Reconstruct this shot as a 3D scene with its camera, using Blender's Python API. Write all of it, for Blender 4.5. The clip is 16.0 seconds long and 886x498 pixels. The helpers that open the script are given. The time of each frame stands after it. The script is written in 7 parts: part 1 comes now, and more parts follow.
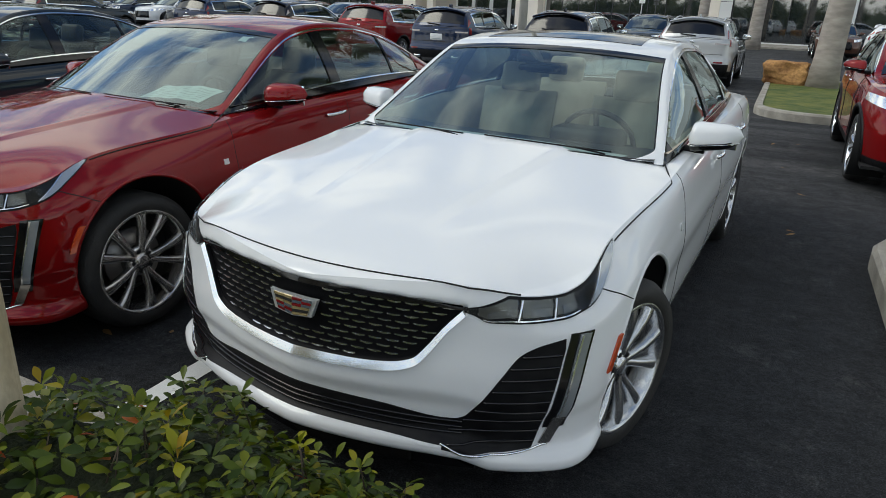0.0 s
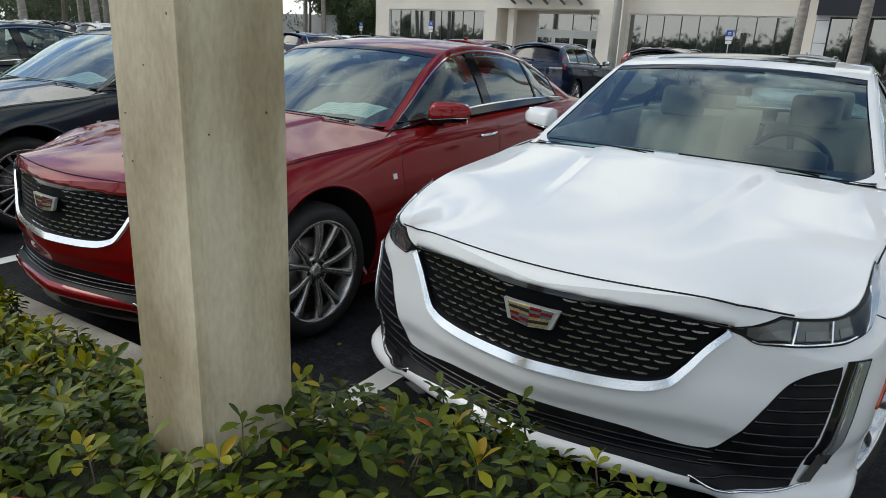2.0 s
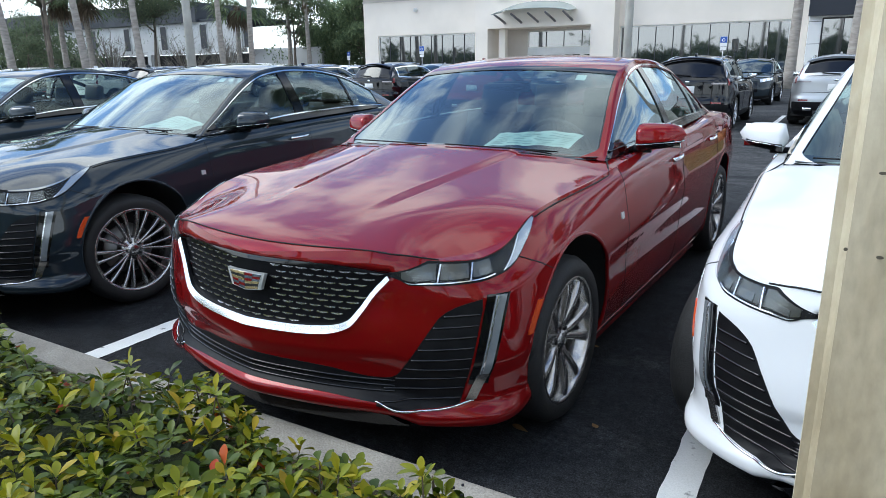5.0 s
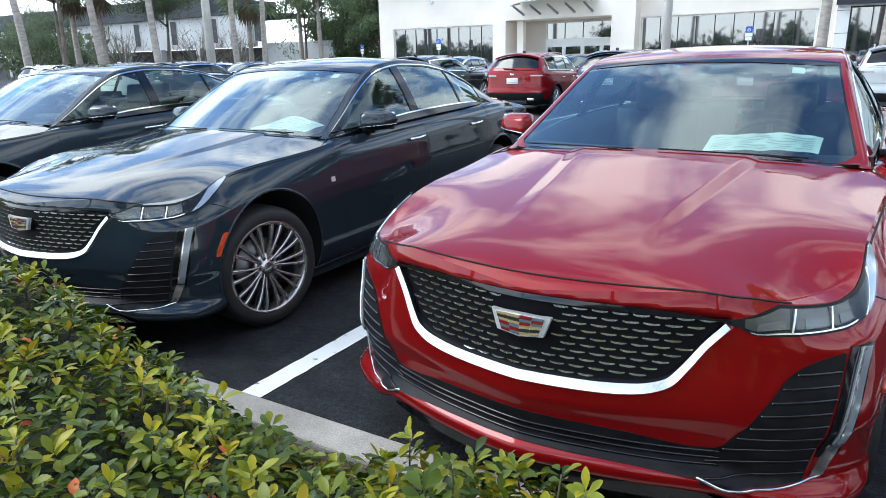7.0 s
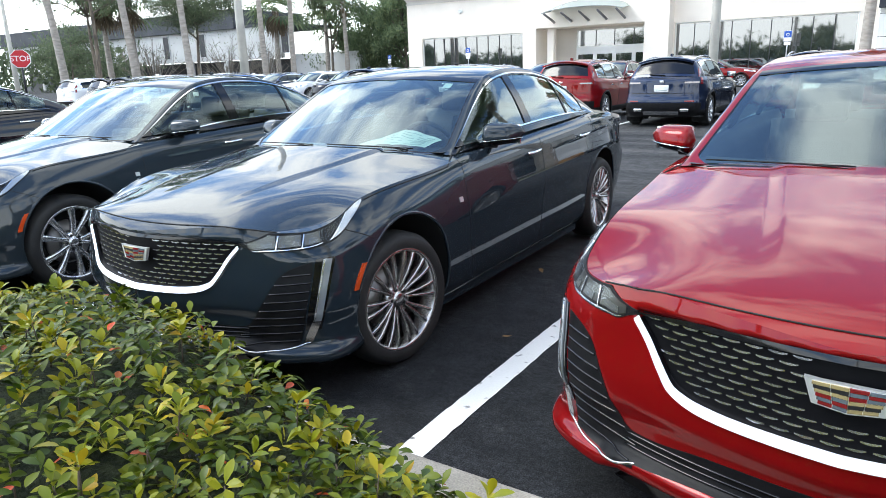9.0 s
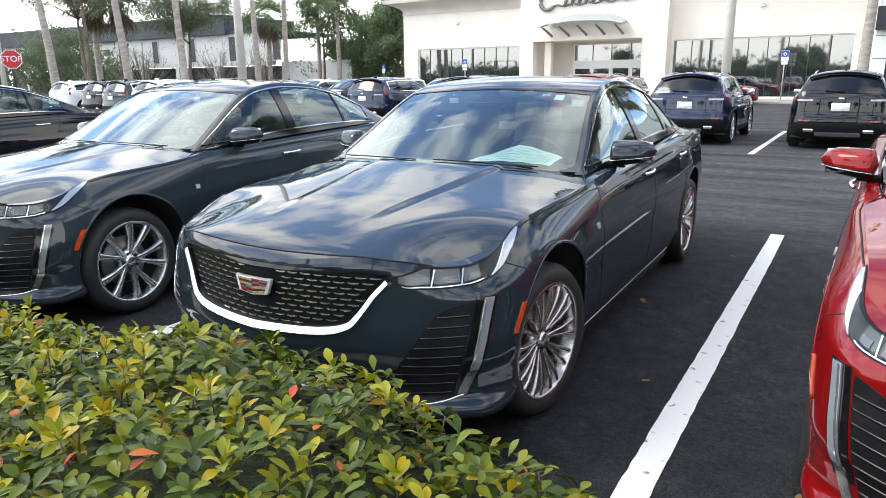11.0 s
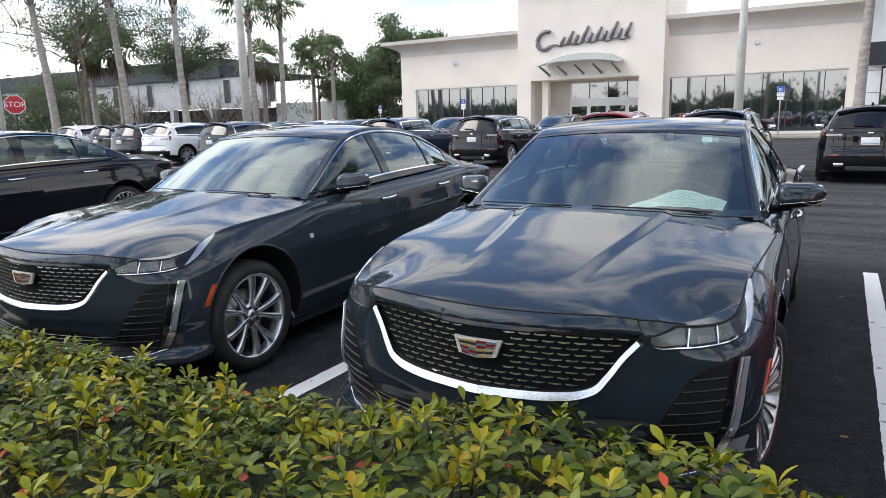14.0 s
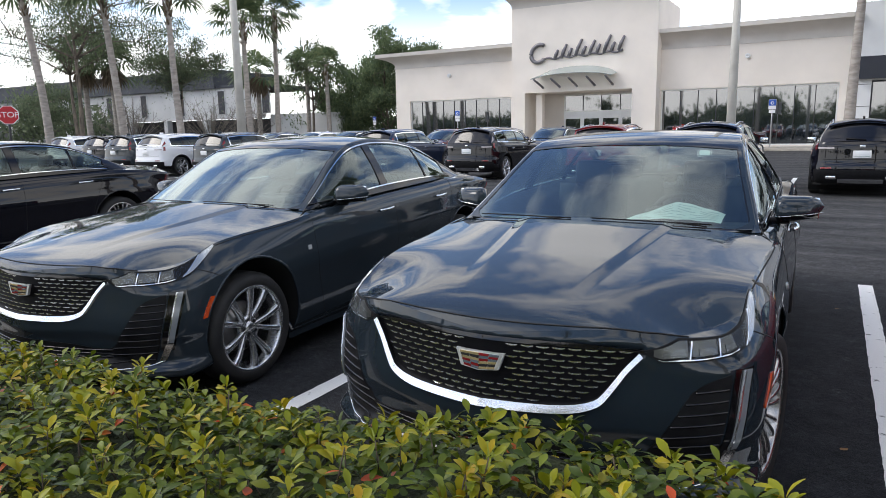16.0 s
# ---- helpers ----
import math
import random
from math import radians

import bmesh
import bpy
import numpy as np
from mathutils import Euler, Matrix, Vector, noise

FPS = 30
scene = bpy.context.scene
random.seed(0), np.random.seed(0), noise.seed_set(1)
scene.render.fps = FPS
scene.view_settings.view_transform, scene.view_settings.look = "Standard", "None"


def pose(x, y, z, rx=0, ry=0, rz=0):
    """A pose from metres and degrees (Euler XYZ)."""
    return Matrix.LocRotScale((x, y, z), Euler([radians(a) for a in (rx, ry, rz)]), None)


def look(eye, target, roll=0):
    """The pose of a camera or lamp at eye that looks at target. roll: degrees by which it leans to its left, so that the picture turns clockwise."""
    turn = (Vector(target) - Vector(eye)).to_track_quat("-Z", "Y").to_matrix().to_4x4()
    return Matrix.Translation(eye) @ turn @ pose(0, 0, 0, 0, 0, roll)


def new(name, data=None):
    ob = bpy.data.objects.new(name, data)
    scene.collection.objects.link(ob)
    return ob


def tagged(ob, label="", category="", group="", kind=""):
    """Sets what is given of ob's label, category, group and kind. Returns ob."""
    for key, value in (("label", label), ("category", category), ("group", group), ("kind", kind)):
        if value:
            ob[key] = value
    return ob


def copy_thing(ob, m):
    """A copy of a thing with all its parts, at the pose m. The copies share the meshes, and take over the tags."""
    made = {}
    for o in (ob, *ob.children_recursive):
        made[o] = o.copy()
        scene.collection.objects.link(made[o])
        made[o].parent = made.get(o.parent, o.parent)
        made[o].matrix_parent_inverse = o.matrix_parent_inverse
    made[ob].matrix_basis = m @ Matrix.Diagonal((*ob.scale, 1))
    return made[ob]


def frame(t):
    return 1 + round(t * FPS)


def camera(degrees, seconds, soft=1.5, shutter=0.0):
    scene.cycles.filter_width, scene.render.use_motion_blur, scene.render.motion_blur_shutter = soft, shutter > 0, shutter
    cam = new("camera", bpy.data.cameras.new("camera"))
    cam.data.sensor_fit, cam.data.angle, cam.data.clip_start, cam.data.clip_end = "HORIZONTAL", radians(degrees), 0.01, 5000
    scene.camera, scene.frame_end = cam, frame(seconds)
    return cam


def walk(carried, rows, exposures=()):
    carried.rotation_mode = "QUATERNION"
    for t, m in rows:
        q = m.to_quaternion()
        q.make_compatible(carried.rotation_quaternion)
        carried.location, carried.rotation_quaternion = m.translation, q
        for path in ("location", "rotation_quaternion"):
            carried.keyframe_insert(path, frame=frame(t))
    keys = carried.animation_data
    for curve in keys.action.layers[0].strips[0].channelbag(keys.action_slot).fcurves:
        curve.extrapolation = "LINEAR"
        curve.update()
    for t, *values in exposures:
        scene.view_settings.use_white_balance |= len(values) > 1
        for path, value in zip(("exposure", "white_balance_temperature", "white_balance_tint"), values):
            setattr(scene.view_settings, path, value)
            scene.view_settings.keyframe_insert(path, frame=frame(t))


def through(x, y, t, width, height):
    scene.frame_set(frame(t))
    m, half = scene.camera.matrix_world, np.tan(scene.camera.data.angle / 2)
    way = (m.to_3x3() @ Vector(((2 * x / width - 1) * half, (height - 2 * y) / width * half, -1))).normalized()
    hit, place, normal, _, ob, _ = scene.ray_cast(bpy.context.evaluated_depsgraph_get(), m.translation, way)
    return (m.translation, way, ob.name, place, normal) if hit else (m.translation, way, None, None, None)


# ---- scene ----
cam = camera(67.13, 16.0, soft=0.6)
PATH = [
    (0, (6.352, -1.344, 1.584), (5.538, 0.351, 0.901), 2.27),
    (0.5, (6.295, -1.384, 1.559), (5.380, 0.265, 0.893), 2.25),
    (1, (6.189, -1.400, 1.526), (5.168, 0.189, 0.868), 2.46),
    (1.5, (6.024, -1.474, 1.494), (5.017, 0.144, 0.886), 0.81),
    (2, (5.844, -1.549, 1.451), (4.845, 0.081, 0.862), 2.81),
    (2.5, (5.664, -1.640, 1.413), (4.620, -0.046, 0.807), 1.71),
    (3, (5.490, -1.667, 1.399), (4.460, -0.060, 0.802), 1.74),
    (5.5, (4.295, -1.611, 1.409), (3.312, 0.052, 0.893), -0.97),
    (6, (4.021, -1.615, 1.393), (3.003, 0.027, 0.873), 0.71),
    (6.5, (3.766, -1.674, 1.421), (2.767, -0.033, 0.866), -0.99),
    (7, (3.543, -1.672, 1.425), (2.544, -0.027, 0.882), -1.22),
    (7.5, (3.326, -1.620, 1.429), (2.346, 0.044, 0.911), -1.16),
    (8, (3.205, -1.597, 1.430), (2.169, 0.015, 0.855), -0.66),
    (8.5, (3.016, -1.617, 1.430), (1.968, -0.003, 0.883), -0.89),
    (9, (2.780, -1.658, 1.435), (1.723, -0.041, 0.918), -1.88),
    (11.5, (1.717, -1.697, 1.437), (0.704, -0.043, 0.951), -0.42),
    (12, (1.523, -1.735, 1.456), (0.492, -0.090, 0.974), -3.14),
    (12.5, (1.394, -1.780, 1.476), (0.365, -0.135, 0.995), -2.05),
    (13, (1.237, -1.857, 1.483), (0.335, -0.126, 1.048), -3.14),
    (13.5, (1.115, -1.933, 1.486), (0.212, -0.194, 1.089), -1.66),
    (14, (1.069, -1.985, 1.481), (0.064, -0.298, 1.101), -1.28),
    (14.5, (1.049, -1.997, 1.485), (0.027, -0.317, 1.120), -1.21),
    (15, (1.054, -1.997, 1.485), (0.021, -0.320, 1.137), -1.12),
    (15.5, (1.054, -2.009, 1.484), (0.042, -0.321, 1.127), -1.17),
    (16, (1.042, -2.001, 1.485), (0.051, -0.299, 1.138), -1.07),
]
walk(cam, [(t, look(eye, target, roll)) for t, eye, target, roll in PATH],
     [(0.0, -0.68, 6800, 2), (3.0, -0.64, 6800, 2), (5.5, 0.18, 5900, 3), (7.0, 0.46, 6000, 3), (9.0, 0.66, 6350, 4), (12.0, 0.68, 6900, 8), (12.9, 0.68, 6800, 9), (13.6, 0.16, 6700, 10), (14.6, 0.08, 6700, 10), (16.0, -0.12, 6650, 10)])


# ---- sky and sun: broken bright cloud, hazy towards the horizon ----
world = bpy.data.worlds.new("sky")
scene.world = world
world.use_nodes = True
wn, wl = world.node_tree.nodes, world.node_tree.links
wn.clear()
w_out = wn.new("ShaderNodeOutputWorld")
w_bg = wn.new("ShaderNodeBackground")
w_sky = wn.new("ShaderNodeTexSky")
w_sky.sky_type = "NISHITA"
w_sky.sun_disc = False
SUN_ELEV, SUN_ROT = radians(46), radians(-118)
w_sky.sun_elevation, w_sky.sun_rotation = SUN_ELEV, SUN_ROT
w_co = wn.new("ShaderNodeTexCoord")
# clouds lie on a flat layer: the direction divided by its height
w_dir = wn.new("ShaderNodeSeparateXYZ")
wl.new(w_co.outputs["Generated"], w_dir.inputs["Vector"])
w_lift = wn.new("ShaderNodeMath")
w_lift.operation = "ADD"
w_lift.inputs[1].default_value = 0.22
wl.new(w_dir.outputs["Z"], w_lift.inputs[0])
w_map = wn.new("ShaderNodeVectorMath")
w_map.operation = "DIVIDE"
wl.new(w_co.outputs["Generated"], w_map.inputs[0])
w_three = wn.new("ShaderNodeCombineXYZ")
for k in ("X", "Y", "Z"):
    wl.new(w_lift.outputs[0], w_three.inputs[k])
wl.new(w_three.outputs["Vector"], w_map.inputs[1])
w_noise = wn.new("ShaderNodeTexNoise")
w_noise.inputs["Scale"].default_value = 3.2
w_noise.inputs["Detail"].default_value = 6.0
w_noise.inputs["Roughness"].default_value = 0.53
w_noise.inputs["Distortion"].default_value = 0.25
w_ramp = wn.new("ShaderNodeValToRGB")
w_ramp.color_ramp.elements[0].position = 0.415
w_ramp.color_ramp.elements[1].position = 0.585
w_mix = wn.new("ShaderNodeMix")
w_mix.data_type = "RGBA"
CLOUD = (15.0, 15.0, 15.2, 1)
w_sun = wn.new("ShaderNodeVectorMath")
w_sun.operation = "DOT_PRODUCT"
w_sun.inputs[1].default_value = (math.sin(SUN_ROT) * math.cos(SUN_ELEV), math.cos(SUN_ROT) * math.cos(SUN_ELEV), math.sin(SUN_ELEV))
wl.new(w_co.outputs["Generated"], w_sun.inputs[0])
w_near = wn.new("ShaderNodeMapRange")
w_near.interpolation_type = "SMOOTHSTEP"
w_near.inputs["From Min"].default_value, w_near.inputs["From Max"].default_value = 0.25, 1.0
w_near.inputs["To Min"].default_value, w_near.inputs["To Max"].default_value = 0.95, 1.35
wl.new(w_sun.outputs["Value"], w_near.inputs["Value"])
w_cloud = wn.new("ShaderNodeMix")
w_cloud.data_type, w_cloud.blend_type = "RGBA", "MULTIPLY"
w_cloud.inputs[0].default_value = 1.0
w_cloud.inputs[6].default_value = CLOUD
wl.new(w_near.outputs["Result"], w_cloud.inputs[7])
wl.new(w_cloud.outputs[2], w_mix.inputs[7])
w_drift = wn.new("ShaderNodeVectorMath")
w_drift.inputs[1].default_value = (11.5, 3.8, 0.0)
wl.new(w_map.outputs["Vector"], w_drift.inputs[0])
wl.new(w_drift.outputs["Vector"], w_noise.inputs["Vector"])
wl.new(w_noise.outputs["Fac"], w_ramp.inputs["Fac"])
wl.new(w_ramp.outputs["Color"], w_mix.inputs[0])
w_deep = wn.new("ShaderNodeMix")
w_deep.data_type, w_deep.blend_type = "RGBA", "MULTIPLY"
w_deep.inputs[0].default_value = 1.0
w_deep.inputs[7].default_value = (1.65, 1.8, 2.1, 1)
wl.new(w_sky.outputs["Color"], w_deep.inputs[6])
wl.new(w_deep.outputs[2], w_mix.inputs[6])
w_sep = wn.new("ShaderNodeSeparateXYZ")
wl.new(w_co.outputs["Generated"], w_sep.inputs["Vector"])
w_haze = wn.new("ShaderNodeMapRange")
w_haze.interpolation_type = "SMOOTHSTEP"
w_haze.inputs["From Min"].default_value, w_haze.inputs["From Max"].default_value = 0.20, 0.05
wl.new(w_sep.outputs["Z"], w_haze.inputs["Value"])
w_mix2 = wn.new("ShaderNodeMix")
w_mix2.data_type = "RGBA"
w_mix2.inputs[7].default_value = (17.0, 17.3, 17.8, 1)
wl.new(w_haze.outputs["Result"], w_mix2.inputs[0])
wl.new(w_mix.outputs[2], w_mix2.inputs[6])
wl.new(w_mix2.outputs[2], w_bg.inputs["Color"])
w_bg.inputs["Strength"].default_value = 0.12
wl.new(w_bg.outputs["Background"], w_out.inputs["Surface"])

sun = new("sun", bpy.data.lights.new("sun", "SUN"))
sun.data.energy = 1.5
sun.data.angle = radians(26)
sun.data.color = (1.0, 0.96, 0.90)
sun.matrix_world = look((0, 0, 30), Vector((0, 0, 30)) - 10 * Vector((math.sin(SUN_ROT) * math.cos(SUN_ELEV), math.cos(SUN_ROT) * math.cos(SUN_ELEV), math.sin(SUN_ELEV))))


# ---- materials ----
def shader(name, base=(0.5, 0.5, 0.5), rough=0.5, metal=0.0, **more):
    m = bpy.data.materials.new(name)
    m.use_nodes = True
    b = m.node_tree.nodes["Principled BSDF"]
    b.inputs["Base Color"].default_value = (*base, 1)
    b.inputs["Roughness"].default_value = rough
    b.inputs["Metallic"].default_value = metal
    for key, value in more.items():
        b.inputs[key.replace("_", " ")].default_value = value
    return m


def vary(m, dark, light, scale, detail=5, lo=0.35, hi=0.65, bump=0.0, bump_scale=None, fine=None, stretch=(1, 1, 1), rough=None):
    """Two-scale colour variation and fine relief in object space."""
    n, l = m.node_tree.nodes, m.node_tree.links
    b = n["Principled BSDF"]
    co = n.new("ShaderNodeTexCoord")
    mp = n.new("ShaderNodeMapping")
    mp.inputs["Scale"].default_value = stretch
    l.new(co.outputs["Object"], mp.inputs["Vector"])
    big = n.new("ShaderNodeTexNoise")
    big.inputs["Scale"].default_value = scale
    big.inputs["Detail"].default_value = detail
    l.new(mp.outputs["Vector"], big.inputs["Vector"])
    ramp = n.new("ShaderNodeValToRGB")
    ramp.color_ramp.elements[0].position, ramp.color_ramp.elements[1].position = lo, hi
    ramp.color_ramp.elements[0].color, ramp.color_ramp.elements[1].color = (*dark, 1), (*light, 1)
    l.new(big.outputs["Fac"], ramp.inputs["Fac"])
    colour = ramp.outputs["Color"]
    small = n.new("ShaderNodeTexNoise")
    small.inputs["Scale"].default_value = bump_scale or scale * 30
    small.inputs["Detail"].default_value = 3
    l.new(mp.outputs["Vector"], small.inputs["Vector"])
    if fine:
        mix = n.new("ShaderNodeMix")
        mix.data_type, mix.blend_type = "RGBA", "OVERLAY"
        mix.inputs[0].default_value = fine
        l.new(colour, mix.inputs[6])
        l.new(small.outputs["Fac"], mix.inputs[7])
        colour = mix.outputs[2]
    l.new(colour, b.inputs["Base Color"])
    if rough:
        mr = n.new("ShaderNodeMapRange")
        mr.inputs["To Min"].default_value, mr.inputs["To Max"].default_value = rough
        l.new(big.outputs["Fac"], mr.inputs["Value"])
        l.new(mr.outputs["Result"], b.inputs["Roughness"])
    if bump:
        bp = n.new("ShaderNodeBump")
        bp.inputs["Strength"].default_value = bump
        bp.inputs["Distance"].default_value = 0.01
        l.new(small.outputs["Fac"], bp.inputs["Height"])
        l.new(bp.outputs["Normal"], b.inputs["Normal"])
    return m


def paint(name, base, metal, rough=0.35):
    """Clear-coated car paint with fine flake and a slight orange peel."""
    m = shader(name, base, rough, metal, Coat_Weight=1.0, Coat_Roughness=0.02, Coat_IOR=1.5, Specular_IOR_Level=0.0)
    n, l = m.node_tree.nodes, m.node_tree.links
    b = n["Principled BSDF"]
    co = n.new("ShaderNodeTexCoord")
    flake = n.new("ShaderNodeTexNoise")
    flake.inputs["Scale"].default_value = 900
    l.new(co.outputs["Object"], flake.inputs["Vector"])
    mr = n.new("ShaderNodeMapRange")
    mr.inputs["To Min"].default_value, mr.inputs["To Max"].default_value = rough - 0.08, rough + 0.1
    l.new(flake.outputs["Fac"], mr.inputs["Value"])
    l.new(mr.outputs["Result"], b.inputs["Roughness"])
    peel = n.new("ShaderNodeTexNoise")
    peel.inputs["Scale"].default_value = 14
    l.new(co.outputs["Object"], peel.inputs["Vector"])
    bp = n.new("ShaderNodeBump")
    bp.inputs["Strength"].default_value = 0.05
    bp.inputs["Distance"].default_value = 0.004
    l.new(peel.outputs["Fac"], bp.inputs["Height"])
    l.new(bp.outputs["Normal"], b.inputs["Coat Normal"])
    return m


PAINT_WHITE = paint("paint_white", (0.78, 0.79, 0.80), 0.0, 0.3)
PAINT_RED = paint("paint_red", (0.205, 0.004, 0.005), 0.3)
PAINT_RED.node_tree.nodes["Principled BSDF"].inputs["Coat IOR"].default_value = 1.42
PAINT_BLUE = paint("paint_blue_grey", (0.017, 0.025, 0.033), 0.12)
PAINT_GREY = paint("paint_grey", (0.024, 0.033, 0.041), 0.12)
PAINT_BLACK = paint("paint_black", (0.006, 0.006, 0.009), 0.1)
PAINT_SILVER = paint("paint_silver", (0.45, 0.46, 0.47), 0.7)
PAINT_NAVY = paint("paint_navy", (0.012, 0.022, 0.055), 0.5)
PAINT_MAROON = paint("paint_maroon", (0.10, 0.012, 0.014), 0.5)
PAINT_BROWN = paint("paint_brown", (0.10, 0.045, 0.03), 0.5)
GLOSS_BLACK = shader("gloss_black", (0.006, 0.006, 0.007), 0.08)
BLACK_PLASTIC = vary(shader("black_plastic", (0.008, 0.008, 0.009), 0.42, Specular_IOR_Level=0.16), (0.005, 0.005, 0.006), (0.011, 0.011, 0.012), 20, bump=0.1)
MESH_BLACK = shader("mesh_black", (0.003, 0.003, 0.004), 0.55, Specular_IOR_Level=0.10)
GAP_BLACK = shader("gap_black", (0.004, 0.004, 0.004), 0.8)
CHROME = shader("chrome", (0.82, 0.83, 0.84), 0.08, 1.0)
SATIN = shader("satin_metal", (0.62, 0.63, 0.65), 0.24, 1.0)
ALLOY = vary(shader("alloy", (0.60, 0.61, 0.63), 0.25, 0.95), (0.52, 0.53, 0.55), (0.68, 0.69, 0.70), 9)
GUNMETAL = vary(shader("gunmetal", (0.3, 0.295, 0.29), 0.25, 0.95), (0.40, 0.385, 0.375), (0.56, 0.545, 0.53), 9)
RUBBER = vary(shader("tyre_rubber", (0.014, 0.014, 0.014), 0.7), (0.010, 0.010, 0.010), (0.022, 0.021, 0.020), 6, bump=0.25, bump_scale=120)
DISC = shader("brake_steel", (0.30, 0.29, 0.28), 0.4, 0.9)
TRIM_BLUE = shader("roof_glass", (0.004, 0.005, 0.007), 0.05)


def glass(name, tint, least=0.09, steep=2.8):
    """A thin pane: clear or tinted, with its gloss after the angle (least: seen straight on)."""
    m = bpy.data.materials.new(name)
    m.use_nodes = True
    n, l = m.node_tree.nodes, m.node_tree.links
    n.remove(n["Principled BSDF"])
    clear, gloss, mix, face = n.new("ShaderNodeBsdfTransparent"), n.new("ShaderNodeBsdfGlossy"), n.new("ShaderNodeMixShader"), n.new("ShaderNodeLayerWeight")
    clear.inputs["Color"].default_value = (*tint, 1)
    gloss.inputs["Roughness"].default_value = 0.012
    gloss.inputs["Color"].default_value = (0.76, 0.86, 0.88, 1)
    face.inputs["Blend"].default_value = 0.5
    rise, scaled = n.new("ShaderNodeMath"), n.new("ShaderNodeMath")
    rise.operation, scaled.operation = "POWER", "MULTIPLY_ADD"
    rise.inputs[1].default_value = steep
    scaled.inputs[1].default_value, scaled.inputs[2].default_value = 1 - least, least
    l.new(face.outputs["Facing"], rise.inputs[0])
    l.new(rise.outputs[0], scaled.inputs[0])
    l.new(scaled.outputs[0], mix.inputs[0])
    l.new(clear.outputs["BSDF"], mix.inputs[1])
    l.new(gloss.outputs["BSDF"], mix.inputs[2])
    l.new(mix.outputs["Shader"], n["Material Output"].inputs["Surface"])
    return m


GLASS = glass("windscreen_glass", (0.50, 0.64, 0.62), 0.075)
TINTED = glass("tinted_glass", (0.68, 0.76, 0.70), 0.05)
DARK_TINT = glass("privacy_glass", (0.10, 0.11, 0.12), 0.04)
LENS = glass("lamp_lens", (0.95, 0.96, 0.97), 0.03, 5.0)
LAMP_BOWL_GLEAM = shader("lamp_bowl_gleam", (0.15, 0.155, 0.15), 0.25, 0.5)
LAMP_INNER = shader("lamp_reflector", (0.12, 0.12, 0.11), 0.3, 0.85)
LAMP_CHROME = shader("lamp_chrome", (0.85, 0.86, 0.88), 0.15, 0.9)
DRL_WHITE = shader("light_guide", (0.24, 0.26, 0.275), 0.18, 0.2, Coat_Weight=1.0)
AMBER = shader("amber_reflector", (0.55, 0.065, 0.010), 0.25, 0.0, Coat_Weight=1.0)
TAIL_CLEAR = shader("tail_lamp_smoked", (0.30, 0.27, 0.28), 0.12, 0.4, Coat_Weight=1.0)
TAIL_RED = shader("tail_lamp_red", (0.20, 0.006, 0.010), 0.15, 0.0, Coat_Weight=1.0)
LEATHER_BEIGE = vary(shader("beige_leather", (0.55, 0.47, 0.36), 0.5), (0.50, 0.43, 0.33), (0.60, 0.52, 0.41), 7, bump=0.2, bump_scale=150)
LEATHER_BLACK = vary(shader("black_leather", (0.02, 0.02, 0.02), 0.5), (0.014, 0.014, 0.014), (0.03, 0.03, 0.03), 7, bump=0.2, bump_scale=150)
PAPER = vary(shader("paper", (0.70, 0.80, 0.74), 0.7), (0.64, 0.75, 0.69), (0.76, 0.84, 0.79), 9)
PAPER_INK = shader("paper_ink", (0.42, 0.48, 0.46), 0.7)
PLATE_WHITE = shader("plate_white", (0.75, 0.76, 0.76), 0.4)
GOLD = shader("crest_gold", (0.70, 0.56, 0.30), 0.25, 0.7)
CREST_RED = shader("crest_red", (0.16, 0.010, 0.012), 0.25)
CREST_GREY = shader("crest_grey", (0.17, 0.20, 0.24), 0.25, 0.5)


# ---- mesh helpers ----
def part(name, data, material, parent=None, label="", smooth=True):
    """Link a bmesh or (vertices, faces) as one mesh object under a thing or a part."""
    me = bpy.data.meshes.new(name)
    if isinstance(data, tuple):
        v, f = data
        me.from_pydata([tuple(map(float, p)) for p in v], [], [tuple(map(int, q)) for q in f])
    else:
        data.normal_update()
        data.to_mesh(me)
        data.free()
    if material:
        me.materials.append(material)
    if smooth:
        me.polygons.foreach_set("use_smooth", [True] * len(me.polygons))
    me.update()
    ob = new(name, me)
    if parent:
        ob.parent = parent
    if label:
        tagged(ob, label)
    return ob


def thing(name, label, category, m=None, group="", kind=""):
    ob = new(name)
    ob.empty_display_size = 0.1
    if m:
        ob.matrix_basis = m
    return tagged(ob, label, category, group, kind)


def table(pairs):
    a = np.array(pairs, float)
    return lambda x: np.interp(x, a[:, 0], a[:, 1])


def curve_table(pairs):
    """A smooth curve through (x, y) pairs (monotone-safe cubic with limited slopes)."""
    a = np.array(pairs, float)
    x, y = a[:, 0], a[:, 1]
    h, d = np.diff(x), np.diff(y) / np.diff(x)
    m = np.zeros(len(x))
    m[0], m[-1] = d[0], d[-1]
    for i in range(1, len(x) - 1):
        if d[i - 1] * d[i] > 0:
            w1, w2 = 2 * h[i] + h[i - 1], h[i] + 2 * h[i - 1]
            m[i] = (w1 + w2) / (w1 / d[i - 1] + w2 / d[i])

    def at(q):
        q = np.clip(np.asarray(q, float), x[0], x[-1])
        i = np.clip(np.searchsorted(x, q, "right") - 1, 0, len(x) - 2)
        t = (q - x[i]) / h[i]
        return (y[i] * (1 + 2 * t) * (1 - t) ** 2 + h[i] * m[i] * t * (1 - t) ** 2 + y[i + 1] * t * t * (3 - 2 * t) + h[i] * m[i + 1] * t * t * (t - 1))

    return at


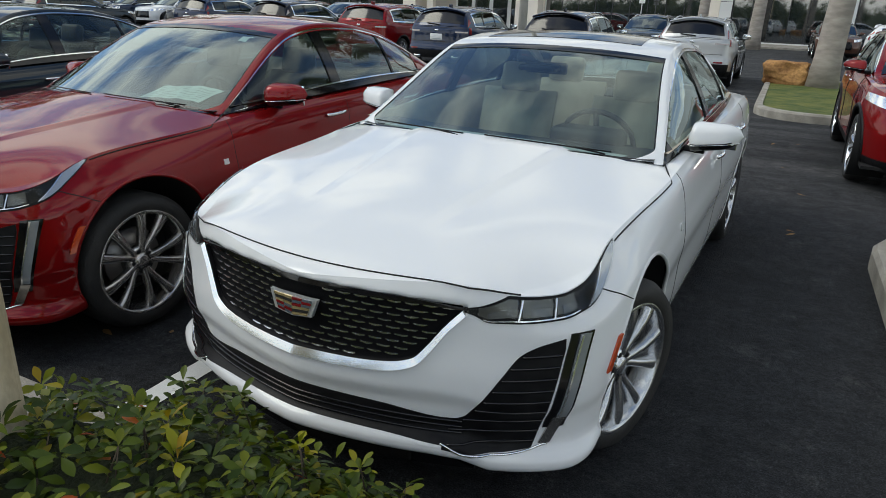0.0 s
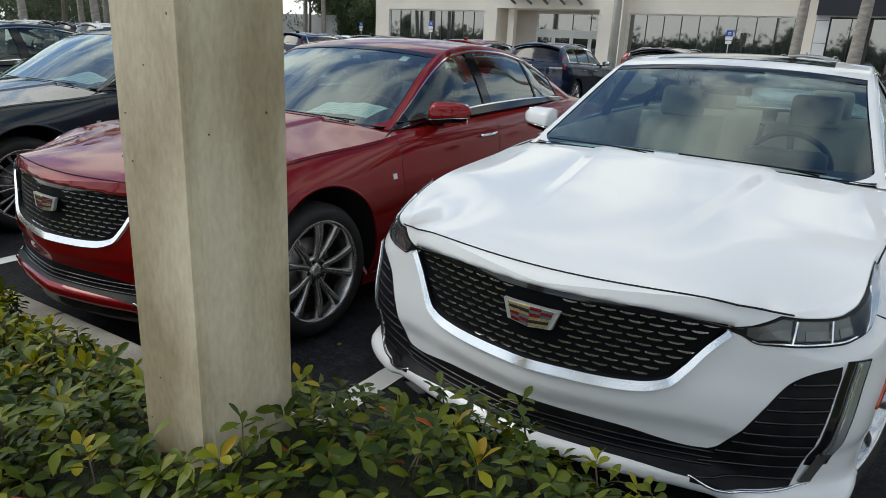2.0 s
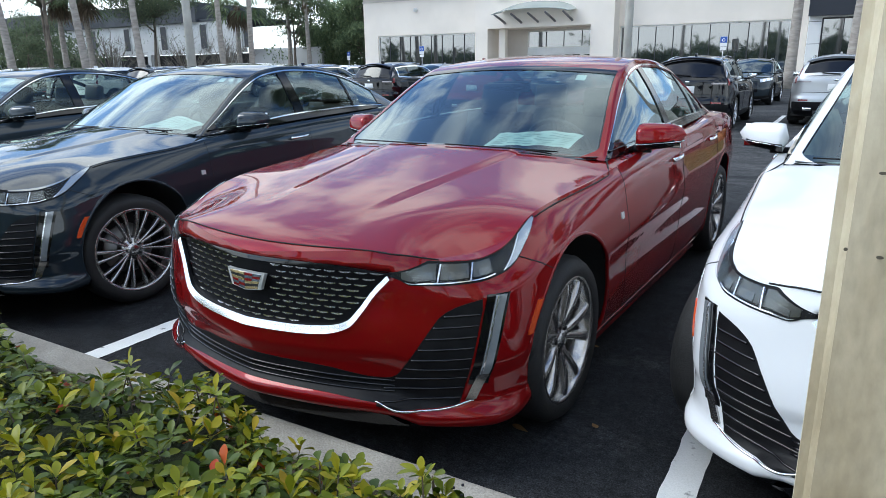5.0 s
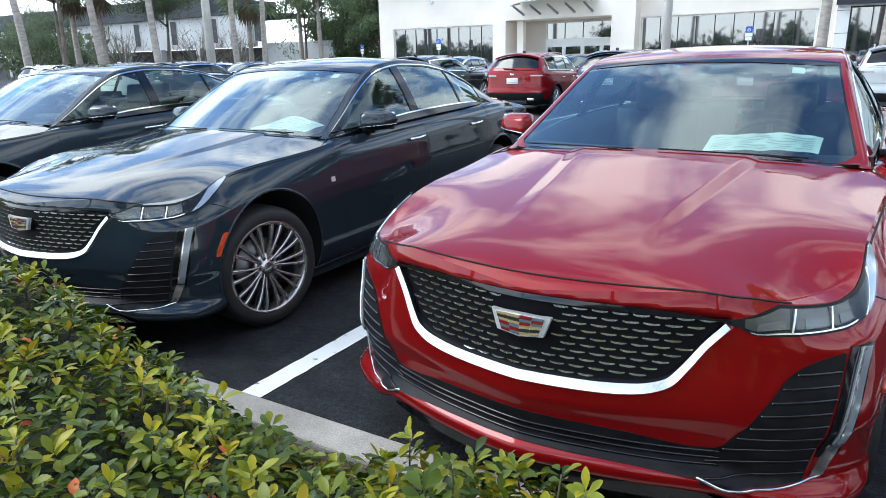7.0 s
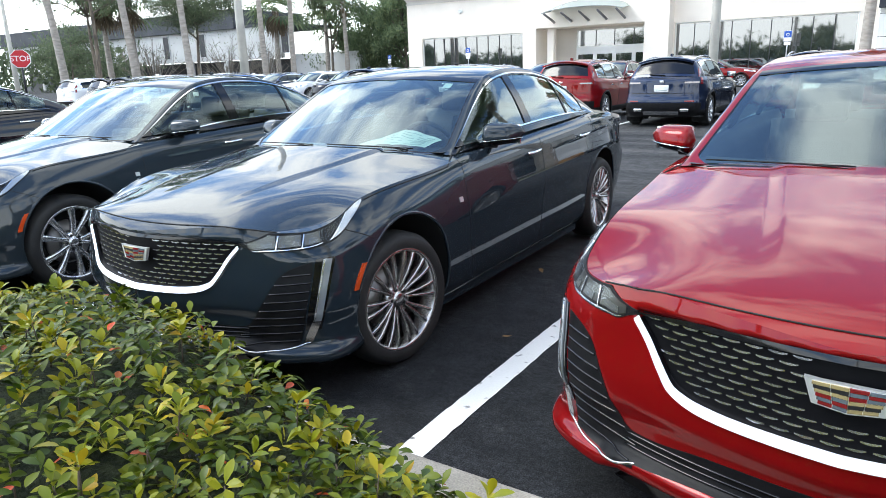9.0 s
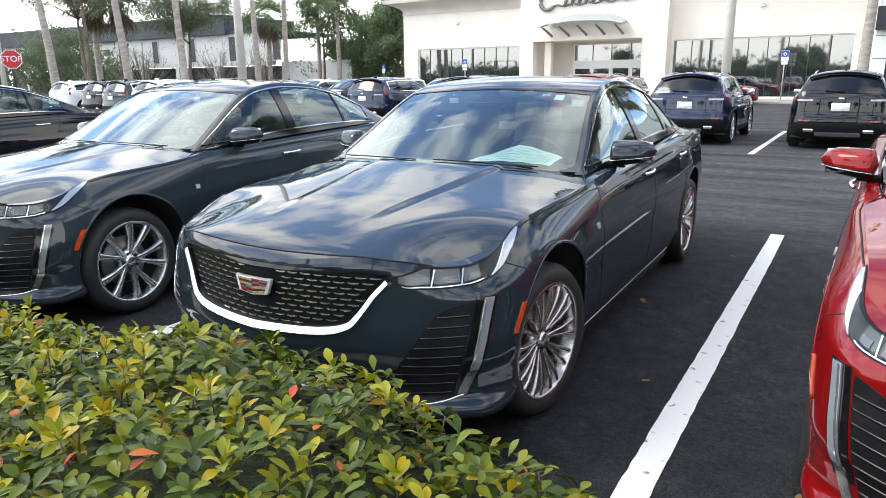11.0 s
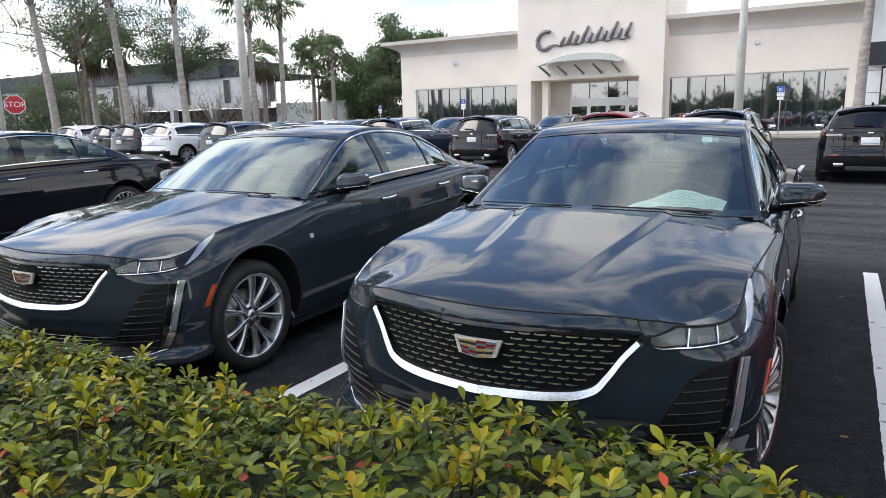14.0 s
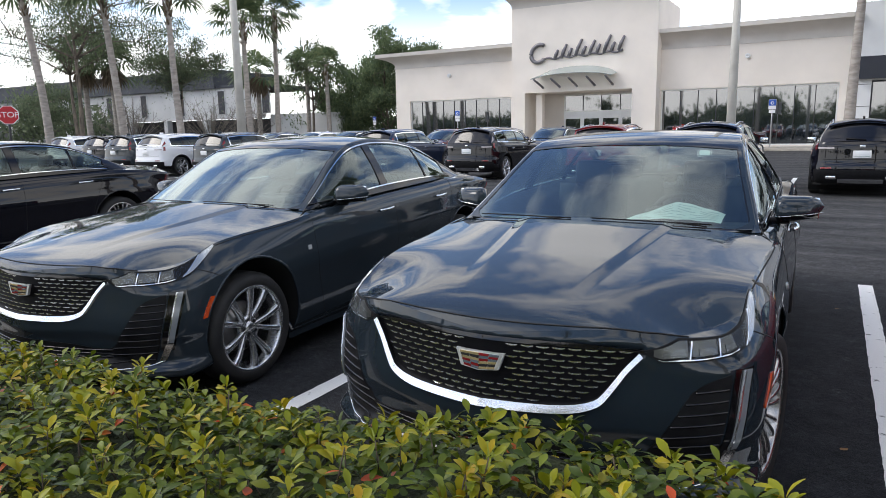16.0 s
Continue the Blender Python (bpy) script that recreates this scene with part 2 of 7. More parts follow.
def step(a, b, x):
    t = np.clip((x - a) / (b - a), 0, 1)
    return t * t * (3 - 2 * t)


def quads(na, nb, start=0, flip=False):
    i = np.arange(na * nb).reshape(na, nb) + start
    q = np.stack([i[:-1, :-1], i[1:, :-1], i[1:, 1:], i[:-1, 1:]], -1).reshape(-1, 4)
    return q[:, ::-1] if flip else q


def normals(P, centre):
    g = np.cross(np.gradient(P, axis=0), np.gradient(P, axis=1))
    g /= np.linalg.norm(g, axis=-1, keepdims=True) + 1e-12
    out = np.sign(((P - centre) * g).sum(-1).mean()) or 1.0
    return g * out, out < 0


def sheet(P, centre=(0, 2.4, 0.6)):
    """A grid of points as a surface that faces away from centre."""
    _, flip = normals(P, np.array(centre))
    return P.reshape(-1, 3), quads(P.shape[0], P.shape[1], 0, flip)


def shell(P, off, base=-0.006, centre=(0, 2.4, 0.6)):
    """A grid of points lifted off its surface, with a skirt down to it."""
    n, flip = normals(P, np.array(centre))
    na, nb = P.shape[:2]
    top, low = P + off * n, P + base * n
    ring = [(i, 0) for i in range(na)] + [(na - 1, j) for j in range(1, nb)] + [(i, nb - 1) for i in range(na - 2, -1, -1)] + [(0, j) for j in range(nb - 2, 0, -1)]
    v = np.concatenate([top.reshape(-1, 3), np.array([low[i, j] for i, j in ring]), np.array([top[i, j] for i, j in ring])])
    f = quads(na, nb, 0, flip).tolist()
    k, s0, s1 = len(ring), na * nb, na * nb + len(ring)
    for a in range(k):
        b = (a + 1) % k
        q = [s1 + a, s1 + b, s0 + b, s0 + a]
        f.append(q if flip else q[::-1])
    return v, f


def merge(*meshes):
    v, f, k = [], [], 0
    for a, b in meshes:
        v += [tuple(p) for p in a]
        f += [tuple(int(i) + k for i in q) for q in b]
        k += len(a)
    return v, f


def moved(mesh, m):
    v, f = mesh
    a = np.asarray(v, float)
    r = np.array(m)
    return a @ r[:3, :3].T + r[:3, 3], f


def mirrored(mesh):
    v, f = mesh
    return np.asarray(v, float) * (-1, 1, 1), [tuple(q)[::-1] for q in f]


def tube(path, radius, sides=6, close=False):
    p = np.asarray(path, float)
    n = len(p)
    rad = np.broadcast_to(np.asarray(radius, float), (n,))
    d = np.roll(p, -1, 0) - np.roll(p, 1, 0) if close else np.gradient(p, axis=0)
    d /= np.linalg.norm(d, axis=1, keepdims=True) + 1e-12
    ref = np.array([0, 0, 1.0]) if abs(d[:, 2]).mean() < 0.8 else np.array([1.0, 0, 0])
    a = np.cross(d, ref)
    a /= np.linalg.norm(a, axis=1, keepdims=True) + 1e-12
    b = np.cross(d, a)
    t = np.arange(sides) * 2 * np.pi / sides
    v = p[:, None] + rad[:, None, None] * (np.cos(t)[None, :, None] * a[:, None] + np.sin(t)[None, :, None] * b[:, None])
    f = []
    for i in range(n if close else n - 1):
        for j in range(sides):
            k = (j + 1) % sides
            i2 = (i + 1) % n
            f.append((i * sides + j, i * sides + k, i2 * sides + k, i2 * sides + j))
    if not close:
        f += [tuple(range(sides))[::-1], tuple((n - 1) * sides + j for j in range(sides))]
    return v.reshape(-1, 3), f


def box(x0, x1, y0, y1, z0, z1, bevel=0.0):
    if bevel <= 0:
        v = [(x, y, z) for z in (z0, z1) for y in (y0, y1) for x in (x0, x1)]
        return v, [(0, 2, 3, 1), (4, 5, 7, 6), (0, 1, 5, 4), (1, 3, 7, 5), (3, 2, 6, 7), (2, 0, 4, 6)]
    bm = bmesh.new()
    bmesh.ops.create_cube(bm, size=1)
    for p in bm.verts:
        p.co = ((x0 + x1) / 2 + p.co.x * (x1 - x0), (y0 + y1) / 2 + p.co.y * (y1 - y0), (z0 + z1) / 2 + p.co.z * (z1 - z0))
    bmesh.ops.bevel(bm, geom=bm.edges[:], offset=bevel, segments=2, affect="EDGES", profile=0.5)
    bm.verts.index_update()
    out = [tuple(p.co) for p in bm.verts], [tuple(w.index for w in q.verts) for q in bm.faces]
    bm.free()
    return out


def lathe(profile, n=48, axis="x"):
    """Turn (along, radius) pairs about an axis."""
    t = np.arange(n) * 2 * np.pi / n
    a = np.array(profile, float)
    along, r = a[:, 0][:, None] + 0 * t, a[:, 1][:, None]
    c, s = r * np.cos(t), r * np.sin(t)
    P = np.stack({"x": [along, c, s], "y": [c, along, s], "z": [c, s, along]}[axis], -1)
    f = []
    m = len(a)
    for i in range(m - 1):
        for j in range(n):
            k = (j + 1) % n
            f.append((i * n + j, (i + 1) * n + j, (i + 1) * n + k, i * n + k))
    if axis == "y":
        f = [q[::-1] for q in f]
    return P.reshape(-1, 3), f


# ---- ground, kerb, lines ----
def asphalt_material():
    m = vary(shader("asphalt", (0.03, 0.03, 0.032), 0.75), (0.010, 0.011, 0.013), (0.025, 0.026, 0.0285), 0.45, 9, 0.3, 0.72, bump=1.0, bump_scale=150, fine=0.9, rough=(0.78, 0.95))
    m.node_tree.nodes["Principled BSDF"].inputs["Specular IOR Level"].default_value = 0.25
    n, l = m.node_tree.nodes, m.node_tree.links
    b = n["Principled BSDF"]
    co = n.new("ShaderNodeTexCoord")
    # pale scuffs, and rows of tyre wear running along the aisle
    scuff = n.new("ShaderNodeTexNoise")
    scuff.inputs["Scale"].default_value, scuff.inputs["Detail"].default_value, scuff.inputs["Roughness"].default_value = 2.2, 12, 0.78
    l.new(co.outputs["Object"], scuff.inputs["Vector"])
    r = n.new("ShaderNodeValToRGB")
    r.color_ramp.elements[0].position, r.color_ramp.elements[1].position = 0.56, 0.72
    l.new(scuff.outputs["Fac"], r.inputs["Fac"])
    mp = n.new("ShaderNodeMapping")
    mp.inputs["Scale"].default_value = (0.18, 1.6, 1)
    l.new(co.outputs["Object"], mp.inputs["Vector"])
    wear = n.new("ShaderNodeTexNoise")
    wear.inputs["Scale"].default_value, wear.inputs["Detail"].default_value = 1.0, 6
    l.new(mp.outputs["Vector"], wear.inputs["Vector"])
    sep = n.new("ShaderNodeSeparateXYZ")
    l.new(co.outputs["Object"], sep.inputs["Vector"])
    aisle = n.new("ShaderNodeMapRange")
    aisle.inputs["From Min"].default_value, aisle.inputs["From Max"].default_value = 4.6, 7.0
    l.new(sep.outputs["Y"], aisle.inputs["Value"])
    worn = n.new("ShaderNodeMapRange")
    worn.inputs["From Min"].default_value, worn.inputs["From Max"].default_value = 0.35, 0.7
    l.new(wear.outputs["Fac"], worn.inputs["Value"])
    mul = n.new("ShaderNodeMath")
    mul.operation = "MULTIPLY"
    l.new(aisle.outputs["Result"], mul.inputs[0])
    l.new(worn.outputs["Result"], mul.inputs[1])
    half = n.new("ShaderNodeMath")
    half.operation = "MULTIPLY"
    half.inputs[1].default_value = 0.75
    l.new(mul.outputs[0], half.inputs[0])
    base = b.inputs["Base Color"].links[0].from_socket
    m1 = n.new("ShaderNodeMix")
    m1.data_type = "RGBA"
    m1.inputs[7].default_value = (0.085, 0.084, 0.083, 1)
    l.new(half.outputs[0], m1.inputs[0])
    l.new(base, m1.inputs[6])
    m2 = n.new("ShaderNodeMix")
    m2.data_type = "RGBA"
    m2.inputs[7].default_value = (0.105, 0.103, 0.10, 1)
    k = n.new("ShaderNodeMath")
    k.operation = "MULTIPLY"
    k.inputs[1].default_value = 0.40
    l.new(r.outputs["Color"], k.inputs[0])
    l.new(k.outputs[0], m2.inputs[0])
    l.new(m1.outputs[2], m2.inputs[6])
    # coarse stone grain at the size of the aggregate and blotches a hand wide
    out = m2.outputs[2]
    for scale, low, high, amount in ((38, 0.34, 0.68, 0.75), (150, 0.36, 0.62, 0.85), (6.5, 0.36, 0.64, 0.45)):
        g = n.new("ShaderNodeTexNoise")
        g.inputs["Scale"].default_value, g.inputs["Detail"].default_value, g.inputs["Roughness"].default_value = scale, 6, 0.75
        l.new(co.outputs["Object"], g.inputs["Vector"])
        gr = n.new("ShaderNodeMapRange")
        gr.inputs["From Min"].default_value, gr.inputs["From Max"].default_value = low, high
        gr.inputs["To Min"].default_value, gr.inputs["To Max"].default_value = 1 - amount * 0.8, 1 + amount
        l.new(g.outputs["Fac"], gr.inputs["Value"])
        mm = n.new("ShaderNodeMix")
        mm.data_type, mm.blend_type = "RGBA", "MULTIPLY"
        mm.inputs[0].default_value = 1.0
        l.new(out, mm.inputs[6])
        l.new(gr.outputs["Result"], mm.inputs[7])
        out = mm.outputs[2]
    l.new(out, b.inputs["Base Color"])
    return m


ASPHALT = asphalt_material()
LINE_WHITE = vary(shader("road_paint", (0.7, 0.7, 0.68), 0.6), (0.16, 0.16, 0.155), (0.76, 0.76, 0.74), 16, 8, 0.29, 0.37, bump=0.3, bump_scale=160, fine=0.4)
CONCRETE = vary(shader("concrete", (0.36, 0.33, 0.28), 0.85), (0.26, 0.24, 0.205), (0.40, 0.37, 0.32), 4, bump=0.5, bump_scale=140, fine=0.5)
COLUMN_CONCRETE = vary(shader("column_concrete", (0.5, 0.46, 0.37), 0.8), (0.36, 0.29, 0.18), (0.66, 0.58, 0.42), 4.2, 9, 0.33, 0.60, bump=0.2, bump_scale=90, fine=0.25, stretch=(1, 1, 0.4))
SOIL = vary(shader("soil", (0.05, 0.035, 0.022), 0.95), (0.025, 0.018, 0.012), (0.07, 0.05, 0.03), 6, bump=0.8, bump_scale=60)
STUCCO = vary(shader("stucco", (0.62, 0.55, 0.47), 0.85), (0.80, 0.735, 0.655), (0.86, 0.79, 0.705), 0.5, bump=0.2, bump_scale=40)
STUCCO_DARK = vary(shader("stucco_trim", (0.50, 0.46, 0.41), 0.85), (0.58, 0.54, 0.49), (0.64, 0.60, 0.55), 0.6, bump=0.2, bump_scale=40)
PANEL_WHITE = vary(shader("white_panel", (0.72, 0.73, 0.73), 0.4), (0.68, 0.69, 0.69), (0.76, 0.77, 0.77), 0.7)
FRAME_PALE = shader("pale_frame", (0.72, 0.72, 0.70), 0.4, 0.3)
FRAME_DARK = shader("dark_frame", (0.03, 0.03, 0.033), 0.4, 0.3)
SHOP_GLASS = shader("shop_glass", (0.014, 0.019, 0.022), 0.03, 0.0, IOR=3.0)
SIGN_GREY = shader("sign_grey_metal", (0.20, 0.19, 0.20), 0.35, 0.5)
FROST = shader("canopy_glass", (0.50, 0.57, 0.54), 0.2, 0.0)
FROST.node_tree.nodes["Principled BSDF"].inputs["Transmission Weight"].default_value = 0.4
BAND_NAVY = shader("navy_sign_panel", (0.016, 0.020, 0.032), 0.35)

ground = part("ground", ([(-500, -300, 0), (500, -300, 0), (500, 700, 0), (-500, 700, 0)], [(0, 1, 2, 3)]), ASPHALT, smooth=False)
tagged(ground, "dark worn asphalt of a large parking lot", "asphalt", kind="structure")
bed = part("planting_bed", box(-16, 5.95, -1.75, -0.12, 0.004, 0.10), SOIL, smooth=False)
tagged(bed, "dark soil of the planting bed under the hedge", "soil", kind="structure")
walkway = part("pavement", box(-60, 12, -4.5, -1.75, 0.004, 0.06), CONCRETE, smooth=False)
tagged(walkway, "pale concrete walkway behind the planting bed", "pavement", kind="structure")

kerb = thing("kerb", "grey concrete kerb edging the planting bed", "kerb", kind="structure")
for k in range(8):
    x1 = 5.5 - k * 2.75
    part("kerb_stone", box(x1 - 2.74, x1, -0.125, 0.03, 0.0, 0.13, 0.012), CONCRETE, kerb, smooth=False)


def stripe(name, x0, x1, y0, y1, seed, skew=0.0):
    """A painted line with worn, uneven edges, a few millimetres thick."""
    rnd = random.Random(seed)
    n = max(4, int((y1 - y0) / 0.06))
    rows = []
    for i in range(n + 1):
        y = y0 + (y1 - y0) * i / n
        d = skew * (1 - i / n)
        rows.append([(x0 + d + rnd.uniform(-0.003, 0.003), y, 0.004), (x1 + d + rnd.uniform(-0.003, 0.003), y, 0.004)])
    ob = part(name, (np.array(rows).reshape(-1, 3), quads(n + 1, 2, 0, True)), LINE_WHITE, smooth=False)
    return tagged(ob, "white painted parking line, slightly worn", "road marking", "parking lines", "structure")


for k in range(-6, 3):
    if k < 2:
        stripe("parking_line", 1.33 + 2.85 * k, 1.448 + 2.85 * k, 0.17, 5.20, k + 20)
for k in range(-14, 4):
    stripe("parking_line", 0.115 + (2.98 if k > 0 else 2.82) * k, 0.225 + (2.98 if k > 0 else 2.82) * k, 12.6, 19.4, k + 60)

# ---- the square concrete lamp column in the bed ----
column = thing("concrete_column", "square pale concrete column with bevelled corners standing in the hedge", "column")
bm = bmesh.new()
bmesh.ops.create_cube(bm, size=1)
for p in bm.verts:
    p.co = (4.684 + p.co.x * 0.228, -0.622 + p.co.y * 0.262, 0.02 + (p.co.z + 0.5) * 8.0)
bmesh.ops.bevel(bm, geom=[e for e in bm.edges if abs(e.verts[0].co.z - e.verts[1].co.z) > 1], offset=0.018, segments=3, affect="EDGES")
part("shaft", bm, COLUMN_CONCRETE, column, smooth=False)
rnd = random.Random(5)
PIT_SHADE = shader("pit_shadow", (0.10, 0.085, 0.06), 0.95)
# flat dark dots paint the shade of small pits; the faces stay even
for k in range(12):
    z = rnd.uniform(0.55, 1.75)
    a = rnd.choice((0, 1))
    u = rnd.uniform(-0.10, 0.10)
    c = (4.798, -0.622 + u, z) if a else (4.684 + u, -0.753, z)
    w, h = rnd.uniform(0.0018, 0.004), rnd.uniform(0.0018, 0.0035)
    ring = [(w * math.cos(q), h * math.sin(q)) for q in np.linspace(0, 2 * np.pi, 8)[:-1]]
    v = [(c[0] + 0.0008, c[1] + s_, c[2] + t_) if a else (c[0] + s_, c[1] - 0.0008, c[2] + t_) for s_, t_ in ring]
    part("pit_shade", (v, [tuple(range(7))]), PIT_SHADE, column, smooth=False)

# ---- showroom ----
Y0 = 46.9
show = thing("showroom", "long beige stucco showroom with a taller entrance block", "building")


def wall_with_hole(name, x0, x1, z1, hx0, hx1, hz0, hz1, y, depth, mat, parent):
    """A thick wall with one rectangular opening right through it."""
    xs, zs = (x0, hx0, hx1, x1), (0.0, hz0, hz1, z1)
    v = [(x, yy, z) for yy in (y, y + depth) for z in zs for x in xs]
    at = lambda side, i, j: side * 16 + j * 4 + i
    f = []
    for j in range(3):
        for i in range(3):
            if (i, j) != (1, 1):
                f.append((at(0, i, j), at(0, i + 1, j), at(0, i + 1, j + 1), at(0, i, j + 1)))
                f.append((at(1, i, j), at(1, i, j + 1), at(1, i + 1, j + 1), at(1, i + 1, j)))
    for (a, b), (c, d) in (((1, 1), (2, 1)), ((2, 1), (2, 2)), ((2, 2), (1, 2)), ((1, 2), (1, 1))):
        f.append((at(0, a, b), at(1, a, b), at(1, c, d), at(0, c, d)))
    ring = [(0, 0), (1, 0), (2, 0), (3, 0), (3, 1), (3, 2), (3, 3), (2, 3), (1, 3), (0, 3), (0, 2), (0, 1)]
    for (a, b), (c, d) in zip(ring, ring[1:] + ring[:1]):
        f.append((at(0, a, b), at(1, a, b), at(1, c, d), at(0, c, d)))
    return part(name, (v, f), mat, parent, smooth=False)


def glazing(parent, x0, x1, z0, z1, y, cuts, frame):
    """A shop window: set-back panes, mullions and an outer frame."""
    w = part("window", merge(box(x0, x1, y - 0.03, y + 0.05, z1 - 0.09, z1), box(x0, x1, y - 0.03, y + 0.05, z0, z0 + 0.09), box(x0, x0 + 0.09, y - 0.03, y + 0.05, z0 + 0.09, z1 - 0.09), box(x1 - 0.09, x1, y - 0.03, y + 0.05, z0 + 0.09, z1 - 0.09)), frame, parent, smooth=False)
    xs = np.linspace(x0 + 0.09, x1 - 0.09, cuts + 1)
    rnd = random.Random(int(x0 * 10))
    for a, b in zip(xs[:-1], xs[1:]):
        t = rnd.uniform(-0.006, 0.006)
        P = np.array([[(a, y + 0.02 - t, z0 + 0.09), (a, y + 0.02 - t, z1 - 0.09)], [(b, y + 0.02 + t, z0 + 0.09), (b, y + 0.02 + t, z1 - 0.09)]])
        part("pane", sheet(P, (0, 80, 2)), SHOP_GLASS, w, smooth=False)
        if b < x1 - 0.2:
            part("mullion", box(b - 0.025, b + 0.025, y - 0.02, y + 0.04, z0 + 0.09, z1 - 0.09), FRAME_DARK, w, smooth=False)
    return w


wall_with_hole("wall", -31.8, -20.43, 6.80, -30.4, -21.0, 0.2, 4.03, Y0, 0.5, STUCCO, show)
glazing(show, -30.4, -21.0, 0.2, 4.03, Y0 + 0.18, 9, FRAME_PALE)
wall_with_hole("wall", -9.70, 2.0, 6.80, -9.62, 1.09, 0.2, 4.03, Y0, 0.5, STUCCO, show)
glazing(show, -9.62, 1.09, 0.2, 4.03, Y0 + 0.18, 9, FRAME_PALE)


def cornice(name, x0, x1, z0, z1, y, out, over_l=0.0, over_r=0.0):
    """A cove that swells outwards to a thin flat cap."""
    n = 9
    prof = [(-out * (k / n) ** 2.4, z0 + (z1 - 0.28 - z0) * k / n) for k in range(n + 1)]
    prof += [(-out - 0.10, z1 - 0.28), (-out - 0.10, z1), (0.6, z1), (0.6, z0)]
    v = [(x0 - over_l * min(1, max(0, -d / out)), y + d, z) for d, z in prof] + [(x1 + over_r * min(1, max(0, -d / out)), y + d, z) for d, z in prof]
    k = len(prof)
    f = [(i, i + 1, k + i + 1, k + i) for i in range(k - 1)] + [(k - 1, 0, k, 2 * k - 1), tuple(range(k))[::-1], tuple(range(k, 2 * k))]
    return part(name, (v, f), STUCCO_DARK, show, smooth=False)


for a, b in ((-31.86, -20.43), (-9.70, 2.0)):
    part("string_course", box(a, b, Y0 - 0.06, Y0 + 0.1, 6.74, 6.86), STUCCO_DARK, show, smooth=False)
cornice("cornice", -31.8, -20.43, 6.86, 7.97, Y0, 0.75, 1.5)
cornice("cornice", -9.70, 2.0, 6.86, 8.02, Y0, 0.75)
part("side_wall", box(-31.8, -31.3, Y0 + 0.5, Y0 + 24, 0, 6.80), STUCCO, show, smooth=False)
part("roof", box(-31.8, 2.0, Y0 + 0.5, Y0 + 24, 6.80, 7.0), STUCCO_DARK, show, smooth=False)
# entrance block, standing forward
TY = Y0 - 1.2
wall_with_hole("entrance_wall", -20.43, -9.70, 10.3, -19.36, -11.34, 0.01, 4.18, TY, 2.6, STUCCO, show)
part("entrance_side", merge(box(-10.2, -9.70, TY + 2.6, TY + 7, 0, 10.3), box(-20.43, -19.93, TY + 2.6, TY + 7, 0, 10.3), box(-19.93, -10.2, TY + 2.6, TY + 7, 9.8, 10.3)), STUCCO, show, smooth=False)
cornice("cornice", -20.43, -9.70, 10.3, 11.45, TY, 0.7, 0.7, 0.7)
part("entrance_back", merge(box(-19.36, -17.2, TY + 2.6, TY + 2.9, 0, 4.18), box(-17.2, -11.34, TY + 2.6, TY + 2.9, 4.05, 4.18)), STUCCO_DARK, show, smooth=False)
part("entrance_pier", box(-18.7, -18.2, TY + 0.6, TY + 1.1, 0, 4.18), STUCCO, show, smooth=False)
glazing(show, -17.2, -11.34, 2.75, 4.05, TY + 2.65, 4, FRAME_PALE)
for k in range(4):
    a = -17.2 + k * 1.465
    d = part("door", merge(box(a, a + 1.46, TY + 2.62, TY + 2.70, 2.25, 2.75), box(a, a + 0.14, TY + 2.62, TY + 2.70, 0.02, 2.25), box(a + 1.32, a + 1.46, TY + 2.62, TY + 2.70, 0.02, 2.25), box(a + 0.14, a + 1.32, TY + 2.62, TY + 2.70, 0.02, 0.25)), PANEL_WHITE, show, "white-framed glass sliding door", smooth=False)
    part("pane", box(a + 0.14, a + 1.32, TY + 2.65, TY + 2.66, 0.25, 2.25), SHOP_GLASS, d, smooth=False)
# arched glass canopy on steel arms
xs = np.linspace(-18.2, -12.4, 22)
arc = np.sqrt(np.maximum(0, 1 - ((xs + 15.3) / 2.95) ** 2))
top = [(x, TY - 0.05, 5.12 + 0.80 * a) for x, a in zip(xs, arc)]
out = [(x, TY - 1.7, 4.98 + 0.35 * a) for x, a in zip(xs, arc)]
P = np.array([top, out])
part("canopy", shell(P, 0.02, -0.02, (-15.3, TY, 0)), FROST, show, "arched frosted glass entrance canopy")
for k, x in enumerate(np.linspace(-17.9, -12.7, 5)):
    part("canopy_arm", tube([(x, TY, 4.52), (x, TY - 0.25, 4.60), (x, TY - 1.85, 5.02)], [0.10, 0.09, 0.07], 6), SIGN_GREY, show)
# the sign's flowing strokes, kept as plain raised shapes
sign = thing("wall_sign", "dark grey metal flowing strokes mounted over the showroom entrance", "sign")
sx = lambda k: -18.9 + k * 7.1
swash = [(sx(0.10) + 0.62 * math.cos(a), TY - 0.10, 6.98 + 0.62 * math.sin(a) + 0.10 * math.cos(a)) for a in np.linspace(0.9, 5.4, 26)]
part("stroke", tube(swash, 0.15, 6), SIGN_GREY, sign)
for k in range(10):
    x, z0, hgt = sx(0.27 + 0.073 * k), 6.52 + 0.03 * k, (0.62, 0.95, 0.62, 1.15)[k % 4]
    part("stroke", tube([(x, TY - 0.10, z0), (x + 0.17 * hgt, TY - 0.10, z0 + 0.5 * hgt), (x + 0.42 * hgt, TY - 0.10, z0 + hgt)], [0.11, 0.13, 0.08], 6), SIGN_GREY, sign)
wave = [(sx(p), TY - 0.08, 6.52 + 0.25 * p + 0.07 * math.sin(p * 40)) for p in np.linspace(0.16, 0.97, 40)]
part("stroke", tube(wave, 0.075, 6), SIGN_GREY, sign)
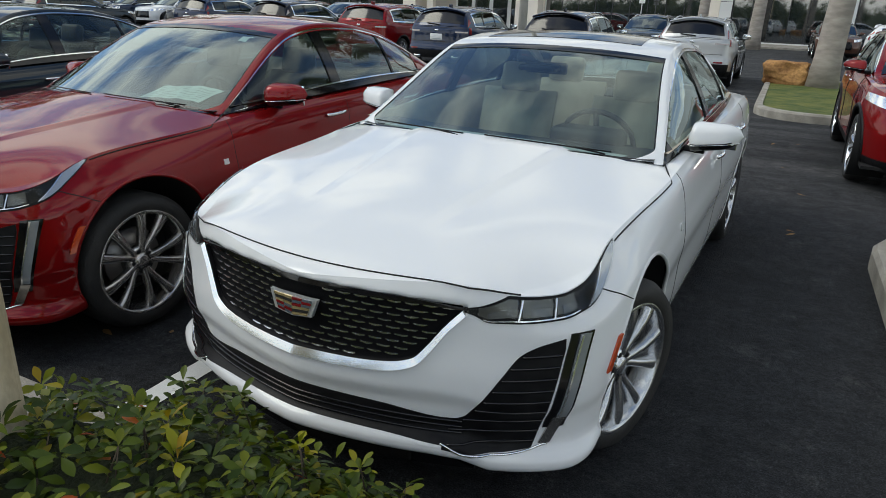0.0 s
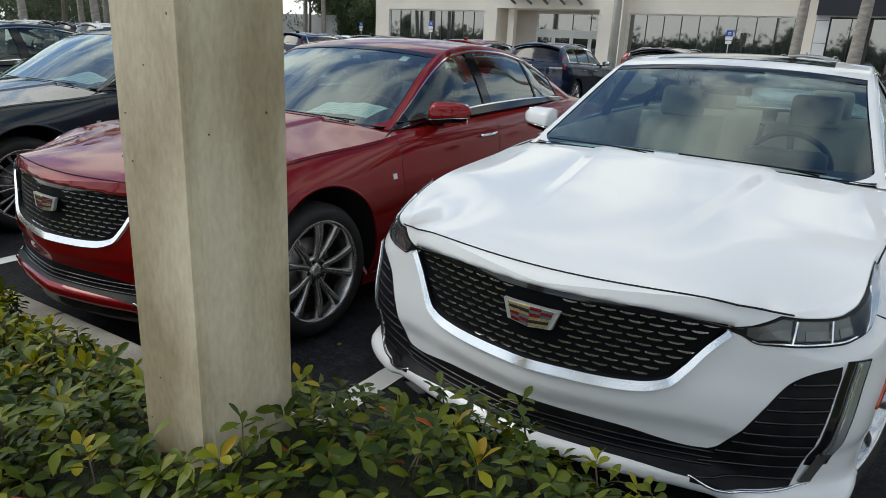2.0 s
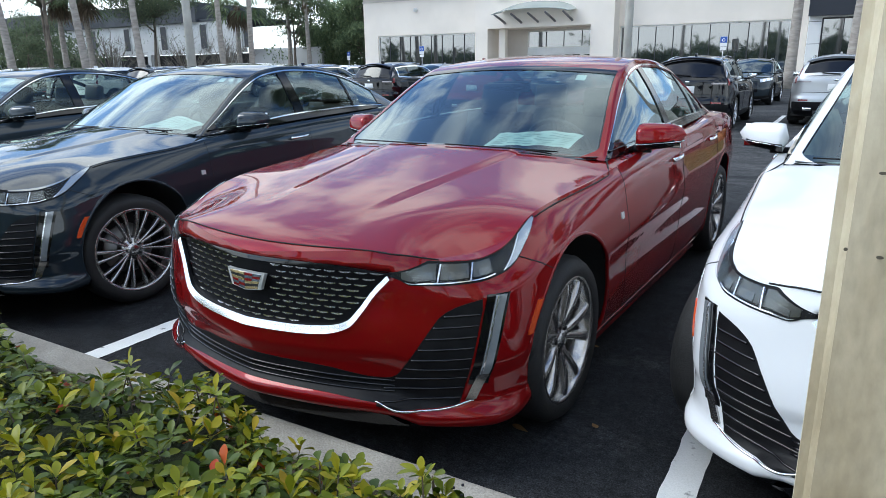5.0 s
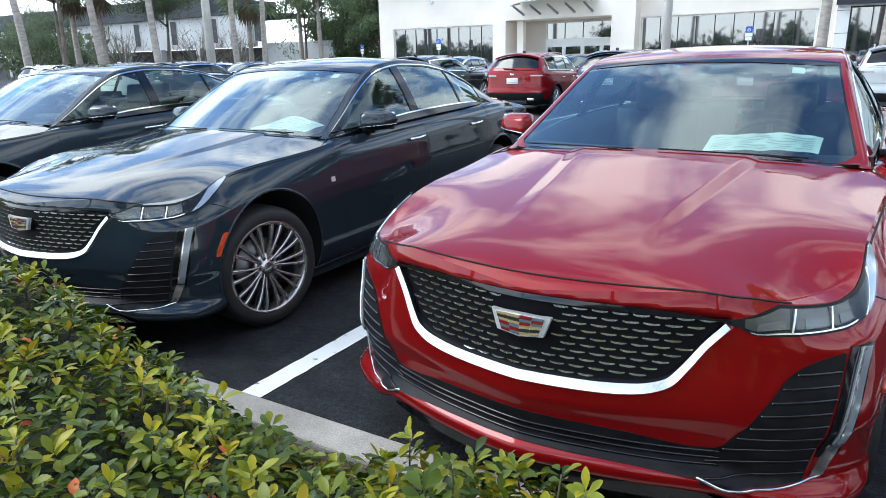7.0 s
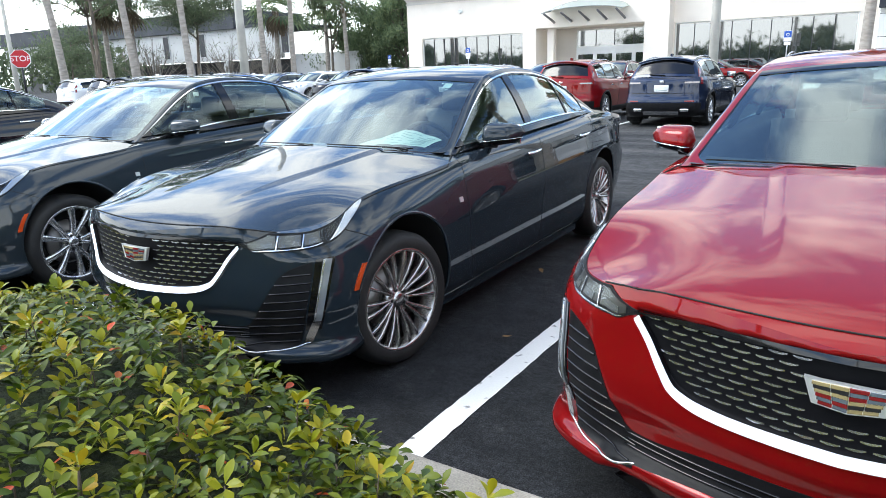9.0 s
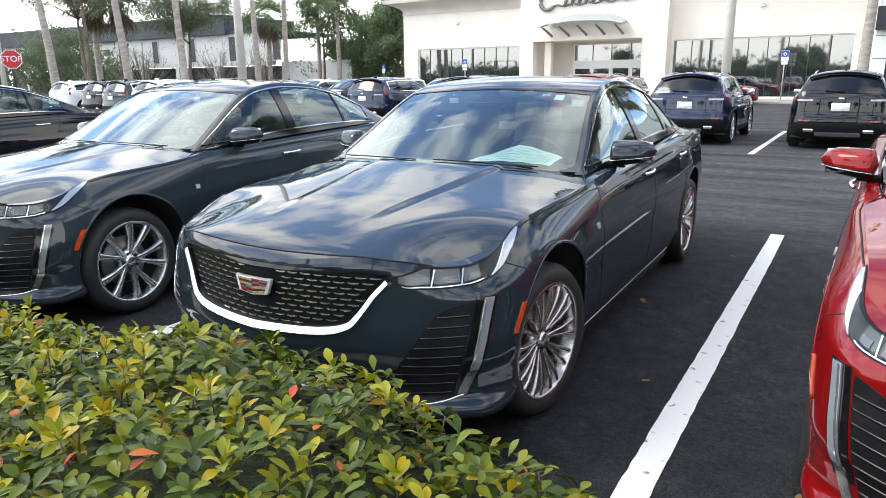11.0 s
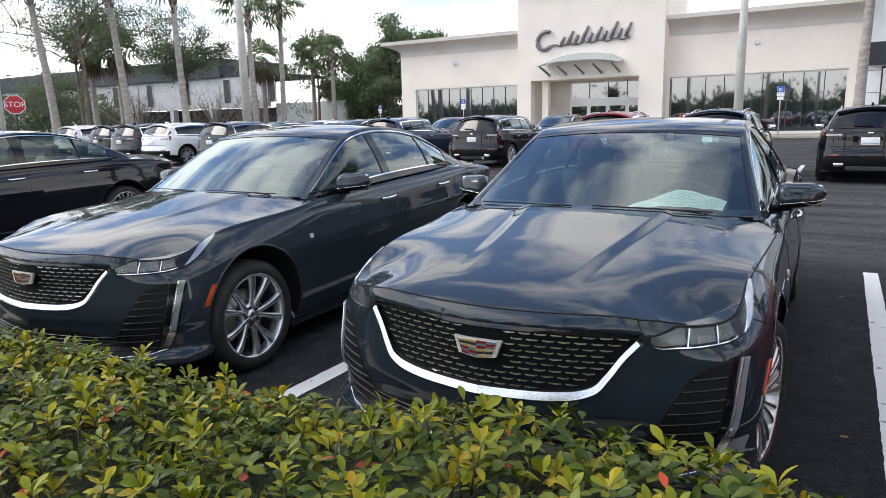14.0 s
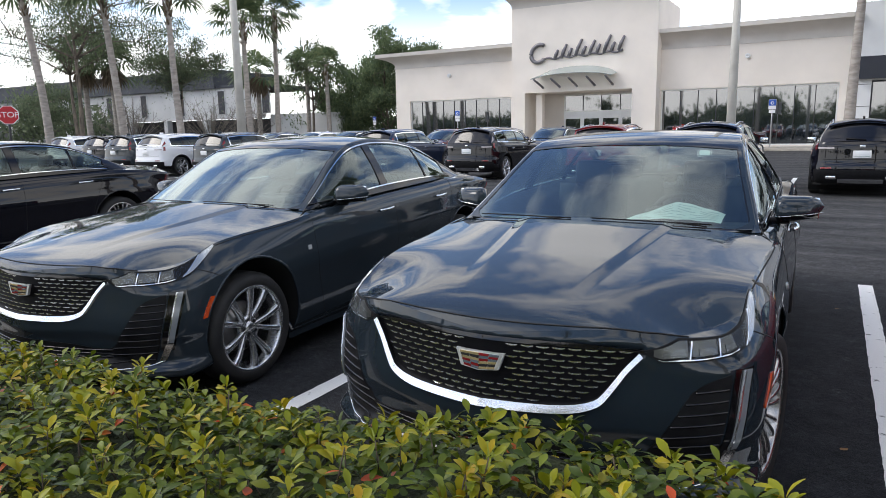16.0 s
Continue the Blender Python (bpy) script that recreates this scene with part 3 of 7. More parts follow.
for x in (-26.5, -4.2):
    part("wall_lamp", lathe([(0, 0.0), (-0.10, 0.05), (-0.16, 0.12), (-0.10, 0.16), (0.3, 0.16)], 12, "y"), PANEL_WHITE, show).location = (x, Y0 - 0.05, 5.95)

# the paler neighbour with a dark sign panel
annex = thing("showroom_annex", "white-panelled showroom wing with a dark sign band and tall glass", "building")
wall_with_hole("wall", 2.05, 9.0, 8.6, 2.75, 8.3, 0.2, 4.03, Y0 - 0.3, 0.6, PANEL_WHITE, annex)
glazing(annex, 2.75, 8.3, 0.2, 4.03, Y0 - 0.1, 5, FRAME_DARK)
part("sign_band", box(2.0, 8.6, Y0 - 0.75, Y0 - 0.31, 4.12, 5.42), BAND_NAVY, annex, smooth=False)
for k in range(3):
    part("panel_joint", box(2.05, 2.74, Y0 - 0.304, Y0 - 0.302, 1.3 * k + 1.2, 1.3 * k + 1.23), FRAME_DARK, annex, smooth=False)
wall_with_hole("wall", 9.0, 15.0, 9.5, 9.6, 14.4, 0.1, 8.2, Y0 - 0.3, 0.6, PANEL_WHITE, annex)
glazing(annex, 9.6, 14.4, 0.1, 8.2, Y0 - 0.1, 3, FRAME_DARK)
wall_with_hole("wall", 15.0, 40.0, 8.6, 17.0, 38.0, 0.1, 5.0, Y0 - 0.3, 0.6, PANEL_WHITE, annex)
glazing(annex, 17.0, 38.0, 0.1, 5.0, Y0 - 0.1, 12, FRAME_PALE)
part("roof", box(2.05, 40, Y0 + 0.3, Y0 + 24, 8.3, 8.5), STUCCO_DARK, annex, smooth=False)
terrace = part("terrace", merge(box(-32, 40, Y0 - 5.0, Y0 - 0.3, 0.004, 0.12, 0.01), box(-8.0, 2.0, Y0 - 5.6, Y0 - 5.0, 0.004, 0.07, 0.01)), CONCRETE, smooth=False)
tagged(terrace, "pale concrete walk along the showroom front", "pavement", kind="structure")

# ---- far low building behind the palms ----
far = thing("office_building", "long low white building with a dark roof band, behind the palms", "building")
OFFICE_WALL = vary(shader("office_wall", (0.56, 0.56, 0.55), 0.8), (0.50, 0.50, 0.49), (0.60, 0.60, 0.59), 0.3)
OFFICE_ROOF = vary(shader("office_roof", (0.035, 0.04, 0.05), 0.7), (0.028, 0.032, 0.04), (0.05, 0.055, 0.065), 0.4)
# shade of the open ground floor and the windows, put in as near-black colour
OPENING_SHADE = shader("shaded_opening", (0.03, 0.03, 0.035), 0.5)
part("wall", box(-150, -71.0, 70, 71, 3.9, 8.4), OFFICE_WALL, far, smooth=False)
part("roof_band", merge(box(-150, -79.5, 69.4, 84, 8.4, 11.2), box(-79.5, -71.0, 69.8, 84, 8.4, 8.8)), OFFICE_ROOF, far, smooth=False)
part("ground_floor_shade", box(-150, -71.0, 74, 75, 0, 3.9), OPENING_SHADE, far, smooth=False)
part("low_wall", box(-71.0, -58.0, 72, 73, 0, 4.4), OFFICE_WALL, far, smooth=False)
for k in range(9):
    x = -146 + k * 9.0
    part("pier", box(x, x + 0.8, 69.8, 70.8, 0, 3.9), OFFICE_WALL, far, smooth=False)
    w = part("window", box(x + 3.6, x + 5.0, 69.93, 70.05, 4.6, 8.0), OPENING_SHADE, far, smooth=False)
    part("window_frame", merge(box(x + 3.5, x + 3.6, 69.88, 70.06, 4.5, 8.1), box(x + 5.0, x + 5.1, 69.88, 70.06, 4.5, 8.1), box(x + 3.6, x + 5.0, 69.88, 70.06, 8.0, 8.1), box(x + 3.6, x + 5.0, 69.88, 70.06, 4.5, 4.6)), OFFICE_WALL, w, smooth=False)

# ---- grass island with a kerb and a rock ----
GRASS_MAT = vary(shader("grass", (0.09, 0.12, 0.02), 0.9), (0.05, 0.085, 0.015), (0.16, 0.17, 0.035), 3, bump=0.8, bump_scale=120, fine=0.6)


def island(name, pts, label):
    """A kerbed island: rounded outline, real kerb step, lawn inside."""
    a = np.array(pts, float)
    c = a.mean(0)
    d = (a - c) / np.linalg.norm(a - c, axis=1, keepdims=True)
    n = len(a)
    rows = [np.c_[a, np.zeros(n)], np.c_[a, np.full(n, 0.12)], np.c_[a - d * 0.03, np.full(n, 0.15)], np.c_[a - d * 0.17, np.full(n, 0.15)], np.c_[a - d * 0.18, np.full(n, 0.10)]]
    v = np.array(rows).reshape(-1, 3)
    f = [(r * n + i, r * n + (i + 1) % n, (r + 1) * n + (i + 1) % n, (r + 1) * n + i) for r in range(4) for i in range(n)]
    top = part(name, (v, f), CONCRETE, smooth=False)
    tagged(top, label, "kerb", kind="structure")
    inner = a - d * 0.175
    lawn = part("lawn", ([(p[0], p[1], 0.13) for p in inner], [tuple(range(n))]), GRASS_MAT, smooth=False)
    tagged(lawn, "short patchy green lawn inside the kerb", "grass", kind="structure")
    return inner


def rounded(x0, x1, y0, y1, r, n=6):
    out = []
    for cx, cy, a0 in ((x1 - r, y0 + r, -90), (x1 - r, y1 - r, 0), (x0 + r, y1 - r, 90), (x0 + r, y0 + r, 180)):
        out += [(cx + r * math.cos(radians(a0 + 90 * k / n)), cy + r * math.sin(radians(a0 + 90 * k / n))) for k in range(n + 1)]
    return out


island("kerb_island", rounded(6.0, 12.5, 11.2, 19.0, 0.9), "pale concrete kerb round a lawn island")
island("kerb_island", rounded(7.12, 12.5, -1.2, 4.4, 0.6), "pale rounded concrete kerb end beside the drive")
ROCK = vary(shader("sandstone", (0.42, 0.20, 0.07), 0.85), (0.25, 0.11, 0.04), (0.55, 0.30, 0.11), 2.5, bump=0.8, bump_scale=20, fine=0.5)
bm = bmesh.new()
bmesh.ops.create_icosphere(bm, subdivisions=4, radius=1)
for p in bm.verts:
    q = p.co.copy()
    k = 1 + 0.25 * noise.noise(q * 1.4) + 0.10 * noise.noise(q * 4)
    q = Vector((math.copysign(min(abs(q.x), 0.78), q.x), math.copysign(min(abs(q.y), 0.7), q.y), math.copysign(min(abs(q.z), 0.72), q.z))) * k
    p.co = (6.45 + q.x * 0.62, 17.3 + q.y * 0.45, 0.37 + q.z * 0.38)
rock = part("boulder", bm, ROCK, smooth=False)
tagged(rock, "rough orange sandstone boulder on the lawn island", "rock")


# ---- car bodies: a plan outline with side, nose and tail profiles, and a cabin lofted over it ----
class Body:
    """Surfaces of one car model. Nose at y = 0, tail at +y, +x its driver's side, wheels on z = 0."""

    def __init__(self, plan, top, low, side, nose, tail, centre, wheels, radius, nose_end, tail_from):
        a = np.array(plan, float)
        k = np.arange(len(a))
        q = np.linspace(0, len(a) - 1, 900)
        i = np.clip(q.astype(int), 0, len(a) - 2)
        t = (q - i)[:, None]
        ext = np.vstack([0.35 * (2 * a[0] - a[1]) + 0.65 * a[1] * (-1, 1), a, a[-2] * (-1, 1)])
        p0, p1, p2, p3 = ext[i], ext[i + 1], ext[i + 2], ext[i + 3]
        c = 0.5 * (2 * p1 + (p2 - p0) * t + (2 * p0 - 5 * p1 + 4 * p2 - p3) * t * t + (3 * p1 - p0 - 3 * p2 + p3) * t ** 3)
        c[:, 0] = np.maximum(c[:, 0], 0)
        s = np.r_[0, np.cumsum(np.hypot(*np.diff(c, axis=0).T))]
        self.s, self.c, self.length = s, c, s[-1]
        d = np.gradient(c, s, axis=0)
        n = np.stack([d[:, 1], -d[:, 0]], -1)
        n[0], n[-1] = (0, -1), (0, 1)
        self.n = n / np.linalg.norm(n, axis=1, keepdims=True)
        self.top, self.low = curve_table(top), table(low)
        self.side, self.nose, self.tail = curve_table(side), curve_table(nose), curve_table(tail)
        self.centre, self.wheels, self.radius = curve_table(centre), wheels, radius
        self.nose_end, self.tail_from = nose_end, tail_from
        half = int(np.argmax(c[:, 0]))
        self.front_x = lambda x: np.interp(x, c[: half + 1, 0], s[: half + 1])
        self.rear_x = lambda x: np.interp(-np.asarray(x), -c[half:, 0], s[half:])
        self.at_y = lambda y: np.interp(y, c[:, 1], s)
        self.dent = None
        self.corner = 0.0

    def crest_line(self, height, y0, y1):
        """Let the shoulder follow a height field in front of y0, back to its own curve at y1."""
        y = np.linspace(0, y1, 500)
        own = self.top(y)
        x = self.plan(self.at_y(y))[0]
        a = self.at_y(y)
        wn = step(self.nose_end[1], self.nose_end[0], y)
        inset = wn * self.nose(1.0) + (1 - wn) * self.side(1.0) + self.corner * step(0.16, 0.42, y) * step(1.62, 0.62, y)
        nx, ny = np.interp(a, self.s, self.n[:, 0]), np.interp(a, self.s, self.n[:, 1])
        z = height(x - inset * nx, y - inset * ny)
        k = step(y0, y1, y)
        yy = np.r_[y, np.linspace(y1, 4.95, 120)[1:]]
        zz = np.r_[z * (1 - k) + own * k, self.top(np.linspace(y1, 4.95, 120)[1:])]
        self.top = lambda q: np.interp(q, yy, zz)

    def plan(self, u):
        return np.interp(u, self.s, self.c[:, 0]), np.interp(u, self.s, self.c[:, 1])

    def band(self, u, v, dented=False):
        """The flank, nose and tail: u along the outline from the middle of the nose (u < 0: the other side), v from sill to shoulder."""
        u, v = np.broadcast_arrays(np.asarray(u, float), np.asarray(v, float))
        a = np.abs(u)
        x, y = self.plan(a)
        nx, ny = np.interp(a, self.s, self.n[:, 0]), np.interp(a, self.s, self.n[:, 1])
        wn, wt = step(self.nose_end[1], self.nose_end[0], y), step(self.tail_from[0], self.tail_from[1], y)
        inset = wn * self.nose(v) + wt * self.tail(v) + (1 - wn - wt) * self.side(v)
        if self.corner:
            inset = inset + self.corner * step(0.78, 1.0, v) * step(0.16, 0.42, y) * step(1.62, 0.62, y)
        z = self.low(y) + v * (self.top(y) - self.low(y))
        if dented and self.dent:
            inset = inset + self.dent(x, y, z)
        P = np.stack([x - inset * nx, y - inset * ny, z], -1)
        P[..., 0] = np.maximum(P[..., 0], 0) * np.sign(np.where(u == 0, 1, u))
        return P

    def v_of(self, u, z):
        _, y = self.plan(np.abs(u))
        return (z - self.low(y)) / (self.top(y) - self.low(y))

    def on(self, u, z):
        return self.band(u, self.v_of(u, z))

    def columns(self, u0, u1, du):
        return np.linspace(u0, u1, max(2, int(round((u1 - u0) / du)) + 1))

    def open_arches(self, V, F, R, zc):
        """Cut round wheel openings: drop faces inside, pull the rim of the hole onto the circle."""
        V, F = np.array(V), np.asarray(F)
        for yw in self.wheels:
            yw = yw + (0.03 if yw < 2 else 0.0)
            dy, dz = V[:, 1] - yw, V[:, 2] - zc
            r = np.hypot(dy, dz) + 1e-9
            inside = (r < R) & (np.abs(V[:, 0]) > 0.5)
            if not inside.any():
                continue
            F = F[~inside[F].all(1)]
            rim = np.zeros(len(V), bool)
            rim[np.unique(F)] = True
            rim &= inside
            # points under the hub's height slide straight along the sill
            k = R / r
            low = dz < 0
            V[rim & ~low, 1] = yw + (dy * k)[rim & ~low]
            V[rim & ~low, 2] = zc + (dz * k)[rim & ~low]
            lo = rim & low
            V[lo, 1] = yw + np.sign(dy[lo]) * np.sqrt(np.maximum(R * R - dz[lo] ** 2, 0))
        used = np.unique(F)
        new_i = np.zeros(len(V), int)
        new_i[used] = np.arange(len(used))
        return V[used], new_i[F]

    def crown(self, y, t, edge, lift=None):
        """The top between the shoulders at y: t from 0 (middle) to 1 (shoulder)."""
        z = edge[..., 2] + (self.centre(y) - edge[..., 2]) * (1 - np.abs(t) ** 2.3)
        if lift:
            z = z + lift(t * edge[..., 0], y)
        return np.stack([edge[..., 0] * t, y, z], -1)

    def lid(self, u, t0, t1, n, lift=None):
        """Rows straight across from the shoulder at u to t0 .. t1 of the half width."""
        e = self.band(u, 1.0)[:, None, :]
        w = np.linspace(0, 1, n)[None, :]
        t = (np.asarray(t0)[:, None] if np.ndim(t0) else t0) * (1 - w) + (np.asarray(t1)[:, None] if np.ndim(t1) else t1) * w
        e = np.broadcast_to(e, (e.shape[0], n, 3))
        return self.crown(e[..., 1], np.broadcast_to(t, e.shape[:2]), e, lift)


class Cabin:
    """The greenhouse: rows along ys, t from the belt (0) over the roof rail (0.45) to the middle of the roof (1)."""

    def __init__(self, roof, rail, rail_w, belt, belt_w, bow):
        self.roof, self.rail, self.rail_w = curve_table(roof), curve_table(rail), curve_table(rail_w)
        self.belt, self.belt_w, self.bow = curve_table(belt), curve_table(belt_w), curve_table(bow)

    def at(self, ys, t):
        ys, t = np.broadcast_arrays(np.asarray(ys, float), np.asarray(t, float))
        bow = self.bow(ys)
        ysd = ys + bow
        wb, zb, wr, zr, zc = self.belt_w(ysd), self.belt(ysd), self.rail_w(ys), self.rail(ys), self.roof(ys)
        zr = np.maximum(zr, zb + 0.002)
        a = np.clip(t / 0.45, 0, 1)
        b = np.clip((t - 0.45) / 0.55, 0, 1)
        xs = wb + (wr - wb) * a + 0.022 * 4 * a * (1 - a) * np.clip((zr - zb) / 0.3, 0, 1)
        zs = zb + (zr - zb) * a
        xt = wr * (1 - b)
        zt = zr + (zc - zr) * (1 - (1 - b) ** 2.1)
        side = t <= 0.45
        x, z = np.where(side, xs, xt), np.where(side, zs, zt)
        y = ys + bow * (x / np.maximum(wb, 0.1)) ** 2
        return np.stack([x, y, z], -1)

    def patch(self, y0, y1, ny, t0, t1, nt):
        """t0 and t1 may be functions of ys."""
        ys = np.linspace(y0, y1, ny)
        lo = t0(ys) if callable(t0) else np.full(ny, float(t0))
        hi = t1(ys) if callable(t1) else np.full(ny, float(t1))
        w = np.linspace(0, 1, nt)
        t = lo[:, None] * (1 - w) + hi[:, None] * w
        return self.at(ys[:, None] + 0 * t, t)

    def span(self, y0, y1, ny, edge, nt):
        """Both sides of a glass or panel over the middle, from -edge to edge."""
        ys = np.linspace(y0, y1, ny)
        e = edge(ys) if callable(edge) else np.full(ny, float(edge))
        w = np.linspace(-1, 1, nt)
        t = 1 - (1 - e[:, None]) * np.abs(w)
        P = self.at(ys[:, None] + 0 * t, t)
        P[..., 0] *= np.where(w < 0, -1, 1)
        return P


SEDAN = Body(
    plan=[(0, 0.055), (0.25, 0.091), (0.45, 0.144), (0.61, 0.208), (0.75, 0.284), (0.86, 0.386), (0.918, 0.535), (0.940, 0.78), (0.943, 1.1), (0.942, 1.6), (0.942, 2.6),
          (0.942, 3.4), (0.932, 4.0), (0.90, 4.4), (0.82, 4.70), (0.65, 4.85), (0.35, 4.905), (0, 4.924)],
    top=[(0, 0.802), (0.05, 0.796), (0.12, 0.772), (0.17, 0.754), (0.22, 0.752), (0.28, 0.760), (0.33, 0.774), (0.42, 0.805), (0.5, 0.831), (0.7, 0.873), (0.8, 0.887), (1.2, 0.925), (1.6, 0.960), (2.5, 1.002), (3.2, 1.026), (3.8, 1.040), (4.2, 1.030), (4.5, 0.992), (4.7, 0.966), (4.95, 0.955)],
    low=[(0, 0.236), (0.15, 0.234), (0.185, 0.226), (0.222, 0.194), (0.4, 0.186), (0.6, 0.19), (0.9, 0.20), (3.9, 0.20), (4.4, 0.24), (4.92, 0.28)],
    side=[(0, 0.085), (0.06, 0.05), (0.16, 0.030), (0.30, 0.018), (0.46, 0.012), (0.60, 0.0), (0.66, 0.002), (0.76, 0.014), (0.88, 0.030), (0.96, 0.052), (1, 0.078)],
    nose=[(0, 0.030), (0.025, -0.010), (0.06, -0.022), (0.095, -0.020), (0.125, -0.004), (0.15, 0.014), (0.20, 0.022), (0.30, 0.020), (0.42, 0.002), (0.50, 0.004), (0.70, 0.020), (0.86, 0.030), (0.93, 0.036), (1, 0.048)],
    tail=[(0, 0.13), (0.08, 0.06), (0.3, 0.02), (0.5, 0.0), (0.66, 0.03), (0.85, 0.045), (0.95, 0.02), (1, 0.035)],
    centre=[(0.10, 0.802), (0.18, 0.829), (0.30, 0.852), (0.55, 0.887), (0.9, 0.929), (1.3, 0.968), (1.62, 1.005), (1.9, 0.995), (4.2, 1.085), (4.45, 1.066), (4.8, 1.052), (4.90, 1.035)],
    wheels=(0.885, 3.832), radius=0.340, nose_end=(0.34, 0.72), tail_from=(4.25, 4.72))
SEDAN_CABIN = Cabin(
    roof=[(1.37, 0.985), (1.48, 1.042), (1.68, 1.150), (1.88, 1.258), (2.06, 1.346), (2.20, 1.402), (2.36, 1.436), (2.70, 1.466), (3.0, 1.462), (3.3, 1.432), (3.6, 1.362), (3.95, 1.235), (4.40, 1.075)],
    rail=[(1.37, 0.962), (1.48, 1.015), (1.68, 1.118), (1.88, 1.224), (2.06, 1.312), (2.20, 1.366), (2.36, 1.402), (2.70, 1.434), (3.0, 1.424), (3.3, 1.380), (3.6, 1.298), (3.95, 1.175), (4.40, 1.022)],
    rail_w=[(1.37, 0.800), (1.48, 0.777), (1.68, 0.735), (1.88, 0.691), (2.1, 0.651), (2.35, 0.620), (2.75, 0.590), (3.1, 0.592), (3.5, 0.618), (3.85, 0.655), (4.15, 0.70), (4.40, 0.735)],
    belt=[(1.45, 0.965), (1.8, 0.982), (2.5, 1.016), (3.2, 1.038), (3.8, 1.050), (4.15, 1.035), (4.45, 1.010)],
    belt_w=[(1.45, 0.800), (1.8, 0.820), (2.6, 0.835), (3.3, 0.822), (3.8, 0.79), (4.45, 0.735)],
    bow=[(1.37, 0.17), (1.7, 0.15), (2.1, 0.10), (2.5, 0.0), (3.2, 0.0), (3.7, -0.08), (4.40, -0.24)])

GRILLE_LO = curve_table([(0, 0.536), (0.20, 0.539), (0.33, 0.549), (0.405, 0.570), (0.447, 0.615), (0.494, 0.680), (0.546, 0.738)])
GRILLE_HI = curve_table([(0, 0.752), (0.3, 0.752), (0.46, 0.749), (0.546, 0.744)])
INTAKE_LO = curve_table([(0, 0.306), (0.3, 0.304), (0.5, 0.292), (0.62, 0.278)])
INTAKE_HI = curve_table([(0, 0.398), (0.3, 0.391), (0.50, 0.370), (0.62, 0.378)])
VENT_LO = curve_table([(0.50, 0.280), (0.60, 0.270), (0.755, 0.282), (0.775, 0.35), (0.795, 0.46), (0.828, 0.644)])
VENT_HI = curve_table([(0.50, 0.360), (0.56, 0.380), (0.61, 0.450), (0.66, 0.532), (0.71, 0.604), (0.76, 0.634), (0.828, 0.656)])


def sedan_dent(x, y, z):
    """The mouth, the lower intake and the corner vents lie back from the fascia."""
    front = y < 0.6
    m = step(-0.014, -0.004, z - GRILLE_LO(x)) * step(-0.010, 0, GRILLE_HI(x) - z) * (x < 0.556)
    k = step(0.008, 0.02, z - INTAKE_LO(x)) * step(0.008, 0.02, INTAKE_HI(x) - z) * step(0.56, 0.54, x)
    c = step(0.01, 0.025, z - VENT_LO(x)) * step(0.01, 0.025, VENT_HI(x) - z) * step(0.52, 0.54, x) * step(0.815, 0.80, x)
    return front * (0.022 * m + 0.008 * np.maximum(k, c))


SEDAN.dent = sedan_dent
HOOD_EDGE = curve_table([(0.2, 0.22), (0.45, 0.25), (0.8, 0.292), (1.2, 0.348), (1.5, 0.390), (1.7, 0.41)])


HOOD_LINE = np.polyfit([0.14, 0.18, 0.24, 0.30, 0.42, 0.55, 0.72, 0.9, 1.1, 1.3, 1.45, 1.62, 1.9], [0.812, 0.823, 0.838, 0.850, 0.871, 0.889, 0.911, 0.934, 0.960, 0.987, 1.006, 1.020, 1.030], 4)


CORNER_RUN = table([(-0.25, 0.0), (0.0, 0.06), (0.15, 0.56), (0.35, 0.88), (0.58, 1.0), (0.66, 0.90), (0.80, 0.50), (0.96, 0.06), (1.06, 0.0), (1.5, 0.0)])


def hood_height(x, y):
    """The smooth top of the hood: an arched middle line, falling towards the lamps most at the nose."""
    fall = 0.044 + 0.036 * step(0.8, 1.4, y)
    # over each lamp the hood drops away; along is measured from the lamp's inner end to its tip, inside across it
    dx, dy = np.abs(x) - 0.55, y - 0.20
    along = (0.522 * dx + 0.853 * dy) / 0.584
    inside = np.clip((0.522 * dy - 0.853 * dx + 0.03) / 0.36, 0, 1)
    run = sum(CORNER_RUN(np.clip(along + k, -0.25, 1.4)) for k in (-0.14, -0.07, 0.0, 0.07, 0.14)) / 5
    corner = 0.066 * run * (1 - inside) ** 2
    return np.polyval(HOOD_LINE, y) - 0.020 * np.exp(-(y - 0.12) / 0.05) - fall * x * x - corner


SEDAN.corner = 0.045
SEDAN.crest_line(hood_height, 1.3, 1.9)


def hood_lift(x, y):
    """The raised middle of the hood between two creases that fade towards the nose."""
    a = np.abs(x)
    side = np.clip(0.5 - (a - HOOD_EDGE(y)) / 0.062, 0, 1)
    return 0.0085 * step(0.30, 0.85, y) * (0.8 * side + 0.2 * side * side * (3 - 2 * side)) + 0.005 * step(0.95, 1.5, y) * step(0.92, 0.55, a)


def front_patch(body, xs, lo, hi, n, dented=False):
    """A piece of the nose between the heights lo(x) and hi(x); x is measured along the plan outline."""
    xs = np.asarray(xs, float)
    u = np.sign(xs) * body.front_x(np.abs(xs))
    w = np.linspace(0, 1, n)
    a = np.abs(xs)
    l = lo(a) if callable(lo) else np.full(len(xs), lo)
    h = hi(a) if callable(hi) else np.full(len(xs), hi)
    z = l[:, None] * (1 - w) + h[:, None] * w
    uu = u[:, None] + 0 * z
    return body.band(uu, body.v_of(uu, z), dented)


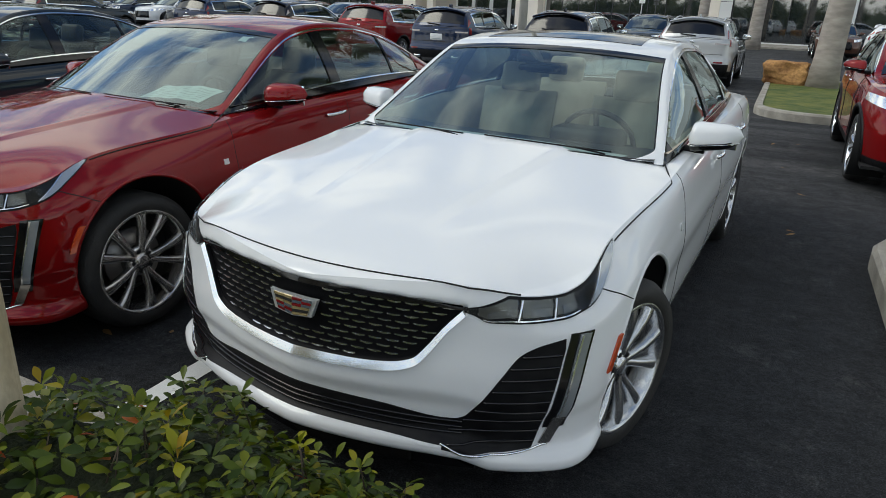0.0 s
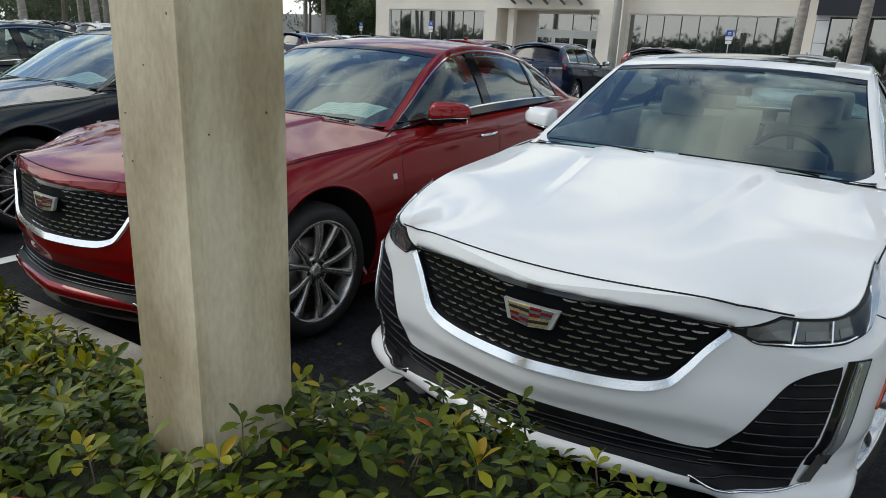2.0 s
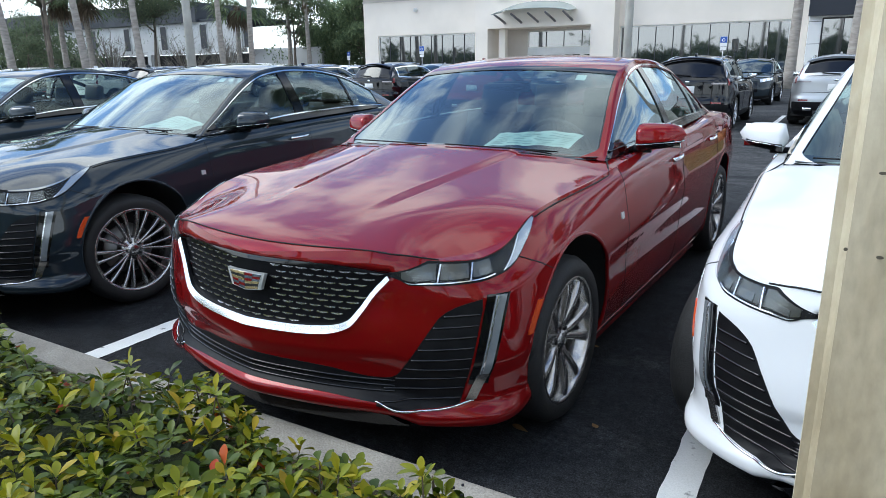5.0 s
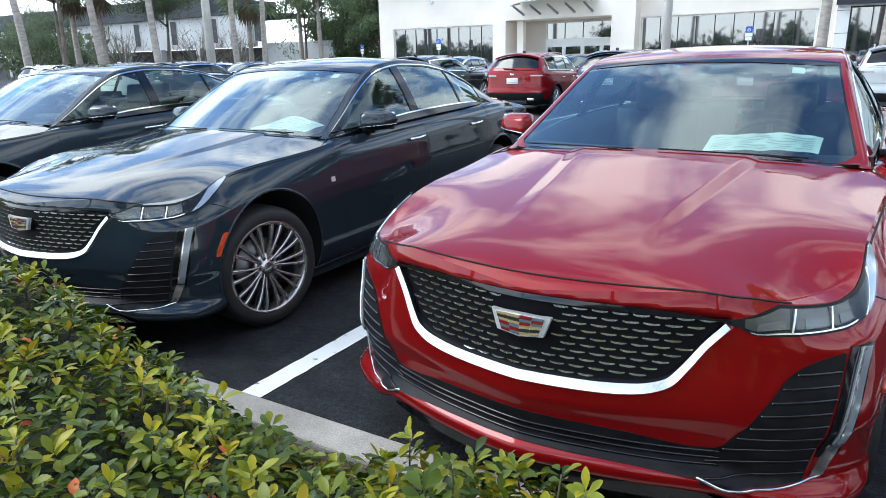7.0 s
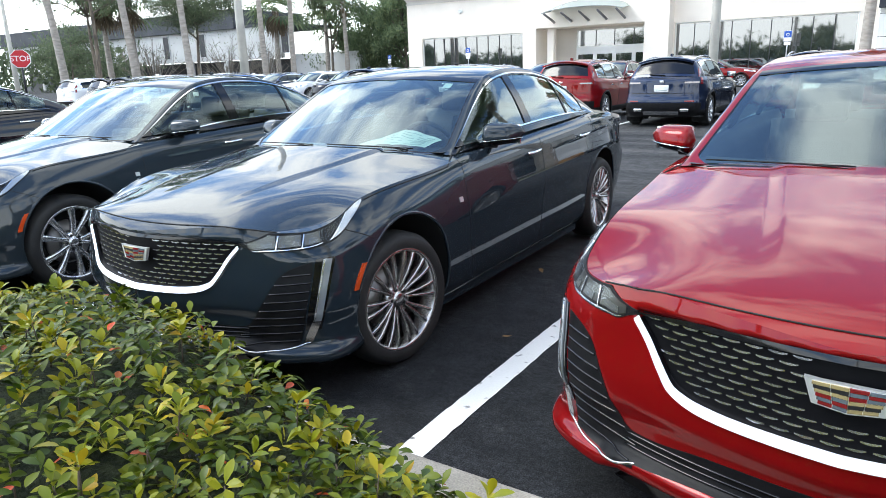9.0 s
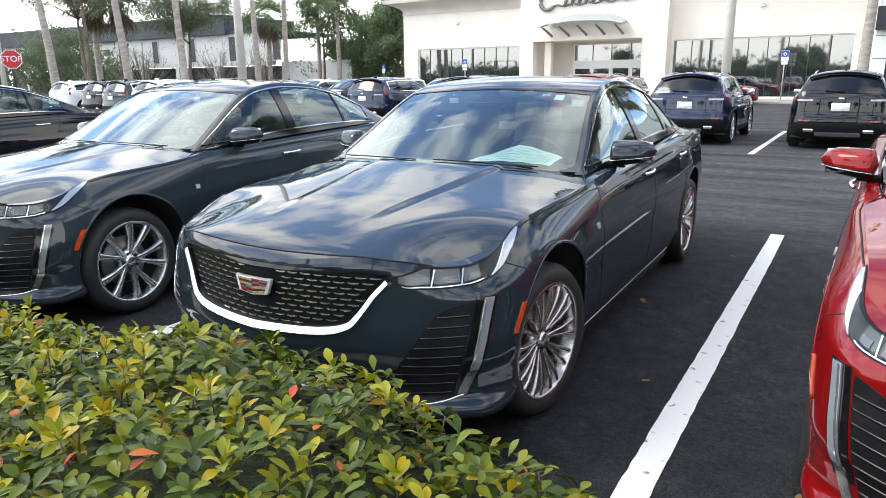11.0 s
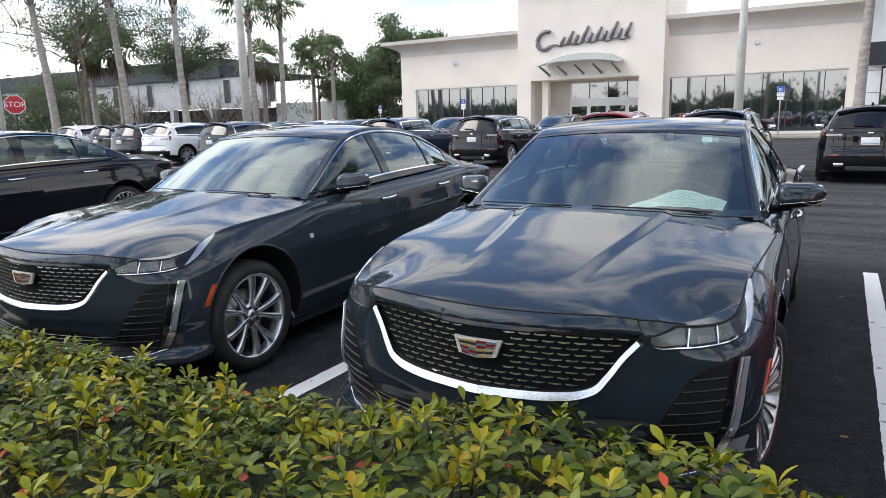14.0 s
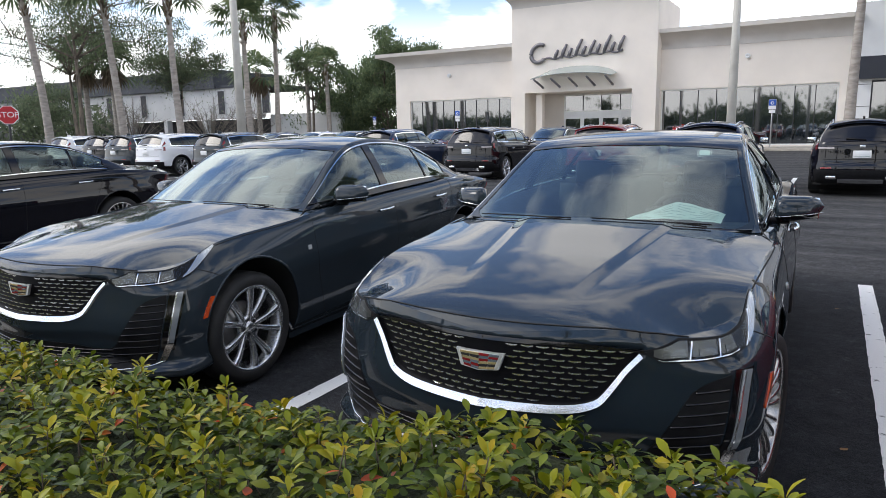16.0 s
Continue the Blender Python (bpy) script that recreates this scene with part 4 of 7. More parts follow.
def flank_line(body, points, n=40):
    """A smooth line over the flank through (y, z) points."""
    p = np.array(points, float)
    k = np.linspace(0, len(p) - 1, n)
    y, z = np.interp(k, range(len(p)), p[:, 0]), np.interp(k, range(len(p)), p[:, 1])
    u = body.at_y(y)
    return body.on(u, z)


def wheel_parts(style, rim_mat, parent, x, y, R, side, near=True, steer=0.0):
    """A wheel at (x, y): tyre, rim with its own spokes, disc and nuts. Side: +1 faces +x."""
    w = 0.225
    o = w / 2
    rr = R - 0.084
    tyre = lathe([(-o + 0.03, rr - 0.004), (-o + 0.006, rr + 0.012), (-o, rr + 0.05), (-o + 0.018, R - 0.018), (-o + 0.045, R - 0.002), (0, R), (o - 0.045, R - 0.002),
                  (o - 0.018, R - 0.018), (o, rr + 0.05), (o - 0.006, rr + 0.012), (o - 0.012, rr - 0.002), (o - 0.03, rr - 0.006)], 56)
    barrel = lathe([(o - 0.010, rr + 0.004), (o - 0.006, rr - 0.004), (o - 0.016, rr - 0.013), (o - 0.030, rr - 0.016), (o - 0.06, rr - 0.030), (-o + 0.03, rr - 0.034), (-o + 0.02, rr - 0.004)], 56)
    hub_x = o - 0.050
    n, pair, wide, twin = style
    spokes = []
    for k in range(n):
        for j in ((-1, 1) if twin else (0,)):
            a = 2 * np.pi * k / n + j * pair
            a0 = 2 * np.pi * k / n + j * pair * 0.55
            r = np.array([0.045, 0.08, 0.14, 0.20, rr - 0.008])
            ang = np.array([a0, a0 + (a - a0) * 0.3, a0 + (a - a0) * 0.7, a0 + (a - a0) * 0.9, a])
            half = np.array([0.95, 0.75, 0.8, 1.0, 1.25]) * wide
            face = hub_x + np.array([0.006, 0.012, 0.026, 0.034, 0.032])
            rows = []
            for q in range(5):
                c, s = math.cos(ang[q]), math.sin(ang[q])
                rad, tan = np.array([0, c, s]), np.array([0, -s, c])
                ctr = rad * r[q]
                rows.append([ctr + tan * half[q] + (face[q] - 0.035, 0, 0), ctr + tan * half[q] * 0.92 + (face[q] - 0.006, 0, 0), ctr + tan * half[q] * 0.45 + (face[q], 0, 0),
                             ctr + (face[q] - (0.006 if not twin else 0), 0, 0),
                             ctr - tan * half[q] * 0.45 + (face[q], 0, 0), ctr - tan * half[q] * 0.92 + (face[q] - 0.006, 0, 0), ctr - tan * half[q] + (face[q] - 0.035, 0, 0)])
            P = np.array(rows)
            v, f = P.reshape(-1, 3), quads(5, 7)
            spokes.append((v, f))
    cap = lathe([(hub_x + 0.016, 0.0), (hub_x + 0.016, 0.026), (hub_x + 0.012, 0.032), (hub_x + 0.002, 0.036), (hub_x + 0.004, 0.066), (hub_x - 0.012, 0.080), (hub_x - 0.05, 0.082)], 30)
    disc = lathe([(0.0, 0.0), (0.0, 0.155), (-0.02, 0.156), (-0.02, 0.0)], 40)
    back = lathe([(-0.03, 0.0), (-0.03, rr - 0.03)], 30)
    nuts = [lathe([(hub_x + 0.008, 0.0), (hub_x + 0.008, 0.010), (hub_x - 0.02, 0.012)], 8) for _ in range(5)]
    nuts = [moved(m, Matrix.Translation((0, 0.052 * math.cos(2 * math.pi * (k + 0.5) / 5), 0.052 * math.sin(2 * math.pi * (k + 0.5) / 5)))) for k, m in enumerate(nuts)]
    m = Matrix.Translation((x, y, R)) @ Matrix.Rotation(radians(steer), 4, "Z") @ Matrix.Diagonal((side, 1, 1, 1))
    put = lambda mesh: moved(mesh, m) if side > 0 else (moved(mesh, m)[0], [tuple(q)[::-1] for q in mesh[1]])
    wheel = part("wheel", put(merge(barrel, cap)), rim_mat, parent)
    part("tyre", put(tyre), RUBBER, wheel, "black rubber tyre with a plain sidewall")
    for s in spokes:
        part("spoke", put(s), rim_mat, wheel)
    part("brake_disc", put(disc), DISC, wheel)
    for q in nuts if near else ():
        part("wheel_nut", put(q), BLACK_PLASTIC, wheel)
    part("brake_shield", put(back), GAP_BLACK, wheel)
    return wheel


def crest(P_of, width, height, parent, name="emblem"):
    """A small shield in a bright rim, filled with plain coloured blocks."""
    def outline(f, k):
        w, h = width * k, height * k
        return [(-w / 2, h / 2), (-w * 0.3, h * 0.47), (w * 0.3, h * 0.47), (w / 2, h / 2), (w * 0.39, -h * 0.37), (0, -h / 2), (-w * 0.39, -h * 0.37)]

    def prism(pts, d0, d1):
        n = len(pts)
        v = [P_of(x, z, d0) for x, z in pts] + [P_of(x, z, d1) for x, z in pts]
        f = [tuple(range(n, 2 * n))] + [(i, (i + 1) % n, n + (i + 1) % n, n + i) for i in range(n)]
        return v, [q[::-1] for q in f]

    rim = part(name, prism(outline(0, 1.0), 0.0, 0.014), BADGE_SILVER, parent, "small bright shield badge filled with coloured blocks", smooth=False)
    h, w = height * 0.72, width * 0.84
    rows = 6
    for r in range(rows):
        z1 = h / 2 - r * h / rows
        z0 = z1 - h / rows * 0.90
        half = w / 2 * (0.97 - 0.042 * r)
        lower = lambda x, z: z + 0.05 * height - 0.15 * height * (1 - abs(x) / (w / 2)) * (0.5 - z / h)
        for k in range(4):
            x0, x1 = -half + k * half / 2, -half + (k + 0.96) * half / 2
            left = k < 2
            if r < 3:
                mat = (GOLD if r % 2 == 0 else GAP_BLACK) if left else (CREST_RED if (r + k) % 2 == 0 else CREST_GREY)
            else:
                mat = (CREST_RED if (r + k) % 2 else CREST_GREY) if left else (GOLD if r % 2 else GAP_BLACK)
            part("block", prism([(x0, lower(x0, z1)), (x1, lower(x1, z1)), (x1, lower(x1, z0)), (x0, lower(x0, z0))], 0.010, 0.0165), mat, rim, smooth=False)
    return rim


def seat(parent, x, y, mat, wide=0.50):
    """A car seat: cushion, back with side bolsters, head restraint."""
    def pad(w, d, h, n=9):
        t = np.linspace(-1, 1, n)
        X, Z = np.meshgrid(t, t, indexing="ij")
        bolster = 0.05 * np.abs(X) ** 4
        edge = (1 - np.abs(X) ** 6) * (1 - np.abs(Z) ** 6)
        front = np.stack([X * w / 2, -d * edge - bolster * edge, Z * h / 2], -1)
        back = front * (1, 0, 1) + (0, 0.03, 0)
        a, b = front.reshape(-1, 3), back.reshape(-1, 3)
        return merge((a, quads(n, n, 0, True)), (b, quads(n, n)))

    s = part("seat", moved(pad(wide, 0.12, 0.52), Matrix.Translation((x, y - 0.28, 0.50)) @ Matrix.Rotation(radians(-84), 4, "X")), mat, parent)
    part("backrest", moved(pad(wide, 0.12, 0.62), Matrix.Translation((x, y + 0.06, 0.80)) @ Matrix.Rotation(radians(-16), 4, "X")), mat, s)
    part("headrest", moved(box(-0.13, 0.13, -0.045, 0.045, -0.09, 0.09, 0.03), Matrix.Translation((x, y + 0.15, 1.17)) @ Matrix.Rotation(radians(-12), 4, "X")), mat, s)
    return s


def mirror_part(parent, side, mat, body_x=0.80, y=1.905, z=1.048):
    """A door mirror: rounded painted cap, dark lower shell, bright strip, foot."""
    n, m = 14, 12
    a, b = np.meshgrid(np.linspace(0, 2 * np.pi, n), np.linspace(0, 1, m), indexing="ij")
    grow = np.clip(b * 9, 0, 1) ** 0.4 * np.clip((1 - b) * 3.4, 0, 1) ** 0.38
    ry, rz = 0.085 * grow, (0.074 - 0.020 * b) * grow
    X = 0.235 * b
    Y = 0.03 * b + np.cos(a) * ry + 0.05 * b ** 2
    Z = np.sign(np.sin(a)) * np.abs(np.sin(a)) ** 0.7 * rz + 0.016 * b
    P = np.stack([X, np.minimum(Y, 0.055), Z], -1)
    f = np.array(quads(n, m))
    hi = P.reshape(-1, 3)[f].mean(1)[:, 2] > -0.034 + 0.10 * P.reshape(-1, 3)[f].mean(1)[:, 0]
    # the mirror's housing stands off the door on a short foot
    put = lambda mesh: moved(mesh if side > 0 else mirrored(mesh), Matrix.Translation((side * (body_x + 0.03), y, z)))
    v = P.reshape(-1, 3)
    ob = part("mirror", put((v, f[hi])), mat, parent)
    part("mirror_base", put((v, f[~hi])), GLOSS_BLACK, ob, "glossy black lower mirror shell")
    t = np.linspace(0.06, 0.97, 16)
    g = np.clip(t * 9, 0, 1) ** 0.4 * np.clip((1 - t) * 3.4, 0, 1) ** 0.38
    line = np.stack([0.235 * t, 0.03 * t + 0.05 * t ** 2 - 0.085 * g * 0.93, -0.034 + 0.0235 * t], -1)
    part("mirror_strip", put(tube(line, 0.0022, 5)), CHROME, ob, "thin bright strip")
    part("mirror_glass", put(box(0.03, 0.21, 0.050, 0.058, -0.05, 0.062, 0.003)), CHROME, ob, "mirror glass")
    foot = tube([(-0.05, 0.02, -0.058), (-0.01, 0.01, -0.060), (0.08, 0.0, -0.058)], [0.024, 0.018, 0.016], 8)
    part("mirror_foot", put(foot), BLACK_PLASTIC, ob)
    return ob


def build_sedan(name, label, m, mat, wheel_style, rim_mat, leather, sunroof=False, paper=None, steer=0.0):
    body, cab = SEDAN, SEDAN_CABIN
    car = thing(name, label, "car", m, "parked sedans")
    fine = 0.008
    U = body.length
    vs = np.unique(np.r_[np.linspace(0, 1, 62)])
    y_door = (1.51, 2.56, 3.55)
    ud = [float(body.at_y(y)) for y in y_door]
    u_f = np.r_[body.columns(0, body.front_x(0.86), fine), body.columns(body.front_x(0.86), ud[0], 0.02)[1:]]

    def skin(us):
        P = body.band(us[:, None], vs[None, :], True)
        v, f = sheet(P)
        return body.open_arches(v, f, 0.390, 0.375)

    full = np.r_[-u_f[::-1], u_f[1:]]
    part("front_body", skin(full), mat, car)
    u_r = np.r_[body.columns(ud[2], body.at_y(4.5), 0.022), body.columns(body.at_y(4.5), U, 0.03)[1:]]
    rear = skin(u_r)
    part("rear_body", merge(rear, mirrored(rear)), mat, car)
    for side in (1, -1):
        for k in (0, 1):
            d = skin(body.columns(ud[k], ud[k + 1], 0.035))
            door = part("door", d if side > 0 else mirrored(d), mat, car)
            yh = (2.42, 3.36)[k]
            zh = (0.893, 0.918)[k]
            pts = flank_line(body, [(yh - 0.10, zh - 0.004), (yh + 0.10, zh + 0.004)], 14)
            pts[:, 0] += 0.004 + 0.026 * np.sin(np.linspace(0.12, np.pi - 0.12, 14)) ** 0.6
            h = tube(pts, 0.011, 8)
            part("handle", h if side > 0 else mirrored(h), CHROME, door, "chrome handle")
    # hood, shoulder ledge, boot lid
    edge_f = body.band(body.columns(0.0, body.front_x(0.80), 0.01), 1.0)
    edge_s = body.band(np.linspace(body.front_x(0.80), body.at_y(1.635), 90), 1.0)
    r, t = np.linspace(0, 1, 90)[:, None], np.linspace(-1, 1, 261)[None, :]
    sx, sy = edge_s[:, 0][:, None], edge_s[:, 1][:, None]
    bow = sy[0, 0] - np.interp(np.abs(sx[0, 0] * t), edge_f[:, 0], edge_f[:, 1])
    hx, hy = sx * t, sy - bow * (1 - r) - 0.17 * r ** 4 * (1 - t * t)
    P = np.stack([hx, hy, hood_height(hx, hy) + hood_lift(hx, hy)], -1)
    P[:, 0, 2], P[:, -1, 2] = edge_s[:, 2], edge_s[:, 2]
    part("hood", sheet(P, (0, 1, 0)), mat, car)
    u_s = body.columns(body.at_y(1.55), body.at_y(4.35), 0.06)
    ys = body.band(u_s, 1.0)[:, 1]
    xs = body.band(u_s, 1.0)[:, 0]
    t_in = (cab.belt_w(ys) - 0.02) / xs
    L = body.lid(u_s, 1.0, t_in, 4)
    for side in (1, -1):
        s = sheet(L, (0, 2.5, 0))
        part("belt_ledge", s if side > 0 else mirrored(s), mat, car)
    u_t = np.r_[body.columns(body.at_y(4.12), body.at_y(4.6), 0.03), body.columns(body.at_y(4.6), U, 0.03)[1:]]
    part("boot_lid", sheet(body.lid(u_t, 1.0, -1.0, 31), (0, 4.6, 0)), mat, car)
    # cabin panels
    ws0, ws1, bl0, bl1 = 1.40, 2.17, 3.45, 4.34
    edge = lambda q: 0.472 + 0 * q
    part("roof", sheet(cab.span(ws1 + 0.03, bl0, 34, edge, 31), (0, 2.8, 0.5)), mat, car)
    dlo_lo, dlo_hi = 0.055, 0.412
    for side in (1, -1):
        put = (lambda q: q) if side > 0 else mirrored
        part("pillar", put(sheet(cab.patch(1.37, 4.40, 70, dlo_hi - 0.01, 0.474, 7), (0, 2.8, 0.6))), mat, car)
        part("rear_pillar", put(sheet(cab.patch(3.83, 4.40, 14, 0.0, dlo_hi, 8), (0, 2.8, 0.6))), mat, car)
        part("belt_panel", put(sheet(cab.patch(1.37, 3.92, 50, -0.0, dlo_lo, 3), (0, 2.8, 0.6))), GLOSS_BLACK, car)
        for a, b, mt in ((1.52, 2.52, TINTED), (2.62, 3.30, TINTED), (3.325, 3.84, TINTED)):
            part("side_window", put(sheet(cab.patch(a, b, 22, dlo_lo - 0.01, dlo_hi + 0.004, 9) - (0.008, 0, 0), (0, 2.8, 0.6))), mt, car).visible_shadow = False
        part("door_pillar", put(shell(cab.patch(2.52, 2.62, 4, dlo_lo - 0.01, dlo_hi, 9), -0.001, -0.02)), GLOSS_BLACK, car)
        part("door_pillar", put(shell(cab.patch(3.30, 3.325, 3, dlo_lo - 0.01, dlo_hi, 9), -0.001, -0.02)), GLOSS_BLACK, car)
        part("mirror_sail", put(shell(cab.patch(1.37, 1.56, 8, dlo_lo, dlo_hi, 5), 0.001, -0.01)), GLOSS_BLACK, car)
        part("window_trim", put(merge(shell(cab.patch(1.47, 3.88, 60, dlo_hi - 0.003, dlo_hi + 0.007, 3), 0.003), shell(cab.patch(1.47, 3.88, 60, 0.049, dlo_lo + 0.003, 3), 0.003))), CHROME, car, "bright chrome window surround")
    part("windscreen", sheet(cab.span(ws0, ws1, 26, 0.473, 31) - (0, 0, 0.003), (0, 2.8, 0.4)), GLASS, car, "raked windscreen with a dark border").visible_shadow = False
    for side in (1, -1):
        b = shell(cab.patch(ws0, ws1 + 0.02, 26, 0.467, 0.479, 3) - (0, 0, 0.003), 0.0015, -0.002)
        part("windscreen_border", b if side > 0 else mirrored(b), GLOSS_BLACK, car)
        b = sheet(cab.patch(1.37, 1.50, 9, 0.468, lambda q: 0.472 + 0.10 * ((1.50 - q) / 0.13) ** 2, 5) + (0, 0, 0.0015), (0, 2.8, 0.4))
        part("pillar_foot", b if side > 0 else mirrored(b), mat, car)
    part("header_band", sheet(cab.span(ws1 - 0.03, ws1 + 0.032, 5, 0.473, 31) + (0, 0, 0.0005), (0, 2.8, 0.4)), GLOSS_BLACK, car)
    part("cowl", sheet(cab.span(1.37, ws0 + 0.004, 5, 0.475, 31) + (0, 0, 0.002), (0, 2.8, 0.4)), GLOSS_BLACK, car)
    part("rear_screen", sheet(cab.span(bl0, bl1, 22, 0.473, 31) - (0, 0, 0.003), (0, 2.8, 0.4)), TINTED, car).visible_shadow = False
    part("rear_deck", sheet(cab.span(bl1, 4.40, 4, 0.455, 31), (0, 2.8, 0.4)), mat, car)
    if sunroof:
        part("sunroof", shell(cab.span(2.36, 2.84, 14, 0.60, 21), 0.003, -0.003, (0, 2.8, 0.4)), TRIM_BLUE, car, "dark glass sunroof panel")
        part("sunroof", shell(cab.span(2.87, 3.36, 14, 0.60, 21), 0.003, -0.003, (0, 2.8, 0.4)), TRIM_BLUE, car, "dark glass sunroof panel")
    # floor, wells, inner shell
    uu = body.columns(0, U, 0.1)
    fl = body.band(uu, 0.0)
    n = len(uu)
    v = [tuple(p * (0.97, 1, 1) + (0, 0, 0.004)) for p in fl] + [tuple(p * (-0.97, 1, 1) + (0, 0, 0.004)) for p in fl]
    part("underbody", (v, [(i, i + 1, n + i + 1, n + i) for i in range(n - 1)]), GAP_BLACK, car)
    lip = front_patch(body, np.linspace(-0.60, 0.60, 90), 0.186, lambda a: 0.231 - 0.040 * step(0.50, 0.60, a), 5)
    part("front_lip", shell(lip, 0.004, -0.05), GLOSS_BLACK, car, "glossy black front lip")
    sill = body.band(body.columns(body.at_y(1.25), body.at_y(3.38), 0.1)[:, None], np.linspace(-0.055, 0.035, 4)[None, :])
    for side in (1, -1):
        q = shell(sill, 0.004, -0.05)
        part("sill", q if side > 0 else mirrored(q), mat, car)
        for yw in body.wheels:
            t = np.linspace(radians(-30), radians(210), 40)
            rows = [np.stack([np.full(40, side * x), yw + (0.03 if yw < 2 else 0.0) + r * np.cos(t), 0.375 + r * np.sin(t)], -1) for x, r in ((0.92, 0.393), (0.60, 0.393), (0.55, 0.30), (0.55, 0.02))]
            rim_x = body.on(body.at_y(rows[0][:, 1]), np.maximum(rows[0][:, 2], 0.2))[:, 0] - 0.012
            rows[0][:, 0] = side * np.minimum(rim_x, 0.92)
            part("wheel_well", (np.array(rows).reshape(-1, 3), quads(4, 40)), GAP_BLACK, car)
            arc = np.linspace(radians(-22), radians(202), 46)
            y_, z_ = yw + (0.03 if yw < 2 else 0.0) + 0.392 * np.cos(arc), 0.375 + 0.392 * np.sin(arc)
            pts = body.on(body.at_y(y_), np.maximum(z_, 0.2))
            q = tube(pts - (0.006, 0, 0), 0.009, 6)
            part("arch_lip", q if side > 0 else mirrored(q), mat, car)
        for yw in body.wheels:
            wheel_parts(wheel_style, rim_mat, car, side * 0.812, yw, body.radius, side, True, steer if yw < 2 else 0.0)
    # cabin inside
    part("floor_pan", box(-0.78, 0.78, 1.60, 3.8, 0.30, 0.33), LEATHER_BLACK, car, smooth=False)
    yi = np.linspace(1.62, 3.80, 24)
    xi = cab.belt_w(yi) - 0.030
    zi = cab.belt(yi) + 0.034
    inner = np.stack([np.stack([xi + 0.02, yi, zi], -1), np.stack([xi - 0.02, yi, zi], -1), np.stack([xi - 0.06, yi, zi - 0.10], -1), np.stack([xi - 0.05, yi, 0 * yi + 0.30], -1)], 1)
    for mesh in ((inner.reshape(-1, 3), quads(24, 4)), mirrored((inner.reshape(-1, 3), quads(24, 4)))):
        part("inner_door", mesh, leather, car)
    d = np.linspace(-0.76, 0.76, 25)
    prof = [(1.46, 0.985), (1.58, 0.992), (1.76, 0.982), (1.86, 0.945), (1.89, 0.86), (1.87, 0.55)]
    dash = np.array([[(x, y + 0.08 * (x / 0.8) ** 2, z) for y, z in prof] for x in d])
    part("dashboard", (dash.reshape(-1, 3), quads(25, 6)), LEATHER_BLACK, car)
    hump = box(0.19, 0.55, 1.76, 1.93, 0.95, 1.045, 0.03)
    part("instrument_hood", hump, LEATHER_BLACK, car)
    for x in (-0.37, 0.37):
        seat(car, x, 2.58, leather)
    for x in (-0.36, 0.36):
        seat(car, x, 3.44, leather, 0.62)
    part("parcel_shelf", box(-0.62, 0.62, 3.58, 4.22, 0.99, 1.01), LEATHER_BLACK, car, smooth=False)
    wheel_m = Matrix.Translation((0.37, 2.02, 0.95)) @ Matrix.Rotation(radians(-62), 4, "X")
    ring = [(0.185 * math.cos(a), 0.185 * math.sin(a), 0) for a in np.linspace(0, 2 * np.pi, 33)[:-1]]
    spk = [tube([(0, 0, -0.02), (0.18 * math.cos(a), 0.18 * math.sin(a), 0)], 0.016, 6) for a in (0.1, np.pi - 0.1, -np.pi / 2)]
    part("steering_wheel", moved(merge(tube(ring, 0.014, 8, True), *spk, lathe([(-0.035, 0), (-0.03, 0.05), (-0.05, 0.06)], 14, "z")), wheel_m), LEATHER_BLACK, car)
    part("rear_view_mirror", box(-0.12, 0.12, 2.15, 2.18, 1.255, 1.315, 0.012), BLACK_PLASTIC, car)
    part("sensor_box", box(-0.10, 0.10, 2.00, 2.12, 1.275, 1.305, 0.012), BLACK_PLASTIC, car)
    for x in (-0.33, 0.36):
        def on_glass(q, up):
            y = 1.415 + up
            return Vector(cab.at(y, 1 - 0.55 * abs(q) / float(cab.rail_w(y))) * (1 if q > 0 else -1, 1, 1)) + Vector((0, -0.006, 0.007))

        blade = tube([on_glass(x + q, 0.004 + 0.014 * (0.40 - q)) for q in np.linspace(-0.36, 0.22, 14)], 0.0035, 5)
        part("wiper", merge(blade, tube([on_glass(x + 0.20, -0.012), on_glass(x + 0.10, 0.004), on_glass(x - 0.02, 0.012)], [0.004, 0.004, 0.003], 6)), BLACK_PLASTIC, car)
    if paper:
        def lie(a, b, up=0.0):
            """A creased sheet on the dash: across a, front to back b; a peaked one is folded at the ridge and narrow at one end."""
            ridge = 0.53
            tent = np.where(a < ridge, a / ridge, (1 - a) / (1 - ridge))
            wide = np.clip(0.18 + 1.7 * (1 - a), 0, 1) if paper[2] else 1.0 + 0 * a
            rise = 0.060 * tent * (0.35 + 0.65 * b) if paper[2] else 0.016 * np.sin(a * np.pi) + 0.010 * (1 - a)
            wave = 0.003 * np.sin(9 * a + 5 * b) + 0.002 * np.sin(23 * a - 7 * b)
            return np.stack([paper[0] + (0.5 - a) * paper[1], 1.515 + 0.05 * (1 - a) + 0.20 * b * wide, 1.004 + rise + wave + b * wide * (0.028 if paper[2] else 0.050) + up], -1)

        a, b = np.meshgrid(np.linspace(0, 1, 33), np.linspace(0, 1, 9), indexing="ij")
        sh = part("window_sheet", sheet(lie(a, b), (0, 1.8, 0)), PAPER, car, "pale paper sheet lying on the dashboard")
        ink = random.Random(int(paper[1] * 100))
        for r in (0.10, 0.24, 0.38, 0.52, 0.66, 0.80):
            c = 0.06
            while c < 0.9:
                d = ink.uniform(0.08, 0.30)
                i, j = np.meshgrid(np.linspace(c, min(c + d, 0.94), 6), np.array([r, r + 0.035]), indexing="ij")
